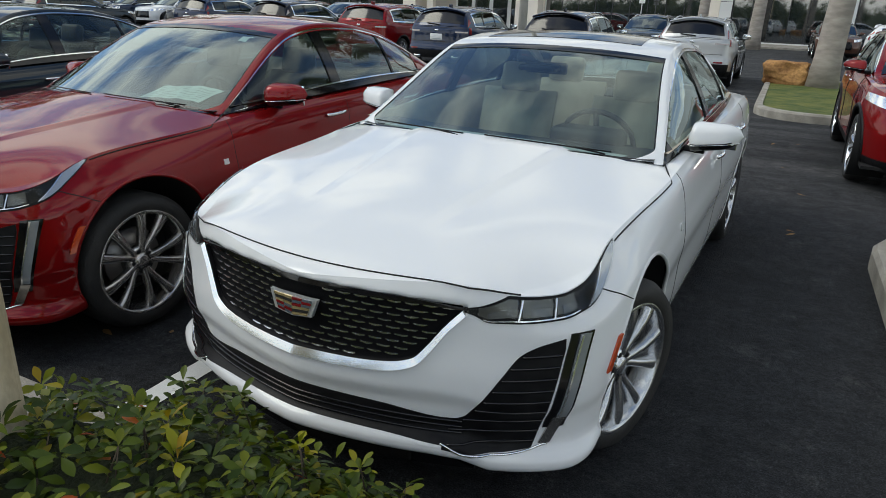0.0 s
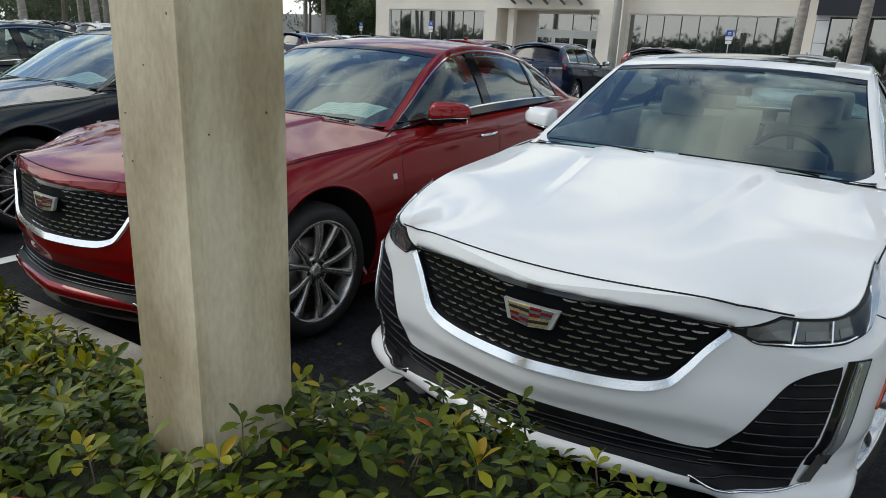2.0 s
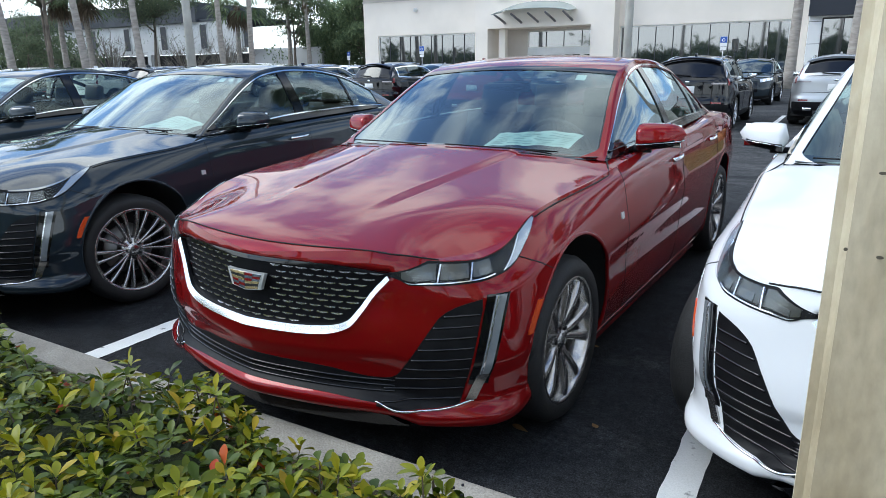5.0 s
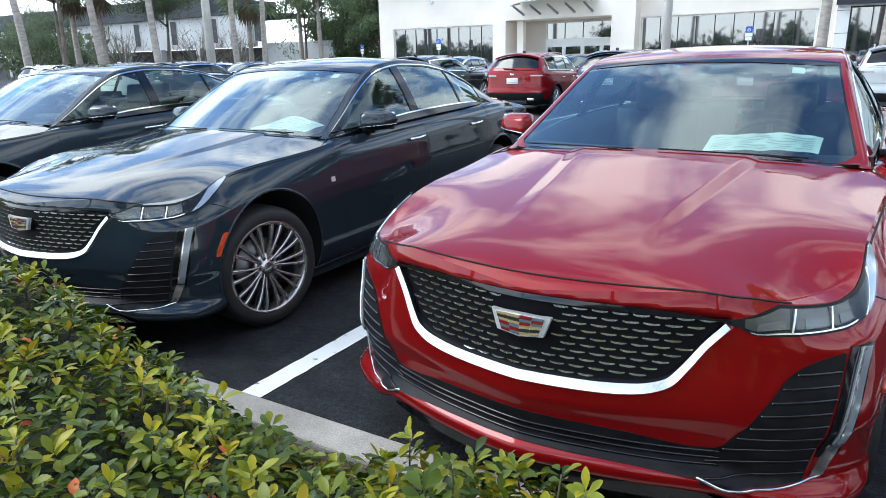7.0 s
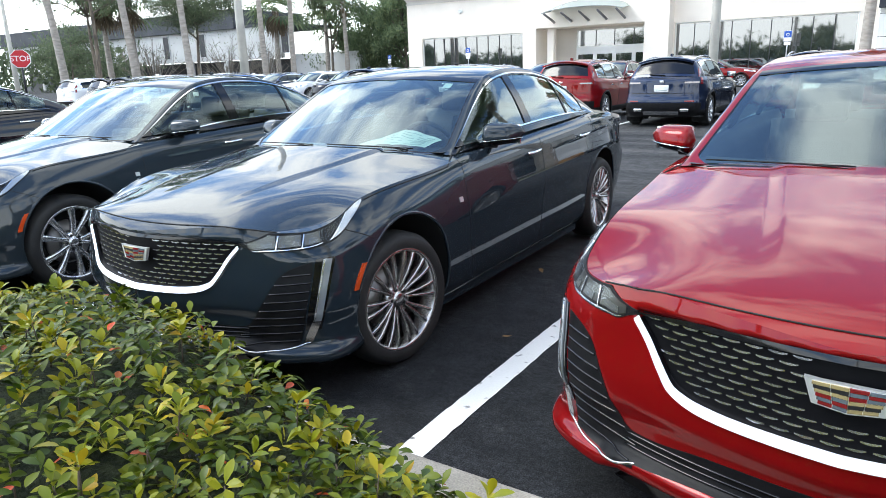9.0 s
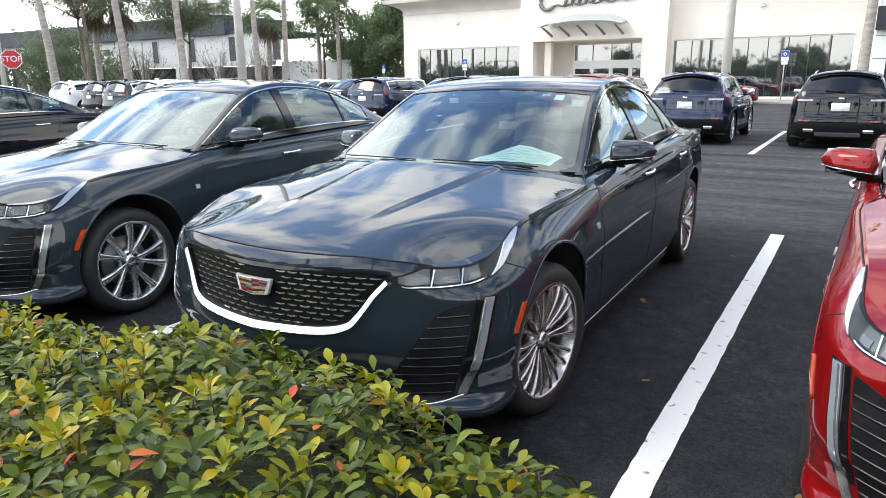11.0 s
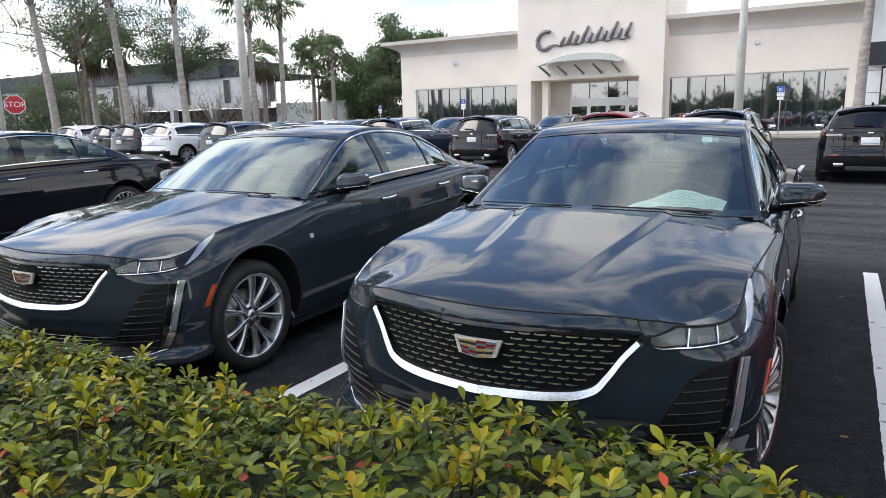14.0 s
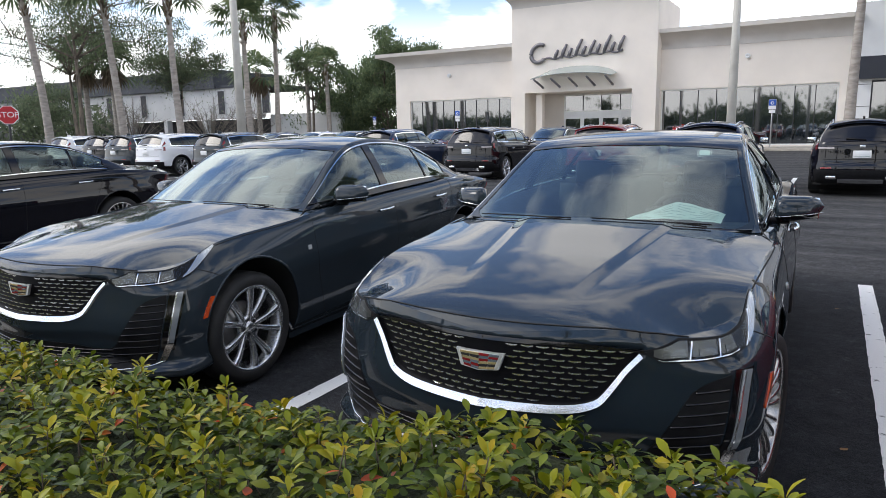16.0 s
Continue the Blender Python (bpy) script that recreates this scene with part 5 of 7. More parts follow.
                part("print_bar", sheet(lie(i, j, 0.0025), (0, 1.8, 0)), PAPER_INK, sh)
                c += d + ink.uniform(0.04, 0.12)
        st = cab.at(np.linspace(2.06, 2.12, 3)[:, None] + np.zeros((1, 4)), np.linspace(0.60, 0.645, 4)[None, :] + np.zeros((3, 1))) - (0, 0, 0.008)
        part("sticker", sheet(st, (0, 2.2, 0.6)), PAPER, car, "small white windscreen sticker")
    # ---- nose details ----
    xg = np.linspace(-0.543, 0.543, 124)
    gr = part("grille", shell(front_patch(body, xg, lambda a: GRILLE_LO(a) - 0.013, lambda a: GRILLE_HI(a) - 0.002, 36, True), 0.005, -0.002), MESH_BLACK, car, "black mesh grille with small bright dashes")
    dashes = []
    z = 0.548
    row = 0
    while z < 0.750:
        xs = np.arange(-0.532 + (0.028 if row % 2 else 0), 0.532, 0.056)
        for x in xs:
            q = np.linspace(x - 0.0215, x + 0.0215, 9)
            a = np.abs(q)
            if (z - 0.006 < GRILLE_LO(a)).any() or (z + 0.004 > GRILLE_HI(a)).any() or (abs(x) < 0.098 and z > 0.61):
                continue
            arch = 1 - ((q - x) / 0.0215) ** 2
            u = np.sign(q) * body.front_x(a)
            zz = np.stack([z - 0.0036 * arch - 0.0022, z - 0.0010 * arch + 0.0014], -1)
            Pd = body.band(u[:, None] + 0 * zz, body.v_of(u[:, None] + 0 * zz, zz), True)
            dashes.append(shell(Pd, 0.008, 0.003))
        z += 0.0208
        row += 1
    tagged(part("grille_mesh", merge(*dashes), shader_grille, gr, "rows of short bright dashes"), kind="stuff")
    # crosswise strands behind the dashes
    strands = []
    for z in np.arange(0.5376, 0.75, 0.0208):
        ok = [x for x in xg if z > GRILLE_LO(abs(x)) + 0.004 and z < GRILLE_HI(abs(x)) - 0.004]
        if len(ok) > 4:
            q = np.array(ok)
            strands.append(tube(front_patch(body, q, z, z, 1, True)[:, 0] - (0, 0.002, 0), 0.0025, 4))
    tagged(part("grille_lattice", merge(*strands), MESH_BLACK, gr), kind="stuff")
    arm = np.linspace(-0.543, 0.543, 140)
    # the bright U: its inner edge is the mouth's lower edge, its outer edge runs below and outside it
    inner = np.stack([arm, GRILLE_LO(np.abs(arm))], -1)
    d = np.gradient(inner, axis=0)
    nn = np.stack([d[:, 1], -d[:, 0]], -1)
    nn /= np.linalg.norm(nn, axis=1, keepdims=True)
    width = 0.018 + 0.009 * step(0.50, 0.30, np.abs(arm)) 
    P = []
    for w in np.linspace(-0.002, 1, 5):
        q = inner + nn * (width * w)[:, None]
        u = np.sign(q[:, 0]) * body.front_x(np.abs(q[:, 0]))
        P.append(body.on(u, q[:, 1]) - np.stack([0 * u, 0.009 * w + 0 * u, 0 * u], -1))
    part("grille_surround", shell(np.stack(P, 1), 0.003, -0.02), SATIN_CHROME, car, "bright metal strip under the grille")
    part("grille_bar", shell(front_patch(body, np.linspace(-0.556, 0.556, 100), lambda a: GRILLE_HI(a) - 0.005, lambda a: GRILLE_HI(a) + 0.010 * step(0.56, 0.35, a), 4), 0.006, -0.006), GLOSS_BLACK, car)
    em = body.band(np.array([0.0]), body.v_of(np.array([0.0]), np.array([0.672])))[0]
    crest(lambda x, z, o: (x, em[1] - 0.004 - o + 0.25 * (z + 0.04) * 0.25 + 0.05 * abs(x), 0.674 + z), 0.190, 0.070, car)
    part("intake", shell(front_patch(body, np.linspace(-0.56, 0.56, 110), lambda a: INTAKE_LO(a), lambda a: INTAKE_HI(a), 14), 0.002, -0.012), BLACK_PLASTIC, car, "wide black lower intake")
    for z in (0.324, 0.343, 0.362):
        q = np.linspace(-0.56, 0.56, 60)
        part("intake_bar", tube(front_patch(body, q, z, z, 1)[:, 0] - (0, 0.003, 0), 0.0045, 5), GLOSS_BLACK, car)
    for side in (1, -1):
        put = (lambda q: q) if side > 0 else mirrored
        vent = part("corner_vent", put(shell(front_patch(body, np.linspace(0.505, 0.824, 54), lambda a: VENT_LO(a), lambda a: VENT_HI(a), 24), 0.002, -0.012)), BLACK_PLASTIC, car, "black corner vent with slats")
        for i in range(9):
            z = 0.300 + 0.037 * i
            q = np.array([x for x in np.linspace(0.52, 0.815, 66) if VENT_HI(x) - 0.008 > z + 0.045 * (x - 0.63) > VENT_LO(x) + 0.004])
            if len(q) > 3:
                zz = z + 0.045 * (q - 0.63)
                u = body.front_x(q)
                ln = body.band(u, body.v_of(u, zz))
                part("slat", put(tube(ln - (-0.002, 0.003, 0), 0.0045, 5)), GLOSS_BLACK, vent)
        drl_x = lambda z: 0.812 + 0.046 * (z - 0.395) / 0.267
        for nm, x_in, x_out, off, z0, z1, mt in (("running_light_frame", -0.022, 0.029, 0.004, 0.352, 0.668, GLOSS_BLACK), ("running_light", 0.0, 0.022, 0.009, 0.395, 0.664, DRL_WHITE), ("running_light_line", 0.001, 0.005, 0.013, 0.395, 0.662, LAMP_CHROME)):
            zz = np.linspace(z0, z1, 24)
            xx = drl_x(zz)[:, None] + np.linspace(x_in, x_out, 4)[None, :] + (0.003 * (0.664 - zz) / 0.25)[:, None] * np.linspace(0, 1, 4)[None, :] * (nm != "running_light_line")
            part(nm, put(shell(body.on(body.front_x(xx), zz[:, None] + 0 * xx), off, -0.004)), mt, car)
        zz = np.linspace(0.296, 0.388, 8)
        xx = (0.775 + 0.36 * (zz - 0.296))[:, None] + np.linspace(0.0, 0.030, 4)[None, :]
        part("vent_corner", put(shell(body.on(body.front_x(xx), zz[:, None] + 0 * xx), 0.007, -0.004)), GUNMETAL, car, "dark satin vent corner piece")
        q = np.linspace(0.50, 0.80, 38)
        zl = VENT_LO(np.minimum(q, 0.745)) - 0.004 + 0.020 * step(0.575, 0.495, q) + 0.016 * step(0.74, 0.80, q)
        part("vent_strip", put(tube(body.on(body.front_x(q), zl) - (0, 0.002, 0), 0.005, 5)), CHROME, car)
        # headlight: dark housing set into the corner, bright reflectors, upright light guide, clear lens
        hu = np.r_[np.linspace(body.front_x(0.548), body.front_x(0.78), 34), np.linspace(body.front_x(0.78), body.at_y(0.71), 44)[1:]]
        k0, k1 = hu[0], hu[-1]
        uk = lambda x: float(body.front_x(x))
        uy = lambda y: float(body.at_y(y))
        lo = curve_table([(k0, 0.733), (uk(0.575), 0.724), (uk(0.62), 0.703), (uk(0.70), 0.702), (uy(0.34), 0.708), (uy(0.40), 0.720), (uy(0.45), 0.732), (uy(0.50), 0.752), (uy(0.58), 0.798), (k1, 0.874)])
        hi_own = curve_table([(k0, 0.745), (uk(0.59), 0.752), (uk(0.64), 0.770), (uk(0.70), 0.80), (k1, 0.95)])
        hi = lambda q: np.minimum(hi_own(q), body.top(body.plan(q)[1]) - 0.003)
        w = np.linspace(0, 1, 12)
        zz = lo(hu)[:, None] * (1 - w) + hi(hu)[:, None] * w
        base = body.on(hu[:, None] + 0 * zz, zz)
        lamp = part("headlight", put(shell(base, 0.003, -0.01)), BLACK_PLASTIC, car, "swept clear headlight with bright reflectors in a black housing")

        def sub(nm, a, b, p0, p1, off, mt, n=14):
            """A piece inside the lamp between a and b along it; a pair gives the places at its foot and top."""
            ww = np.linspace(p0, p1, 5)
            ends = [(k0 + (uy(0.70) - k0) * (np.interp(ww, (0, 1), e) if isinstance(e, tuple) else e + 0 * ww)) for e in (a, b)]
            f = np.linspace(0, 1, n)[:, None]
            su = ends[0] * (1 - f) + ends[1] * f
            z2 = lo(su) * (1 - ww) + hi(su) * ww
            part(nm, put(shell(body.on(su, z2), off, 0.001)), mt, lamp)

        for a, b in ((0.060, 0.226), (0.250, 0.392), (0.416, 0.535)):
            sub("reflector", a, b, 0.24, 0.88, 0.006, LAMP_INNER)
            # lighter piece low in the bowl, painted in for the pale reflections there
            sub("lamp_bowl_gleam", a + 0.25 * (b - a), b - 0.08 * (b - a), 0.24, 0.56, 0.0085, LAMP_BOWL_GLEAM)
        sub("lamp_divider", (0.226, 0.246), (0.234, 0.254), 0.12, 0.88, 0.010, LAMP_CHROME, 4)
        sub("lamp_divider", (0.393, 0.413), (0.401, 0.421), 0.12, 0.88, 0.010, LAMP_CHROME, 4)
        sub("lamp_edge", 0.08, 0.55, 0.08, 0.13, 0.008, LAMP_CHROME, 24)
        sub("light_guide", (0.60, 0.84), 0.985, 0.08, 0.90, 0.008, LAMP_GUIDE, 20)
        sub("lamp_edge", (0.590, 0.830), (0.604, 0.846), 0.06, 0.92, 0.0105, LAMP_CHROME, 3)
        part("lens", put(shell(base[1:-1, 1:-1], 0.014, 0.012)), LENS, lamp, "clear lens").visible_shadow = False
        # amber side marker, fender badge
        zz = np.linspace(0.497, 0.610, 8)
        yy = (0.915 - np.sqrt(0.392 ** 2 - (zz - 0.375) ** 2) - 0.012)[:, None] + np.linspace(-0.026, 0.0, 5)[None, :]
        part("side_marker", put(shell(body.on(body.at_y(yy), zz[:, None] + 0 * yy), 0.006, -0.004)), AMBER, car, "amber side marker")
        yy = np.linspace(1.412, 1.445, 4)[None, :] + np.zeros((4, 1))
        zz = np.linspace(0.733, 0.762, 4)[:, None] + 0 * yy
        part("fender_badge", put(shell(body.on(body.at_y(yy), zz), 0.005, -0.002)), BADGE_SILVER, car, "tiny bright fender badge")
        # shut lines
        z_top = lambda y: float(body.top(y)) - 0.003
        front_door = flank_line(body, [(1.51, z_top(1.51)), (1.505, 0.80), (1.51, 0.62), (1.55, 0.42), (1.59, 0.27), (1.65, 0.235)], 40)
        mid_door = flank_line(body, [(2.57, z_top(2.57)), (2.56, 0.6), (2.54, 0.24)], 24)
        back_door = flank_line(body, [(3.60, z_top(3.6)), (3.60, 0.92), (3.50, 0.72), (3.42, 0.50)], 20)
        under = flank_line(body, [(1.65, 0.235), (3.36, 0.235)], 30)
        fender = flank_line(body, [(0.50, 0.775), (0.60, 0.735), (0.70, 0.685)], 12)
        for ln in (front_door, mid_door, back_door, under, fender):
            part("shut_line", put(tube(ln - (0.0012, 0, 0), 0.0030, 4)), GAP_BLACK, car)
        hl = body.band(body.columns(body.at_y(0.71), body.at_y(1.40), 0.04), 0.985)
        turn = [(hl[-1] * (1 - k) + cab.at(1.39, 0.2) * k) + (0, 0, 0.004) for k in np.linspace(0.1, 1, 6)]
        part("shut_line", put(tube(np.vstack([hl, turn]), 0.0035, 4)), GAP_BLACK, car)
        mirror_part(car, side, mat)
        # tail lamp
        zz = np.linspace(0.72, 0.93, 10)
        yy = np.linspace(4.68, 4.78, 6)[None, :] + 0 * zz[:, None] + 0.06 * (zz[:, None] - 0.8)
        part("tail_lamp", put(shell(body.on(body.at_y(yy), zz[:, None] + 0 * yy), 0.006, -0.004)), TAIL_RED, car, "upright red tail lamp")
        xx = np.linspace(0.30, 0.74, 12)[None, :] + np.zeros((4, 1))
        zz = np.linspace(0.875, 0.925, 4)[:, None] + 0 * xx
        part("tail_lamp", put(shell(body.on(body.rear_x(xx), zz), 0.006, -0.004)), TAIL_RED, car, "slim red tail lamp")
        part("exhaust", put(moved(lathe([(0.0, 0.05), (-0.06, 0.055), (-0.06, 0.045), (0.0, 0.04)], 16, "y"), Matrix.Translation((0.52, 4.93, 0.33)))), CHROME, car)
    sx_ = np.linspace(-0.545, 0.545, 120)
    sy_ = 0.150 + 0.24 * sx_ ** 2
    part("shut_line", tube(np.stack([sx_, sy_, hood_height(sx_, sy_) + 0.001], -1), 0.0030, 4), GAP_BLACK, car)
    q = np.linspace(0, 1, 10)[:, None]
    corner = body.band(np.array([body.front_x(0.70)]), 1.0)[0] + (0, 0, 0.001)
    last = np.array([sx_[-1], sy_[-1], hood_height(sx_[-1], sy_[-1]) + 0.001])
    turn = last * (1 - q) + corner * q
    turn[:, 2] = np.maximum(turn[:, 2], hood_height(turn[:, 0], turn[:, 1]) * (q[:, 0] < 0.9)) + 0.001
    for put in (lambda s: s, mirrored):
        part("shut_line", put(tube(turn, 0.0030, 4)), GAP_BLACK, car)
    return car


shader_grille = shader("grille_bright", (0.62, 0.63, 0.65), 0.2, 0.95)
SATIN_CHROME = shader("satin_chrome", (0.82, 0.83, 0.84), 0.22, 1.0)
BADGE_SILVER = shader("badge_silver", (0.74, 0.75, 0.76), 0.35, 0.7)
LAMP_GUIDE = shader("lamp_guide", (0.44, 0.47, 0.50), 0.15, 0.4, Coat_Weight=1.0)
FIVE_TWIN = (5, radians(16.5), 0.021, True)
TEN_DARK = (5, radians(16), 0.021, True)
MULTI = (10, radians(7.5), 0.0105, True)
build_sedan("sedan", "glossy white sedan with beige seats parked nose to the kerb", pose(5.096, 0.115, 0.006, 0, 0, -2.57), PAINT_WHITE, FIVE_TWIN, ALLOY, LEATHER_BEIGE, sunroof=True, steer=-16.0)
build_sedan("sedan", "metallic dark red sedan with a paper sheet behind its windscreen", pose(2.791, -0.086, 0.010, 0, 0, -1.73), PAINT_RED, TEN_DARK, GUNMETAL, LEATHER_BLACK, paper=(0.385, 0.45, False))
blue_sedan = build_sedan("sedan", "dark blue-grey sedan with many-spoked wheels beside the hedge", pose(0.0, -0.035, 0.002, 0, 0, 1.16), PAINT_BLUE, MULTI, GUNMETAL, LEATHER_BLACK, paper=(0.385, 0.46, True), steer=-8.0)
build_sedan("sedan", "dark grey sedan with bright ten-spoke wheels beside the hedge", pose(-2.765, -0.155, 0, 0, 0, 3.1), PAINT_GREY, FIVE_TWIN, ALLOY, LEATHER_BLACK)


# ---- compact sport-utility cars ----
SUV = Body(
    plan=[(0, 0), (0.30, 0.045), (0.55, 0.13), (0.74, 0.27), (0.86, 0.47), (0.92, 0.75), (0.94, 1.2), (0.945, 2.2), (0.942, 3.3), (0.93, 3.85), (0.89, 4.25), (0.78, 4.47), (0.5, 4.56), (0, 4.60)],
    top=[(0, 0.90), (0.15, 0.90), (0.4, 0.94), (0.9, 1.00), (1.5, 1.03), (2.5, 1.06), (3.5, 1.09), (4.2, 1.12), (4.65, 1.12)],
    low=[(0, 0.22), (0.9, 0.24), (3.9, 0.24), (4.6, 0.27)],
    side=[(0, 0.075), (0.08, 0.035), (0.2, 0.018), (0.45, 0.012), (0.66, 0.0), (0.78, 0.014), (0.92, 0.035), (1, 0.072)],
    nose=[(0, 0.09), (0.06, 0.03), (0.2, 0.01), (0.45, 0.0), (0.8, 0.04), (1, 0.11)],
    tail=[(0, 0.12), (0.10, 0.04), (0.28, 0.0), (0.42, 0.005), (0.50, 0.030), (0.7, 0.045), (0.9, 0.055), (1, 0.085)],
    centre=[(0.10, 0.90), (0.3, 0.965), (0.8, 1.03), (1.5, 1.10), (1.7, 1.10), (4.3, 1.14), (4.52, 1.13)],
    wheels=(0.90, 3.68), radius=0.355, nose_end=(0.34, 0.85), tail_from=(4.0, 4.45))
SUV_CABIN = Cabin(
    roof=[(1.30, 1.09), (1.55, 1.20), (1.9, 1.37), (2.15, 1.48), (2.4, 1.555), (2.8, 1.60), (3.3, 1.60), (3.8, 1.57), (4.16, 1.53), (4.22, 1.505), (4.38, 1.31), (4.50, 1.14)],
    rail=[(1.30, 1.02), (1.55, 1.15), (1.9, 1.31), (2.15, 1.41), (2.4, 1.475), (2.8, 1.51), (3.3, 1.505), (3.8, 1.47), (4.16, 1.42), (4.22, 1.40), (4.38, 1.25), (4.50, 1.12)],
    rail_w=[(1.30, 0.79), (1.9, 0.71), (2.4, 0.655), (3.0, 0.635), (3.8, 0.63), (4.22, 0.64), (4.38, 0.70), (4.50, 0.75)],
    belt=[(1.5, 1.03), (2.5, 1.06), (3.5, 1.09), (4.2, 1.115), (4.6, 1.12)],
    belt_w=[(1.5, 0.80), (2.2, 0.83), (3.3, 0.83), (4.0, 0.80), (4.5, 0.75)],
    bow=[(1.30, 0.30), (1.8, 0.20), (2.4, 0.04), (3.0, 0.0), (4.0, 0.0), (4.22, -0.05), (4.50, -0.12)])


def build_suv(name, label, m, mat):
    body, cab = SUV, SUV_CABIN
    car = thing(name, label, "car", m, "parked utility cars")
    U = body.length
    vs = np.linspace(0.16, 1, 22)
    us = np.r_[body.columns(0, body.at_y(0.6), 0.05), body.columns(body.at_y(0.6), body.at_y(4.1), 0.035)[1:], body.columns(body.at_y(4.1), U, 0.04)[1:]]
    full = np.r_[-us[::-1], us[1:]]
    v, f = sheet(body.band(full[:, None], vs[None, :]))
    part("body", body.open_arches(v, f, 0.405, 0.365), mat, car)
    v, f = sheet(body.band(full[:, None], np.linspace(-0.02, 0.17, 6)[None, :]) , (0, 2.3, 0.6))
    part("lower_cladding", body.open_arches(v, f, 0.405, 0.365), BLACK_PLASTIC, car, "black plastic lower cladding")
    part("hood", sheet(body.lid(body.columns(0, body.at_y(1.65), 0.06), 1.0, -1.0, 21), (0, 1, 0)), mat, car)
    u_s = body.columns(body.at_y(1.6), body.at_y(4.35), 0.12)
    e = body.band(u_s, 1.0)
    L = sheet(body.lid(u_s, 1.0, (cab.belt_w(e[:, 1]) - 0.02) / e[:, 0], 3), (0, 2.5, 0))
    part("tail_ledge", sheet(body.lid(body.columns(body.at_y(4.25), U, 0.05), 1.0, -1.0, 15), (0, 4.4, 0)), mat, car)
    part("roof", sheet(cab.span(2.30, 4.22, 24, 0.47, 21), (0, 2.8, 0.5)), mat, car)
    part("windscreen", sheet(cab.span(1.36, 2.29, 12, 0.48, 17), (0, 2.8, 0.4)), DARK_TINT, car)
    part("rear_screen", shell(cab.span(4.235, 4.455, 8, 0.50, 17), 0.004, -0.01, (0, 2.8, 0.6)), GLOSS_BLACK, car, "dark rear screen")
    part("tailgate_skin", sheet(cab.span(4.22, 4.50, 10, 0.40, 17), (0, 2.8, 0.6)), mat, car)
    part("spoiler", shell(np.stack([cab.span(4.10, 4.20, 3, 0.47, 15), cab.span(4.10, 4.20, 3, 0.47, 15)], 0)[0] + (0, 0.10, 0.012), 0.02, -0.02, (0, 2.8, 0.4)), mat, car)
    part("wiper", tube([(-0.05, 4.50, 1.165), (0.30, 4.475, 1.19)], 0.012, 5), BLACK_PLASTIC, car)
    part("underbody", box(-0.85, 0.85, 0.25, 4.40, 0.24, 0.27), GAP_BLACK, car, smooth=False)
    plate = part("plate", box(-0.16, 0.16, 4.550, 4.574, 0.80, 0.95, 0.004), PLATE_WHITE, car, "blank white dealer plate")
    part("plate_bar", box(-0.13, 0.13, 4.574, 4.577, 0.83, 0.845), PAPER_INK, plate)
    part("tail_badge", box(-0.05, 0.05, 4.53, 4.562, 1.01, 1.055, 0.008), CHROME, car)
    for z in (1.10, 0.77):
        x = np.linspace(-0.70, 0.70, 24)
        ln = body.on(np.sign(x) * body.rear_x(np.abs(x)), np.full(24, z))
        part("shut_line", tube(ln + (0, 0.001, 0), 0.005, 4), GAP_BLACK, car)
    x = np.linspace(-0.84, 0.84, 30)[:, None] + np.zeros((1, 6))
    z = np.linspace(0.27, 0.56, 6)[None, :] + 0 * x
    part("rear_bumper", shell(body.on(np.sign(x) * body.rear_x(np.abs(x)), z), 0.012, -0.01), BLACK_PLASTIC, car, "black lower rear bumper")
    x = np.linspace(-0.40, 0.40, 24)[:, None] + np.zeros((1, 4))
    z = np.linspace(0.30, 0.38, 4)[None, :] + 0 * x
    part("rear_diffuser", shell(body.on(np.sign(x) * body.rear_x(np.abs(x)), z), 0.020, -0.01), SATIN, car, "satin lower bumper insert")
    part("antenna_fin", box(-0.02, 0.02, 3.70, 3.86, 1.57, 1.64, 0.012), mat, car)
    for side in (1, -1):
        put = (lambda q: q) if side > 0 else mirrored
        part("belt_ledge", put(L), mat, car)
        part("pillar", put(sheet(cab.patch(1.30, 4.50, 50, 0.40, 0.49, 5), (0, 2.8, 0.6))), mat, car)
        part("rear_pillar", put(sheet(cab.patch(3.98, 4.50, 14, 0.0, 0.41, 8), (0, 2.8, 0.6))), mat, car)
        part("belt_panel", put(sheet(cab.patch(1.30, 4.0, 36, 0.0, 0.07, 3), (0, 2.8, 0.6))), GLOSS_BLACK, car)
        for a, b in ((1.50, 2.62), (2.70, 3.42), (3.47, 4.00)):
            part("side_window", put(sheet(cab.patch(a, b, 14, 0.05, 0.405, 6) - (0.006, 0, 0), (0, 2.8, 0.6))), DARK_TINT, car)
        part("window_trim", put(merge(shell(cab.patch(1.40, 4.02, 40, 0.395, 0.43, 3), 0.005), shell(cab.patch(1.40, 4.02, 40, 0.03, 0.065, 3), 0.005), shell(cab.patch(3.98, 4.03, 3, 0.03, 0.43, 6), 0.005))), CHROME, car, "bright window surround")
        for a in (2.66, 3.445):
            part("door_pillar", put(shell(cab.patch(a - 0.04, a + 0.03, 3, 0.05, 0.40, 6), 0.001, -0.02)), GLOSS_BLACK, car)
        rail = [cab.at(q, 0.52) + (0, 0, 0.025 + 0.02 * math.sin((q - 2.4) / 1.6 * math.pi)) for q in np.linspace(2.4, 4.0, 14)]
        part("roof_rail", put(tube(rail, 0.016, 6)), SATIN, car)
        # upright tail lamp up the corner with a short inner arm
        zz = np.linspace(0.96, 1.10, 8)
        yy = np.linspace(4.32, 4.40, 6)[None, :] - 0.10 * (zz[:, None] - 0.86)
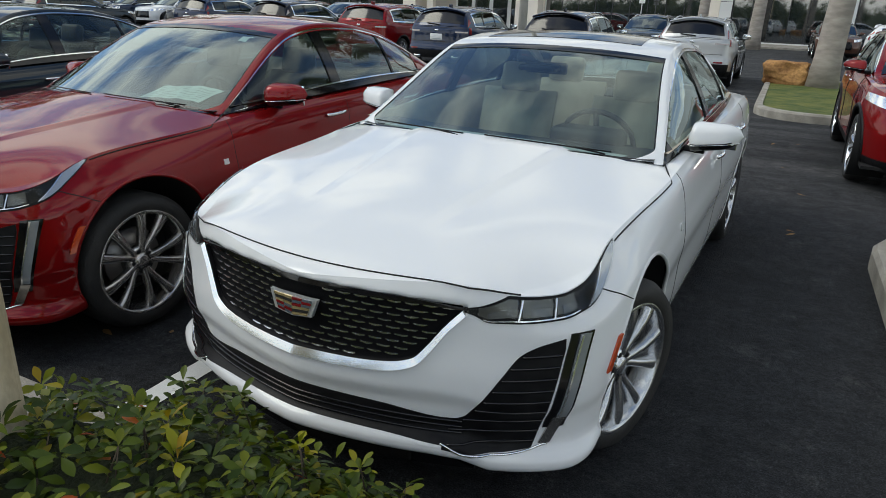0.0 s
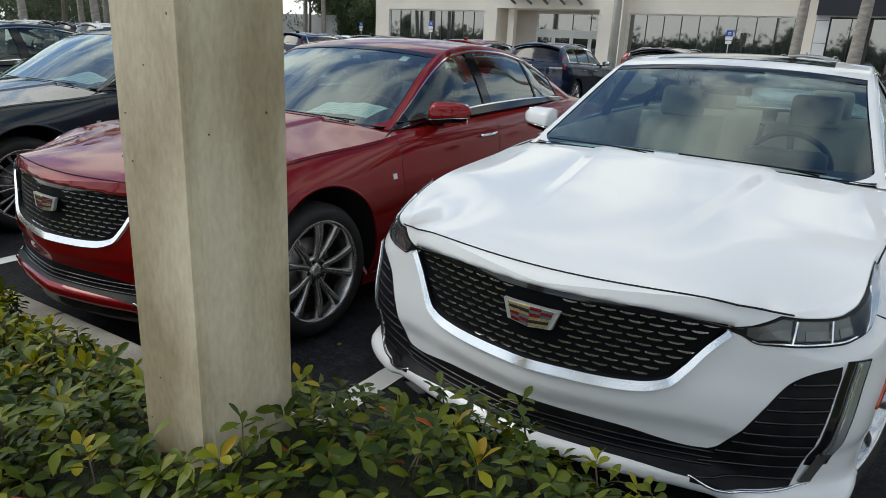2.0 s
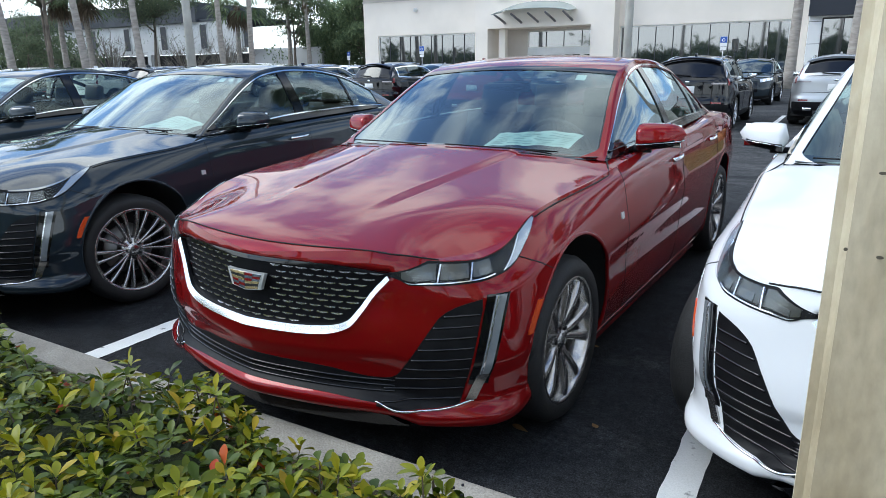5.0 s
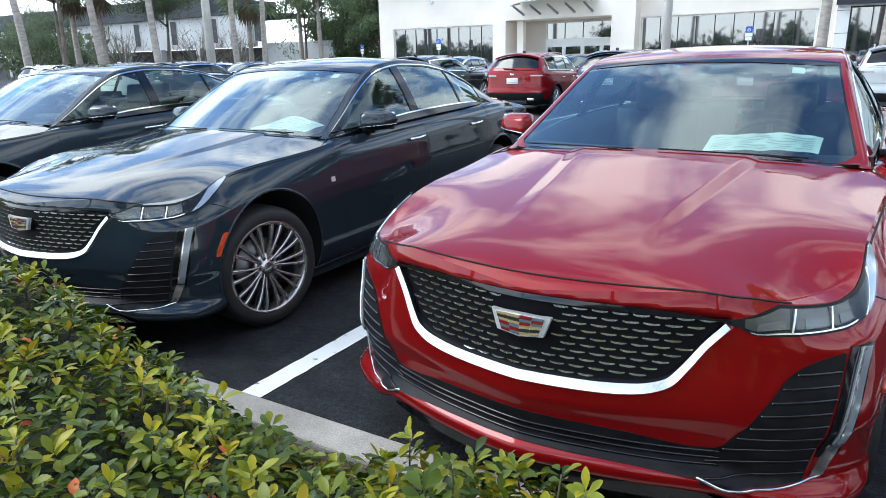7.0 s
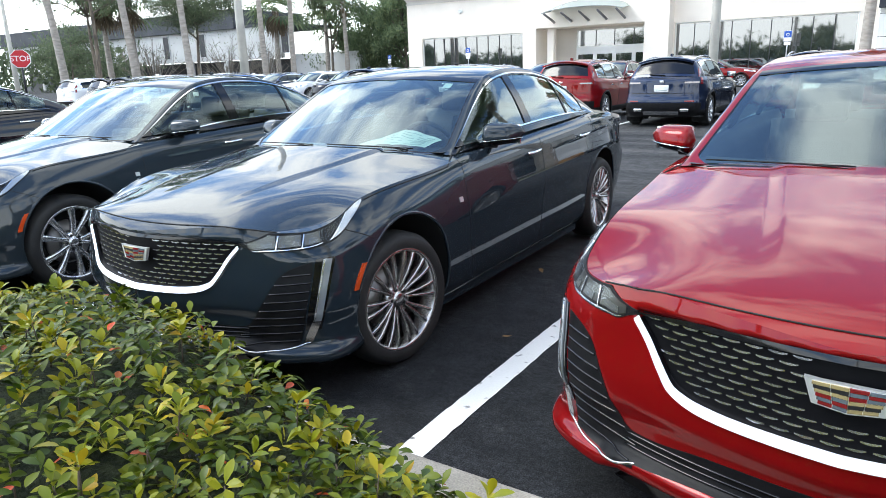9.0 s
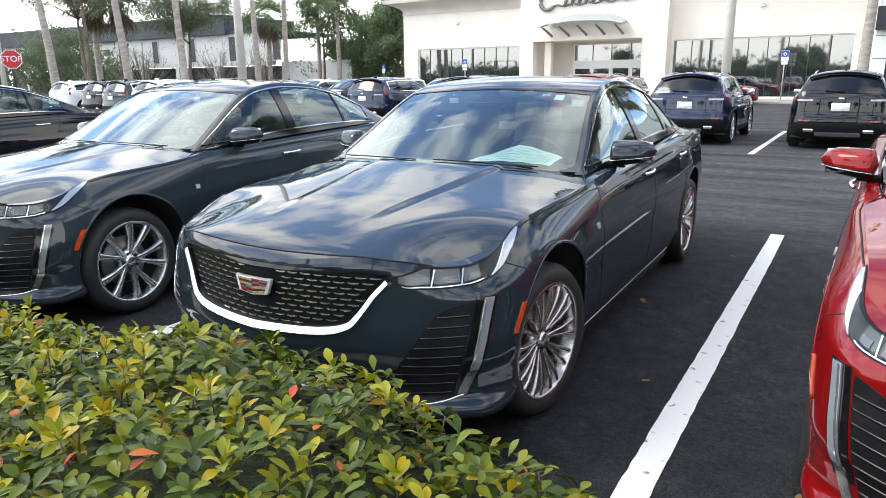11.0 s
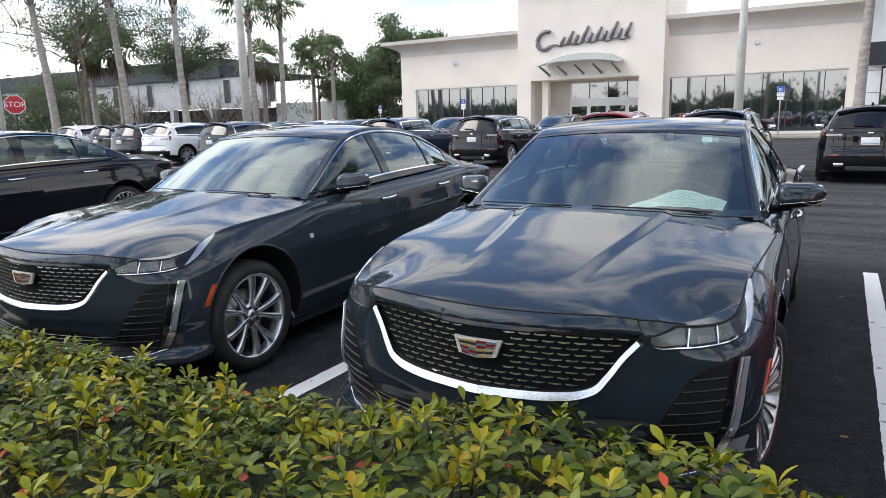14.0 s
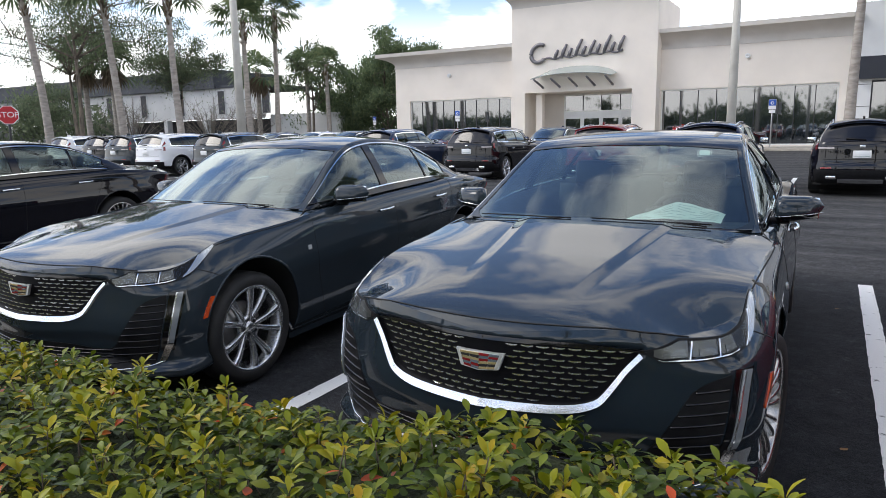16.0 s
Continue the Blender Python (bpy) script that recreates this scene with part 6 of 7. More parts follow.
        part("tail_lamp", put(shell(body.on(body.at_y(yy), zz[:, None] + 0 * yy), 0.010, -0.004)), TAIL_RED, car, "short red tail lamp at the corner")
        part("tail_lamp", put(shell(cab.patch(4.25, 4.49, 8, 0.16, 0.33, 5), 0.010, -0.004)), TAIL_CLEAR, car, "slim clear tail lamp with a dark edge")
        xx = np.linspace(0.50, 0.82, 8)[None, :] + np.zeros((3, 1))
        z3 = np.linspace(0.985, 1.02, 3)[:, None] + 0 * xx
        part("lamp_arm", put(shell(body.on(body.rear_x(xx), z3), 0.008, -0.004)), TAIL_CLEAR, car)
        xx = np.linspace(0.52, 0.72, 6)[None, :] + np.zeros((3, 1))
        z3 = np.linspace(0.580, 0.612, 3)[:, None] + 0 * xx
        part("reflector", put(shell(body.on(body.rear_x(xx), z3), 0.006, -0.004)), TAIL_RED, car)
        part("exhaust", put(moved(merge(box(-0.09, 0.09, -0.05, 0.03, -0.035, 0.035, 0.012)), Matrix.Translation((0.52, 4.545, 0.40)))), CHROME, car)
        u = np.linspace(float(body.front_x(0.58)), float(body.at_y(0.75)), 16)
        z = np.linspace(0, 1, 5)
        zz = 0.78 + 0.12 * (u - u[0])[:, None] + z[None, :] * (0.11 - 0.06 * (u - u[0])[:, None])
        part("headlight", put(shell(body.on(u[:, None] + 0 * zz, np.minimum(zz, body.top(body.plan(u)[1])[:, None] - 0.004)), 0.008, -0.004)), LAMP_CHROME, car)
        mirror_part(car, side, mat, 0.83, 1.75, 1.12)
        for ya, yb in ((1.45, 2.66), (2.66, 3.46)):
            ln = flank_line(body, [(ya + 0.02, float(body.top(ya)) - 0.01), (ya, 0.7), (ya + 0.05, 0.40)], 14)
            part("shut_line", put(tube(ln, 0.005, 4)), GAP_BLACK, car)
            pts = flank_line(body, [(yb - 0.36, 0.93), (yb - 0.16, 0.935)], 8)
            pts[:, 0] += 0.004 + 0.022 * np.sin(np.linspace(0.2, np.pi - 0.2, 8))
            part("handle", put(tube(pts, 0.012, 6)), CHROME, car)
        for yw in body.wheels:
            t = np.linspace(radians(-38), radians(218), 30)
            rows = [np.stack([np.full(30, side * x), yw + r * np.cos(t), 0.365 + r * np.sin(t)], -1) for x, r in ((0.93, 0.41), (0.60, 0.41), (0.55, 0.02))]
            part("wheel_well", (np.array(rows).reshape(-1, 3), quads(3, 30)), GAP_BLACK, car)
            arc = np.linspace(radians(-18), radians(198), 30)
            y_, z_ = yw + 0.42 * np.cos(arc), 0.365 + 0.42 * np.sin(arc)
            part("arch_cladding", put(tube(body.on(body.at_y(y_), np.maximum(z_, 0.25)) - (0.01, 0, 0), 0.026, 6)), BLACK_PLASTIC, car)
            wheel_parts(FIVE_TWIN, ALLOY, car, side * 0.81, yw, body.radius, side, False)
    part("grille", shell(front_patch(body, np.linspace(-0.50, 0.50, 30), 0.46, 0.78, 8), 0.008, -0.004), GLOSS_BLACK, car)
    return car


def repaint(ob, old, new_mat, label, m):
    """A copy of a car in another colour."""
    c = copy_thing(ob, m)
    for o in c.children_recursive:
        if o.type == "MESH" and o.data.materials and o.data.materials[0] == old:
            o.material_slots[0].link = "OBJECT"
            o.material_slots[0].material = new_mat
        if o.type == "MESH" and o.name.startswith("tail_lamp") and new_mat != PAINT_BLACK:
            o.material_slots[0].link = "OBJECT"
            o.material_slots[0].material = TAIL_RED
            tagged(o, "upright red tail lamp")
    return tagged(c, label)


# rear bumpers to the aisle: the cars point away, so each is turned about
suv = build_suv("utility_car", "glossy black compact utility car with its tail to the aisle", pose(1.55, 18.5, 0, 0, 0, 180), PAINT_BLACK)
ROW = ((4.4, 20.3, PAINT_SILVER, "silver-white"), (-1.47, 18.6, PAINT_NAVY, "navy blue"), (-4.3, 19.3, PAINT_RED, "dark red"), (-8.5, 20.6, PAINT_BLACK, "glossy black"),
       (-12.75, 21.5, PAINT_NAVY, "dark blue"), (-18.4, 19.2, PAINT_GREY, "dark grey"), (-21.3, 18.9, PAINT_WHITE, "white"), (-24.3, 19.6, PAINT_GREY, "dark grey"), (-27.2, 20.4, PAINT_BLACK, "glossy black"), (-30.2, 20.6, PAINT_WHITE, "white"))
for x, y, mat, word in ROW:
    repaint(suv, PAINT_BLACK, mat, word + " compact utility car with its tail to the aisle", pose(x, y, 0, 0, 0, 180 + (x * 7 % 3) - 1.5))
SECOND = ((1.4, PAINT_GREY, "dark grey"), (-7.0, PAINT_MAROON, "dark red"), (-9.9, PAINT_NAVY, "navy blue"), (-12.7, PAINT_SILVER, "silver"), (-15.6, PAINT_MAROON, "dark red"), (-18.4, PAINT_WHITE, "white"), (-21.2, PAINT_BLACK, "black"), (-24.1, PAINT_WHITE, "white"), (-27.0, PAINT_NAVY, "navy blue"), (-30.0, PAINT_WHITE, "white"), (-33.0, PAINT_SILVER, "silver"), (-36.0, PAINT_WHITE, "white"))
for k, (x, mat, word) in enumerate(SECOND):
    repaint(suv, PAINT_BLACK, mat, word + " utility car in the row before the showroom", pose(x, 24.0 + (k * 5 % 3) * 0.3, 0, 0, 0, (k * 11 % 3) - 1.0))
for k, (x, y, a, mat, word) in enumerate(((8.05, 6.0, 0, PAINT_RED, "dark red"), (11.2, 6.2, 0, PAINT_WHITE, "white"), (8.3, 33.0, 2, PAINT_BROWN, "brown"), (13.5, 30.0, 75, PAINT_WHITE, "white"), (-3.2, 41.0, 90, PAINT_RED, "red"))):
    repaint(suv, PAINT_BLACK, mat, word + " utility car parked across the drive", pose(x, y, 0, 0, 0, a))
repaint(blue_sedan, PAINT_BLUE, PAINT_BLACK, "glossy black sedan parked beyond an empty bay", pose(-8.35, -0.1, 0, 0, 0, 0))


# ---- hedge ----
def leaf_mat(name, stops, rough=0.38, through=0.18):
    """Waxy leaves; each leaf takes its own tone from the stops."""
    m = shader(name, stops[0][1], rough, 0.0, Specular_IOR_Level=0.25)
    n, l = m.node_tree.nodes, m.node_tree.links
    b = n["Principled BSDF"]
    geo = n.new("ShaderNodeNewGeometry")
    ramp = n.new("ShaderNodeValToRGB")
    els = ramp.color_ramp.elements
    while len(els) < len(stops):
        els.new(0.5)
    for e, (p, c) in zip(els, stops):
        e.position, e.color = p, (*c, 1)
    l.new(geo.outputs["Random Per Island"], ramp.inputs["Fac"])
    l.new(ramp.outputs["Color"], b.inputs["Base Color"])
    tr = n.new("ShaderNodeBsdfTranslucent")
    l.new(ramp.outputs["Color"], tr.inputs["Color"])
    mix = n.new("ShaderNodeMixShader")
    mix.inputs[0].default_value = through
    outp = n["Material Output"]
    l.new(b.outputs["BSDF"], mix.inputs[1])
    l.new(tr.outputs["BSDF"], mix.inputs[2])
    l.new(mix.outputs["Shader"], outp.inputs["Surface"])
    return m


LEAF_GREEN = leaf_mat("hedge_leaf", [(0.0, (0.0211, 0.0422, 0.0028)), (0.35, (0.0466, 0.0748, 0.0042)), (0.7, (0.0854, 0.1153, 0.0056)), (0.93, (0.1452, 0.1602, 0.007)), (1.0, (0.1742, 0.1417, 0.007))])
LEAF_YOUNG = leaf_mat("hedge_leaf_young", [(0.0, (0.132, 0.1672, 0.0097)), (0.5, (0.2332, 0.2376, 0.0106)), (0.85, (0.3344, 0.286, 0.0123)), (1.0, (0.352, 0.2244, 0.0114))])
LEAF_OLD = leaf_mat("hedge_leaf_old", [(0.0, (0.440, 0.128, 0.024)), (0.6, (0.480, 0.072, 0.024)), (1.0, (0.240, 0.056, 0.024))])
TWIG = vary(shader("hedge_twig", (0.10, 0.07, 0.05), 0.9), (0.05, 0.035, 0.025), (0.13, 0.10, 0.07), 20)
# near-black green that paints the shade inside the hedge
HEDGE_SHADE = vary(shader("hedge_inner_shade", (0.02, 0.03, 0.010), 0.95), (0.010, 0.016, 0.006), (0.035, 0.045, 0.016), 25, bump=1.0, bump_scale=90)
BERRY = shader("berry", (0.02, 0.02, 0.035), 0.4)

hedge_front = curve_table([(-16, -0.32), (-2.4, -0.36), (-0.8, -0.30), (-0.2, -0.27), (0.85, -0.20), (1.1, -0.28), (1.85, -0.37), (2.3, -0.44), (2.45, -0.44), (2.8, -0.31), (3.05, -0.33), (3.3, -0.44), (3.65, -0.46), (4.0, -0.47), (4.35, -0.47), (4.6, -0.36), (4.85, -0.22), (5.3, -0.10), (5.75, -0.12), (6.05, -0.3)])
hedge_height = curve_table([(-16, 0.57), (-2.2, 0.575), (-1.2, 0.58), (-0.6, 0.58), (-0.1, 0.595), (0.3, 0.66), (0.8, 0.695), (1.3, 0.605), (1.9, 0.51), (2.35, 0.47), (2.7, 0.51), (3.1, 0.51), (3.4, 0.49), (4.0, 0.525), (4.4, 0.58), (4.8, 0.61), (5.3, 0.60), (5.75, 0.52), (6.05, 0.36)])
HEDGE_BACK = -1.28


def hedge_surface(x, s):
    """Over the hedge's section: s from 0 (foot of the front) over the shoulder (0.3) to 1 (back of the top)."""
    f, h = float(hedge_front(x)), float(hedge_height(x))
    bump = 0.05 * noise.noise(Vector((x * 1.7, s * 3, 0))) + 0.03 * noise.noise(Vector((x * 6, s * 7, 3)))
    if s < 0.3:
        k = s / 0.3
        y = f + 0.02 * k - 0.10 * k ** 3
        z = 0.16 + (h - 0.22) * k
        nrm = Vector((0, 1 - 0.45 * k, 0.25 + 0.75 * k))
    else:
        k = (s - 0.3) / 0.7
        y = (f - 0.08) * (1 - k) + HEDGE_BACK * k
        z = h - 0.06 * (1 - min(1, k * 5)) ** 2
        nrm = Vector((0, 0.5 * (1 - min(1, k * 4)), 1))
    nrm.normalize()
    return Vector((x, y, z)) + nrm * bump, nrm


def leaf_shape(length, width, curl, fold):
    """A small obovate leaf along +x with a rounded tip, cupped and bent."""
    L, W = length, width / 2
    pts = [(0, 0, 0)]
    for t, w in ((0.30, 0.55), (0.60, 1.0), (0.82, 0.78), (0.95, 0.36)):
        z = -curl * t * t * L
        pts += [(t * L, -w * W, fold * W * w + z), (t * L, 0, z), (t * L, w * W, fold * W * w + z)]
    return pts + [(L, 0, -curl * L)]


LEAF_FACES = [(0, 2, 1), (0, 3, 2), (10, 11, 13), (11, 12, 13)]
for k in (1, 4, 7):
    LEAF_FACES += [(k, k + 1, k + 4, k + 3), (k + 1, k + 2, k + 5, k + 4)]
rnd = random.Random(11)
sets = {"green": ([], []), "young": ([], []), "old": ([], [])}
twigs, berries = [], []


def add_leaf(which, m, size, keep=False):
    pts = leaf_shape(0.045 * size * rnd.uniform(0.75, 1.2), 0.0212 * size * rnd.uniform(0.85, 1.2), rnd.uniform(-0.05, 0.5), rnd.uniform(0.15, 0.5))
    v, f = sets[which]
    k = len(v)
    v += [tuple(m @ Vector(p)) for p in pts]
    f += [tuple(i + k for i in q) for q in LEAF_FACES]


def rosette(p, nrm, size, young):
    ax = (nrm + Vector((rnd.uniform(-0.5, 0.5), rnd.uniform(-0.5, 0.5), rnd.uniform(0.0, 0.5)))).normalized()
    q = ax.to_track_quat("Z", "Y").to_matrix().to_4x4()
    spin = rnd.uniform(0, 6.28)
    n = rnd.randint(6, 9)
    for k in range(n):
        lift = rnd.uniform(2, 40) if not young or k < 4 else rnd.uniform(40, 72)
        back = -0.030 * size * (k / n) - 0.004
        m = Matrix.Translation(p) @ q @ Matrix.Rotation(spin + 2.4 * k, 4, "Z") @ Matrix.Translation((0.004, 0, -back - 0.02)) @ Matrix.Rotation(-radians(lift), 4, "Y") @ Matrix.Rotation(rnd.uniform(-0.4, 0.4), 4, "X")
        which = "young" if young else ("old" if rnd.random() < 0.016 else "green")
        add_leaf(which, m, size)
    if rnd.random() < 0.25:
        tip = p - ax * 0.10
        twigs.append(tube([tip, p], [0.003, 0.002], 4))


x = 6.0
while x > -9.5:
    near = x > -3.2
    stepx = 0.052 if near else 0.075
    size = 1.0 if near else 1.5
    s = 0.05
    while s < 1.0:
        ds = 0.05 if near else 0.07
        xx, ss = x + rnd.uniform(-0.5, 0.5) * stepx, s + rnd.uniform(-0.5, 0.5) * ds
        if not (4.54 < xx < 4.83 and -0.78 < hedge_surface(xx, max(0.02, min(0.99, ss)))[0].y < -0.47):
            p, nrm = hedge_surface(xx, max(0.02, min(0.99, ss)))
            patchy = noise.noise(Vector((xx * 2.2, ss * 4, 9)))
            p += nrm * rnd.uniform(-0.062, 0.018)
            rosette(p, nrm, size * rnd.uniform(0.85, 1.2), rnd.random() < (0.13 + 0.28 * max(0, patchy) + (0.05 if ss > 0.3 else -0.06)) * (0.35 if xx > 4.2 else 1.0))
            if rnd.random() < 0.10:
                # a longer shoot standing over the clipped top
                top = p + Vector((rnd.uniform(-0.02, 0.02), rnd.uniform(-0.02, 0.02), rnd.uniform(0.03, 0.075)))
                twigs.append(tube([p - nrm * 0.03, top], [0.0028, 0.0018], 4))
                rosette(top, Vector((0, 0, 1)), size * 0.95, rnd.random() < (0.25 if xx > 4.2 else 0.6))
            if rnd.random() < 0.025:
                for _ in range(6):
                    c = p + Vector((rnd.uniform(-0.02, 0.02), rnd.uniform(-0.02, 0.02), rnd.uniform(0, 0.03)))
                    berries.append(moved(lathe([(-0.004, 0), (-0.002, 0.0034), (0.002, 0.0034), (0.004, 0)], 5, "z"), Matrix.Translation(c)))
        s += ds
    x -= stepx

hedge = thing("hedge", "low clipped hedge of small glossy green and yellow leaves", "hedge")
# dark sheet below the leaves; its colour stands for the shade between them
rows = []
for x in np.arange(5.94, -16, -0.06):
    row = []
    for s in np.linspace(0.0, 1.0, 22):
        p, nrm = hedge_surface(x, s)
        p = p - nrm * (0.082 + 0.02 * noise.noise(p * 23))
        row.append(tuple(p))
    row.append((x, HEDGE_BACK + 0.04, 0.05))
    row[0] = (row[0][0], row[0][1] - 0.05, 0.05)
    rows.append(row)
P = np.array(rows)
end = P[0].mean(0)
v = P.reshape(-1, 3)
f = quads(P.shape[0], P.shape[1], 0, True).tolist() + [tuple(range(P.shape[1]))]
part("shade_core", (v, f), HEDGE_SHADE, hedge)
for key, mat, name, lab in (("green", LEAF_GREEN, "foliage", "green glossy leaves"), ("young", LEAF_YOUNG, "young_foliage", "yellow-green young leaves"), ("old", LEAF_OLD, "old_foliage", "orange and red old leaves")):
    tagged(part(name, sets[key], mat, hedge, lab), kind="stuff")
tagged(part("twig_tip", merge(*twigs), TWIG, hedge), kind="stuff")
tagged(part("fruit", merge(*berries), BERRY, hedge, "tiny dark berries"), kind="stuff")
# single leaves that stand out nearest the walk
one_leaf = bpy.data.meshes.new("leaf")
one_leaf.from_pydata(leaf_shape(0.048, 0.023, 0.25, 0.3), [], LEAF_FACES)
one_leaf.polygons.foreach_set("use_smooth", [True] * len(one_leaf.polygons))
one_leaf.materials.append(leaf_mat("single_leaf", [(0.0, (0.060, 0.092, 0.010)), (0.6, (0.130, 0.160, 0.012)), (0.9, (0.260, 0.230, 0.013)), (1.0, (0.449, 0.151, 0.011))]))
for k in range(290):
    xx, ss = rnd.uniform(-2.4, 5.6), rnd.uniform(0.22, 0.92)
    p, nrm = hedge_surface(xx, ss)
    if 4.53 < p.x < 4.84 and -0.79 < p.y < -0.45:
        continue
    ob = new("leaf", one_leaf)
    ob.parent = hedge
    ob.matrix_basis = Matrix.Translation(p + nrm * 0.015) @ Matrix.Rotation(rnd.uniform(0, 6.28), 4, "Z") @ Matrix.Rotation(-radians(rnd.uniform(10, 65)), 4, "Y")

# a few fallen leaves on the asphalt
FALLEN = leaf_mat("fallen_leaf", [(0.0, (0.22, 0.13, 0.06)), (1.0, (0.30, 0.17, 0.07))], 0.7)
fallen = bpy.data.meshes.new("fallen_leaf")
fallen.from_pydata(leaf_shape(0.075, 0.036, -0.15, 0.25), [], LEAF_FACES)
fallen.materials.append(FALLEN)
rng = random.Random(77)
for k in range(26):
    spot = (rng.uniform(6.3, 9.5), rng.uniform(0.3, 9.0)) if k < 17 else (rng.choice((1.1, 1.75, -1.45, 3.6)) + rng.uniform(-0.25, 0.25), rng.uniform(0.3, 5.0))
    ob = new("fallen_leaf", fallen)
    ob.matrix_basis = Matrix.Translation((spot[0], spot[1], 0.003)) @ Matrix.Rotation(rng.uniform(0, 6.28), 4, "Z") @ Matrix.Scale(rng.uniform(0.6, 1.1), 4)
    tagged(ob, "dry brown leaf fallen on the dark asphalt", "leaf", "fallen leaves")

# ---- trees ----
BARK = vary(shader("bark", (0.16, 0.13, 0.10), 0.9), (0.09, 0.075, 0.06), (0.22, 0.18, 0.14), 5, bump=0.8, bump_scale=30, stretch=(1, 1, 0.3))
PALM_BARK = vary(shader("palm_bark", (0.36, 0.32, 0.28), 0.9), (0.27, 0.24, 0.21), (0.42, 0.375, 0.33), 3, bump=0.5, bump_scale=18, stretch=(0.8, 0.8, 2.5))
PALM_BOOT = vary(shader("palm_boots", (0.16, 0.12, 0.08), 0.95), (0.08, 0.06, 0.04), (0.24, 0.18, 0.12), 9, bump=1.0, bump_scale=30)
OAK_LEAF = leaf_mat("oak_leaf", [(0.0, (0.081, 0.108, 0.065)), (0.6, (0.134, 0.166, 0.095)), (1.0, (0.195, 0.23, 0.127))], 0.6, 0.45)
PINE_LEAF = leaf_mat("dense_leaf", [(0.0, (0.1, 0.143, 0.078)), (0.6, (0.159, 0.208, 0.108)), (1.0, (0.227, 0.28, 0.139))], 0.6, 0.45)
FROND = leaf_mat("frond", [(0.0, (0.098, 0.139, 0.074)), (0.5, (0.15, 0.198, 0.098)), (1.0, (0.227, 0.268, 0.137))], 0.5, 0.45)
DRY_FROND = leaf_mat("dry_frond", [(0.0, (0.10, 0.075, 0.05)), (1.0, (0.20, 0.15, 0.10))], 0.8)
BARE = vary(shader("bare_twigs", (0.20, 0.18, 0.155), 0.9), (0.15, 0.13, 0.11), (0.26, 0.235, 0.20), 6)


def leaf_cloud(rng, centres, radius, count, size):
    """Many small two-faced leaf sprays scattered in uneven clumps."""
    v, f = [], []
    for c, r in centres:
        for _ in range(count):
            d = Vector((rng.gauss(0, 1), rng.gauss(0, 1), rng.gauss(0, 0.75)))
            p = Vector(c) + d * (r * 0.5)
            s = size * rng.uniform(0.6, 1.5)
            m = Euler((rng.uniform(0, 6.28), rng.uniform(0, 6.28), rng.uniform(0, 6.28))).to_matrix()
            k = len(v)
            for q in ((-s, 0, 0), (0, -0.35 * s, 0.1 * s), (s, 0, 0), (0, 0.35 * s, 0.1 * s)):
                v.append(tuple(p + m @ Vector(q)))
            f.append((k, k + 1, k + 2, k + 3))
    return v, f


def wood_mass(rng, centres, count, size):
    """Far trees run together: lumpy dark hearts under a coat of leaf sprays."""
    hearts = []
    for c, r in centres:
        k = [(-0.8, 0.0), (-0.6, 0.45), (-0.1, 0.72), (0.3, 0.62), (0.6, 0.32), (0.75, 0.0)]
        hearts.append(moved(lathe([(a * r * rng.uniform(0.8, 1.1), b * r * rng.uniform(0.8, 1.15)) for a, b in k], 9, "z"), Matrix.Translation(c)))
    return merge(leaf_cloud(rng, centres, 1, count, size), *hearts)


def broad_tree(name, label, x, y, height, spread, seed, mat, clear=0.35, count=42, limbs=9, size=0.13, upright=0.5):
    rng = random.Random(seed)
    tree = thing(name, label, "tree", pose(x, y, 0))
    pts, rad = [], []
    lean = rng.uniform(-0.06, 0.06)
    for k in range(9):
        t = k / 8
        pts.append((lean * height * t + 0.1 * math.sin(t * 5 + seed), 0.1 * math.cos(t * 4 + seed), height * 0.82 * t))
        rad.append(0.015 * height * (1 - 0.82 * t))
    woods = [tube(pts, rad, 8)]
    clumps = []
    for k in range(limbs):
        t0 = clear + (0.8 - clear) * (k + rng.random()) / limbs
        base = Vector(pts[min(8, int(t0 * 8))])
        a = rng.uniform(0, 6.28)
        ln = spread * (1.0 - 0.55 * (t0 - clear)) * rng.uniform(0.6, 1.0)
        end_ = base + Vector((math.cos(a) * ln, math.sin(a) * ln, height * (0.08 + upright * 0.28 * rng.random())))
        mid = (base + end_) / 2 + Vector((rng.uniform(-0.3, 0.3), rng.uniform(-0.3, 0.3), 0.06 * height * rng.uniform(0.0, 1)))
        woods.append(tube([base, mid, end_], [0.007 * height, 0.004 * height, 0.0015 * height], 6))
        for j in range(3):
            side = mid.lerp(end_, rng.uniform(0, 1))
            e2 = side + Vector((rng.gauss(0, 0.3) * spread, rng.gauss(0, 0.3) * spread, rng.uniform(-0.05, 0.12) * height))
            woods.append(tube([side, e2], [0.004 * height, 0.0012 * height], 5))
            clumps.append((e2, spread * rng.uniform(0.16, 0.34)))
        clumps.append((end_, spread * rng.uniform(0.2, 0.38)))
        clumps.append((mid.lerp(end_, 0.5), spread * rng.uniform(0.2, 0.34)))
    for _ in range(4):
        clumps.append((Vector((rng.gauss(0, 0.18) * spread, rng.gauss(0, 0.18) * spread, height * rng.uniform(0.8, 0.98))), spread * 0.26))
    part("trunk", merge(*woods), BARK, tree)
    tagged(part("crown", leaf_cloud(rng, clumps, 1, count, size), mat, tree, smooth=False), kind="stuff")
    return tree


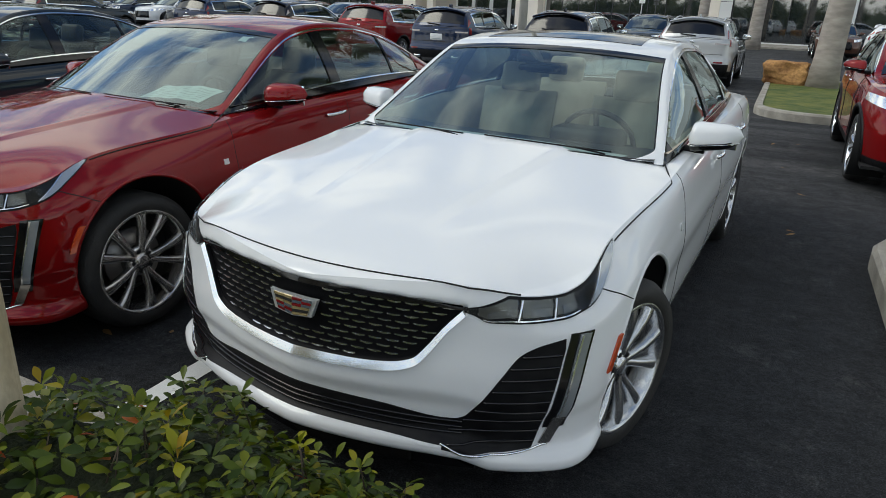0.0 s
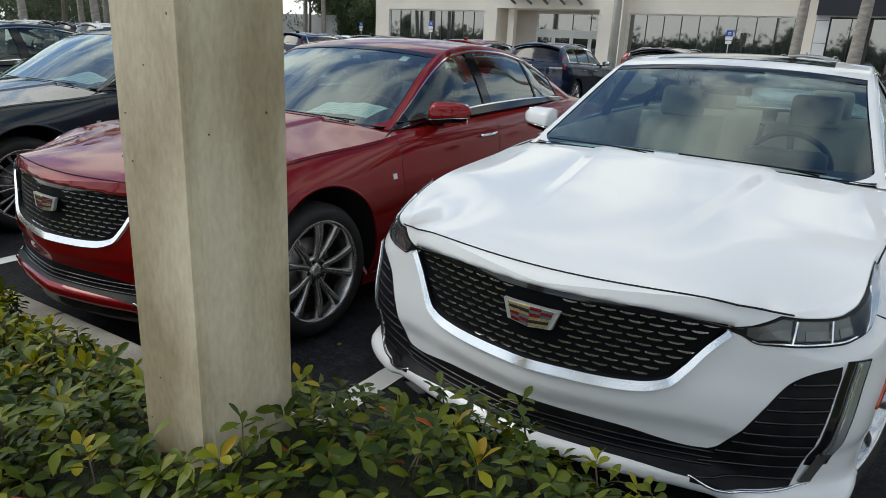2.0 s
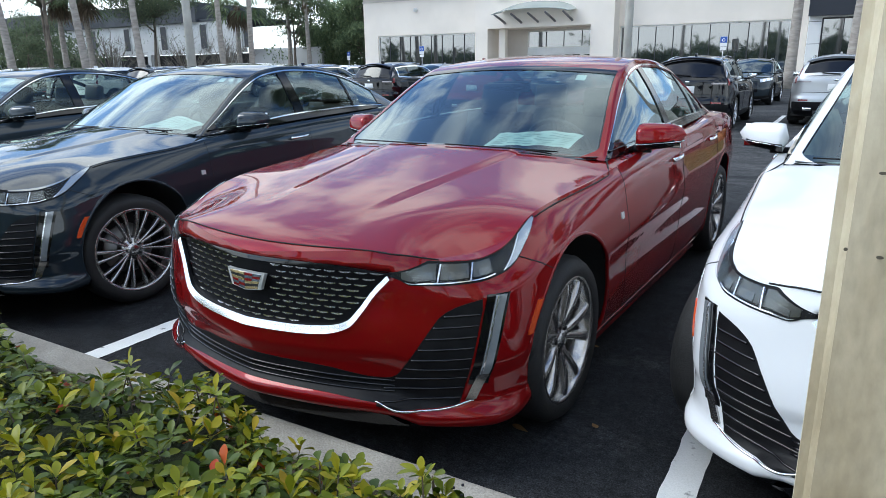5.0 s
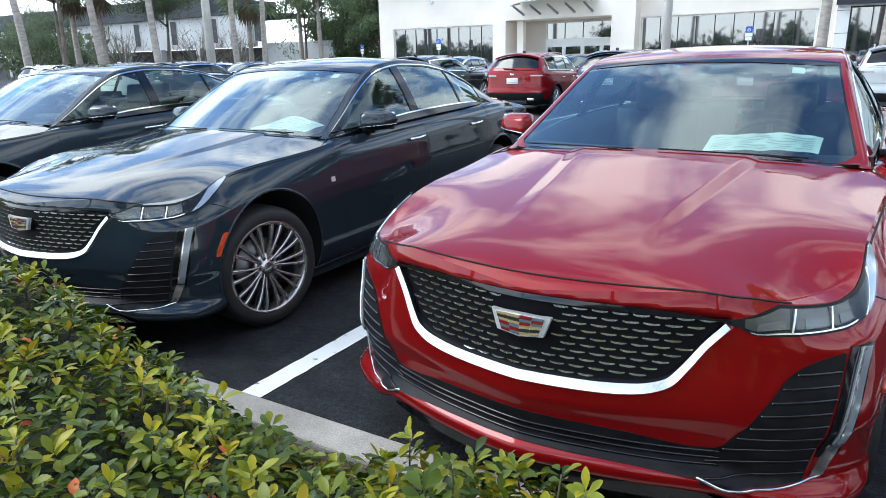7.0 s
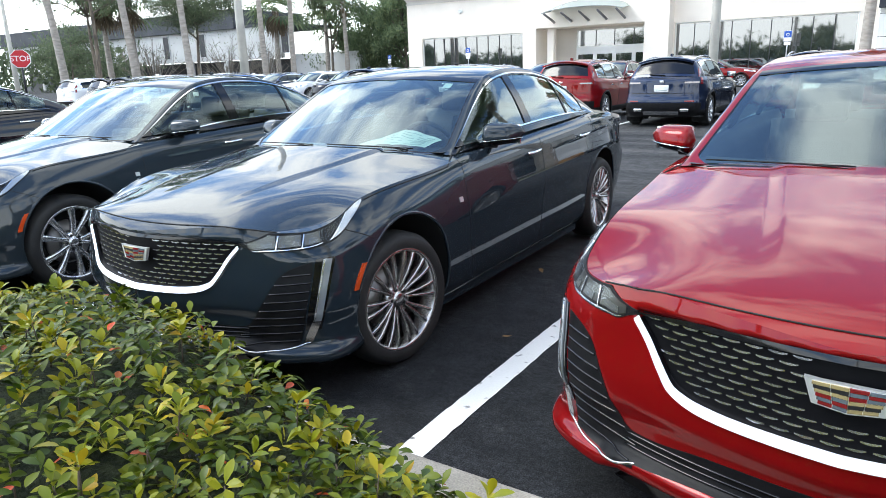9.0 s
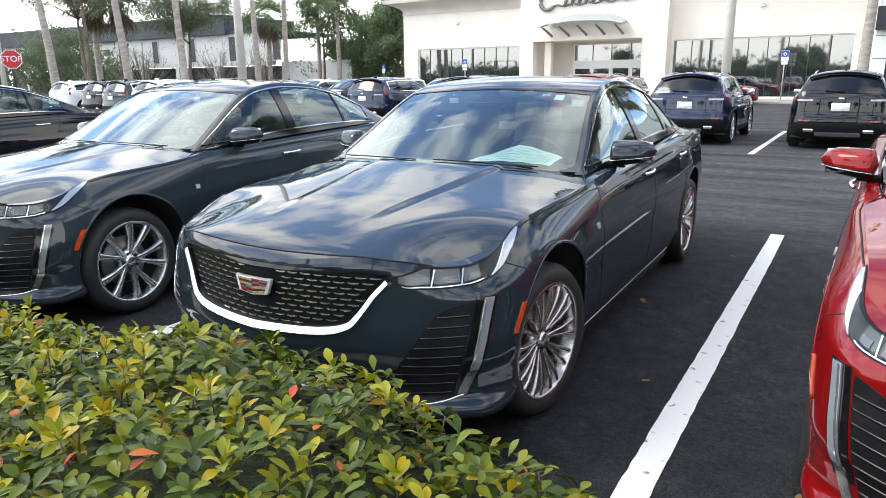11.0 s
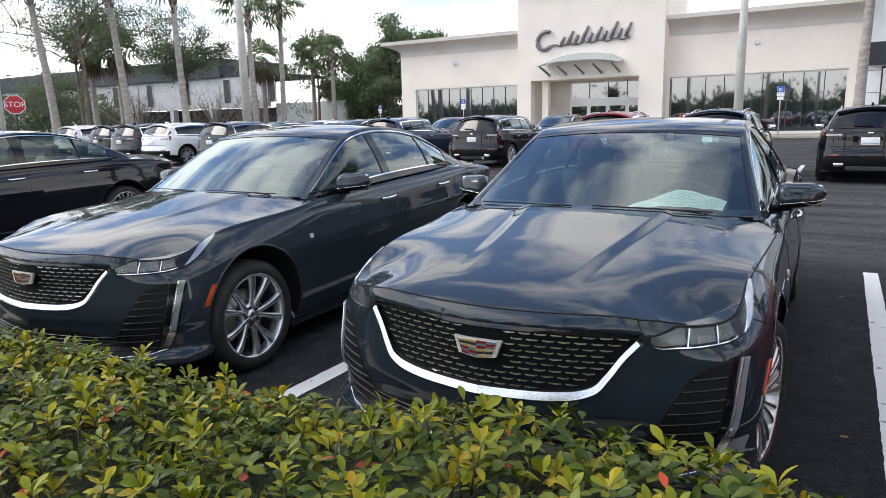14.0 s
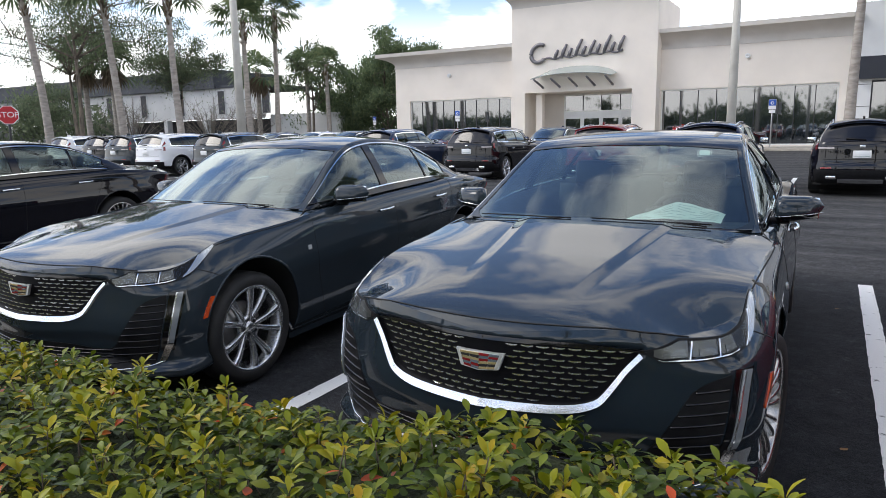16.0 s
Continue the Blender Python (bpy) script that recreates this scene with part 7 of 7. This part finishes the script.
def palm(name, label, x, y, height, seed, lean=0.0, r=0.20, fan=1.7, skirt=True, fronds=34):
    """A tall fan palm: tapered trunk, boots under the crown, pleated fan leaves."""
    rng = random.Random(seed)
    tree = thing(name, label, "palm tree", pose(x, y, 0))
    k = np.linspace(0, 1, 14)
    pts = np.stack([lean * height * k ** 1.4, 0.15 * np.sin(k * 3 + seed), height * k], -1)
    rad = r * (1.25 - 0.5 * k + 0.35 * np.exp(-k * 18)) * (1 + 0.015 * np.sin(k * 47 + seed))
    part("trunk", tube(pts, rad, 10), PALM_BARK, tree)
    boots = []
    for j in range(60):
        t = rng.uniform(0.80, 0.985)
        c = Vector((np.interp(t, k, pts[:, 0]), np.interp(t, k, pts[:, 1]), height * t))
        a = rng.uniform(0, 6.28)
        d = Vector((math.cos(a), math.sin(a), 0.0))
        boots.append(tube([c + d * r * 0.6, c + d * r * 1.1 + Vector((0, 0, 0.12)), c + d * r * 1.55 + Vector((0, 0, 0.34))], [0.07, 0.06, 0.02], 4))
    tagged(part("bark_collar", merge(*boots), PALM_BOOT, tree), kind="stuff")
    top = Vector(pts[-1])

    def fan_leaf(a, el, stem, size, droop):
        d = Vector((math.cos(a) * math.cos(el), math.sin(a) * math.cos(el), math.sin(el)))
        hub = top + d * stem + Vector((0, 0, -droop * stem * stem))
        side = Vector((-math.sin(a), math.cos(a), 0))
        up = d.cross(side) * -1
        v, f = [], []
        n = 15
        for j in range(n):
            b = radians(-105 + 210 * j / (n - 1))
            w = size * (0.75 + 0.25 * math.cos(b)) * rng.uniform(0.85, 1.05)
            ray = (d * math.cos(b) + side * math.sin(b)).normalized()
            tip = hub + ray * w + Vector((0, 0, -0.30 * w - droop * w * 0.5)) + up * 0.05
            mid = hub + ray * w * 0.6 + up * 0.06 * (1 if j % 2 else -1) + Vector((0, 0, -0.06 * w))
            wd = ray.cross(up) * (0.055 * size)
            k0 = len(v)
            v += [tuple(hub), tuple(mid + wd), tuple(mid - wd), tuple(tip)]
            f += [(k0, k0 + 1, k0 + 2), (k0 + 1, k0 + 3, k0 + 2)]
        st = tube([top, top.lerp(hub, 0.5) + Vector((0, 0, 0.05)), hub], [0.03, 0.02, 0.015], 4)
        return merge((v, f), st)

    live = [fan_leaf(rng.uniform(0, 6.28), radians(rng.uniform(-25, 75)), rng.uniform(0.8, 1.3) * fan * 0.55, fan * rng.uniform(0.55, 0.8), 0.10) for _ in range(fronds)]
    tagged(part("crown", merge(*live), FROND, tree, smooth=False), kind="stuff")
    if skirt:
        dead = [fan_leaf(rng.uniform(0, 6.28), radians(rng.uniform(-80, -45)), rng.uniform(0.5, 0.9) * fan * 0.5, fan * 0.5, 0.25) for _ in range(12)]
        tagged(part("dry_fronds", merge(*dead), DRY_FROND, tree, smooth=False), kind="stuff")
    return tree


TALL = "tall fan palm with a pale ringed trunk"
palm("palm", TALL, -43.1, 23.2, 11.3, 1, -0.10, 0.22, 2.4, skirt=False, fronds=28)
palm("palm", TALL, -39.8, 26.3, 11.2, 2, -0.06, 0.22, 2.4, skirt=False, fronds=28)
palm("palm", TALL, -36.1, 28.0, 10.6, 3, -0.03, 0.20, 2.2, skirt=False, fronds=28)
palm("palm", TALL, -47.8, 45.6, 12.3, 4, -0.04, 0.25, 3.0, skirt=False, fronds=28)
palm("palm", TALL, -47.6, 49.1, 13.6, 5, 0.0, 0.24, 3.0, skirt=False, fronds=28)
palm("palm", TALL, -62.0, 70.0, 10.6, 6, 0.0, 0.29, 3.2, skirt=False, fronds=28)
palm("palm", TALL, -56.0, 67.0, 10.2, 7, 0.0, 0.28, 3.0, skirt=False, fronds=28)
palm("palm", "short fan palm with a shaggy crown", -62.0, 41.0, 9.0, 8, 0.05, 0.28, 3.0, fronds=24)
palm("palm", "short fan palm with a shaggy crown", -68.0, 42.0, 9.6, 9, 0.04, 0.28, 3.2, fronds=24)
palm("palm", "short fan palm with a shaggy crown", -63.0, 62.0, 9.5, 10, 0.0, 0.29, 3.6, fronds=24)
palm("palm", "palm trunk standing by the showroom wing", 1.66, 41.5, 12.4, 12, 0.02, 0.24, 2.4)
palm("palm", "stout palm trunk on the lawn island", 7.22, 17.0, 10.5, 13, 0.05, 0.24, 2.4)
palm("palm", "palm trunk on the lawn island", 4.6, 40.0, 11.0, 14, 0.03, 0.28, 2.4)
OAK = "dark broad-leaved tree with an open crown"
broad_tree("tree", OAK, -62.0, 37.0, 14.5, 6.0, 21, OAK_LEAF, 0.62, 190, 9, 0.105)
broad_tree("tree", OAK, -90.0, 50.0, 10.0, 5.2, 22, OAK_LEAF, 0.30, 220, 10, 0.13)
broad_tree("tree", OAK, -56.0, 44.0, 12.6, 4.2, 23, OAK_LEAF, 0.60, 300, 11, 0.105)
broad_tree("tree", OAK, -52.0, 31.0, 15.0, 5.2, 24, OAK_LEAF, 0.68, 220, 9, 0.095)
DENSE = "tall dense green tree beside the showroom"
broad_tree("tree", DENSE, -50.0, 72.0, 15.0, 4.2, 31, PINE_LEAF, 0.12, 190, 17, 0.22, 0.9)
broad_tree("tree", DENSE, -45.0, 74.0, 12.5, 4.2, 32, PINE_LEAF, 0.10, 170, 15, 0.22, 0.8)
broad_tree("tree", DENSE, -56.5, 76.0, 12.0, 5.0, 33, PINE_LEAF, 0.10, 170, 14, 0.22, 0.6)
broad_tree("tree", DENSE, -64.0, 80.0, 11.5, 5.5, 34, PINE_LEAF, 0.10, 170, 14, 0.22, 0.6)
broad_tree("tree", DENSE, -39.5, 77.0, 10.0, 3.6, 35, PINE_LEAF, 0.10, 150, 12, 0.2, 0.6)
broad_tree("tree", DENSE, -61.0, 70.0, 14.5, 4.0, 36, OAK_LEAF, 0.4, 40, 10, 0.22, 0.9)


def bare_shrub(x, y, h, seed):
    rng = random.Random(seed)
    sh = thing("shrub", "pale bare-twigged shrub by the office wall", "shrub", pose(x, y, 0))
    tw = []
    for _ in range(38):
        a, el = rng.uniform(0, 6.28), rng.uniform(0.6, 1.45)
        d = Vector((math.cos(a) * math.cos(el), math.sin(a) * math.cos(el), math.sin(el)))
        e = d * h * rng.uniform(0.6, 1)
        tw.append(tube([(0, 0, 0), e * 0.5 + Vector((0, 0, 0.2)), e], [0.07, 0.04, 0.012], 4))
        for _ in range(7):
            s = e * rng.uniform(0.45, 0.95)
            tw.append(tube([s, s + Vector((rng.gauss(0, 0.5), rng.gauss(0, 0.5), rng.uniform(0.3, 1.1)))], [0.025, 0.008], 4))
    tagged(part("branchwork", merge(*tw), BARE, sh), kind="stuff")
    cl = [((rng.gauss(0, 0.3) * h, rng.gauss(0, 0.3) * h, h * rng.uniform(0.5, 1.0)), 0.3 * h) for _ in range(10)]
    tagged(part("crown", leaf_cloud(rng, cl, 1, 16, 0.10), PINE_LEAF, sh, smooth=False), kind="stuff")


bare_shrub(-72.0, 50.0, 7.0, 41)
bare_shrub(-62.0, 53.0, 6.5, 42)
bare_shrub(-58.0, 55.0, 6.0, 43)

# woods that close the lot beyond the road behind the walk and along its far side
rng = random.Random(77)
cl = []
for k in range(90):
    x = -130 + k * 3.0
    cl.append(((x, -60 + rng.uniform(-4, 4), rng.uniform(0.5, 2.5)), rng.uniform(2.5, 4.5)))
    if k % 4 == 0:
        cl.append(((x, -62, rng.uniform(3, 6)), rng.uniform(2, 4)))
woods = tagged(part("far_woods", wood_mass(rng, cl, 200, 0.7), OAK_LEAF, smooth=False), "dark green line of far trees across the road", "trees", kind="stuff")
cl = []
for k in range(34):
    cl.append(((-96 - k * 2.6, 60 + rng.uniform(-3, 3) - k * 0.9, rng.uniform(2, 6)), rng.uniform(3.5, 5.5)))
for k in range(16):
    cl.append(((-70 + k * 2.4, 92 + rng.uniform(-2, 2), rng.uniform(2, 6)), rng.uniform(4, 6)))
tagged(part("far_woods", leaf_cloud(rng, cl, 1, 420, 0.42), OAK_LEAF, smooth=False), "dark green belt of far trees behind the lot", "trees", kind="stuff")
for k, (x, y, h) in enumerate(((14, -16, 11), (-9, -22, 12), (-20, -20, 13), (24, 6, 12), (3, -26, 12.5), (19, 22, 10))):
    palm("palm", TALL, x, y, h, 50 + k, 0.02, 0.24, 2.6)

# ---- posts and signs ----
GALV = vary(shader("galvanised_steel", (0.42, 0.42, 0.42), 0.45, 0.6), (0.36, 0.36, 0.36), (0.48, 0.48, 0.48), 4)
POLE_PALE = vary(shader("pale_pole", (0.55, 0.53, 0.47), 0.7), (0.48, 0.46, 0.41), (0.60, 0.58, 0.52), 2)
SIGN_RED = shader("sign_red", (0.50, 0.012, 0.02), 0.4)
SIGN_WHITE = shader("sign_white", (0.78, 0.78, 0.78), 0.4)
SIGN_BLUE = shader("sign_blue", (0.02, 0.09, 0.42), 0.4)


def text_mesh(body, size, material, parent, name, m):
    cu = bpy.data.curves.new(name, "FONT")
    cu.body, cu.size, cu.extrude, cu.align_x, cu.align_y = body, size, 0.002, "CENTER", "CENTER"
    tmp = bpy.data.objects.new(name, cu)
    scene.collection.objects.link(tmp)
    me = bpy.data.meshes.new_from_object(tmp.evaluated_get(bpy.context.evaluated_depsgraph_get()))
    bpy.data.objects.remove(tmp)
    me.materials.append(material)
    ob = new(name, me)
    ob.parent, ob.matrix_basis = parent, m
    return ob


stop = thing("stop_sign", "red octagonal stop sign with white letters on a dark post", "sign", pose(-37.5, 18.0, 0, 0, 0, 63))
part("post", tube([(0, 0.05, 0), (0, 0.05, 3.3)], 0.06, 8), FRAME_DARK, stop)


def octagon(r, y0, y1, z):
    a = [radians(22.5 + 45 * k) for k in range(8)]
    v = [(r * math.cos(q), y0, z + r * math.sin(q)) for q in a] + [(r * math.cos(q), y1, z + r * math.sin(q)) for q in a]
    return v, [tuple(range(8)), tuple(range(15, 7, -1))] + [(k, k + 8, (k + 1) % 8 + 8, (k + 1) % 8) for k in range(8)]


part("plate", octagon(0.53, -0.02, 0.0, 2.78), SIGN_WHITE, stop, smooth=False)
part("face", octagon(0.49, -0.026, -0.022, 2.78), SIGN_RED, stop, smooth=False)
text_mesh("STOP", 0.42, SIGN_WHITE, stop, "lettering", pose(0, -0.032, 2.78, 90, 0, 0))


def bay_sign(x, y, z=2.95):
    s = thing("parking_sign", "small blue and white bay sign on a steel post", "sign", pose(x, y, 0), "bay signs")
    part("post", tube([(0, 0.03, 0), (0, 0.03, z + 0.3)], 0.035, 8), GALV, s)
    part("plate", box(-0.21, 0.21, -0.012, 0.0, z - 0.3, z + 0.3), SIGN_WHITE, s, smooth=False)
    part("blue_panel", box(-0.20, 0.20, -0.017, -0.013, z - 0.08, z + 0.29), SIGN_BLUE, s, smooth=False)
    part("symbol", moved(lathe([(-0.020, 0.06), (-0.018, 0.10), (-0.018, 0.06)], 14, "y"), Matrix.Translation((0, 0, z + 0.08))), SIGN_WHITE, s)
    part("lower_plate", box(-0.18, 0.18, -0.012, 0.0, z - 0.52, z - 0.33), SIGN_WHITE, s, smooth=False)


bay_sign(-2.4, 44.5, 2.75)
bay_sign(-24.5, 44.5, 2.75)
bay_sign(-40.0, 55.0, 2.8)


def lamp_pole(x, y, h, r, heads, label):
    p = thing("lamp_post", label, "lamp post", pose(x, y, 0), "lot lamps")
    part("pole", tube([(0, 0, 0), (0, 0, h * 0.5), (0, 0, h)], [r * 1.25, r, r * 0.7], 10), POLE_PALE, p)
    for sx_ in heads:
        part("arm", tube([(0, 0, h - 0.15), (sx_ * 0.7, 0, h)], 0.05, 6), POLE_PALE, p)
        part("lamp_head", box(min(sx_ * 0.6, sx_ * 1.3), max(sx_ * 0.6, sx_ * 1.3), -0.2, 0.2, h - 0.02, h + 0.13, 0.05), GALV, p)


lamp_pole(-26.4, 24.0, 12.5, 0.20, (), "tall pale tapering lamp post in the lot")
lamp_pole(-1.83, 21.2, 7.6, 0.125, (1, -1), "tall pale tapering lamp post in the lot")
lamp_pole(-66.0, 52.0, 9.3, 0.16, (1,), "street lamp with one head")
lamp_pole(-52.0, 24.5, 8.2, 0.16, (1,), "street lamp with one head")
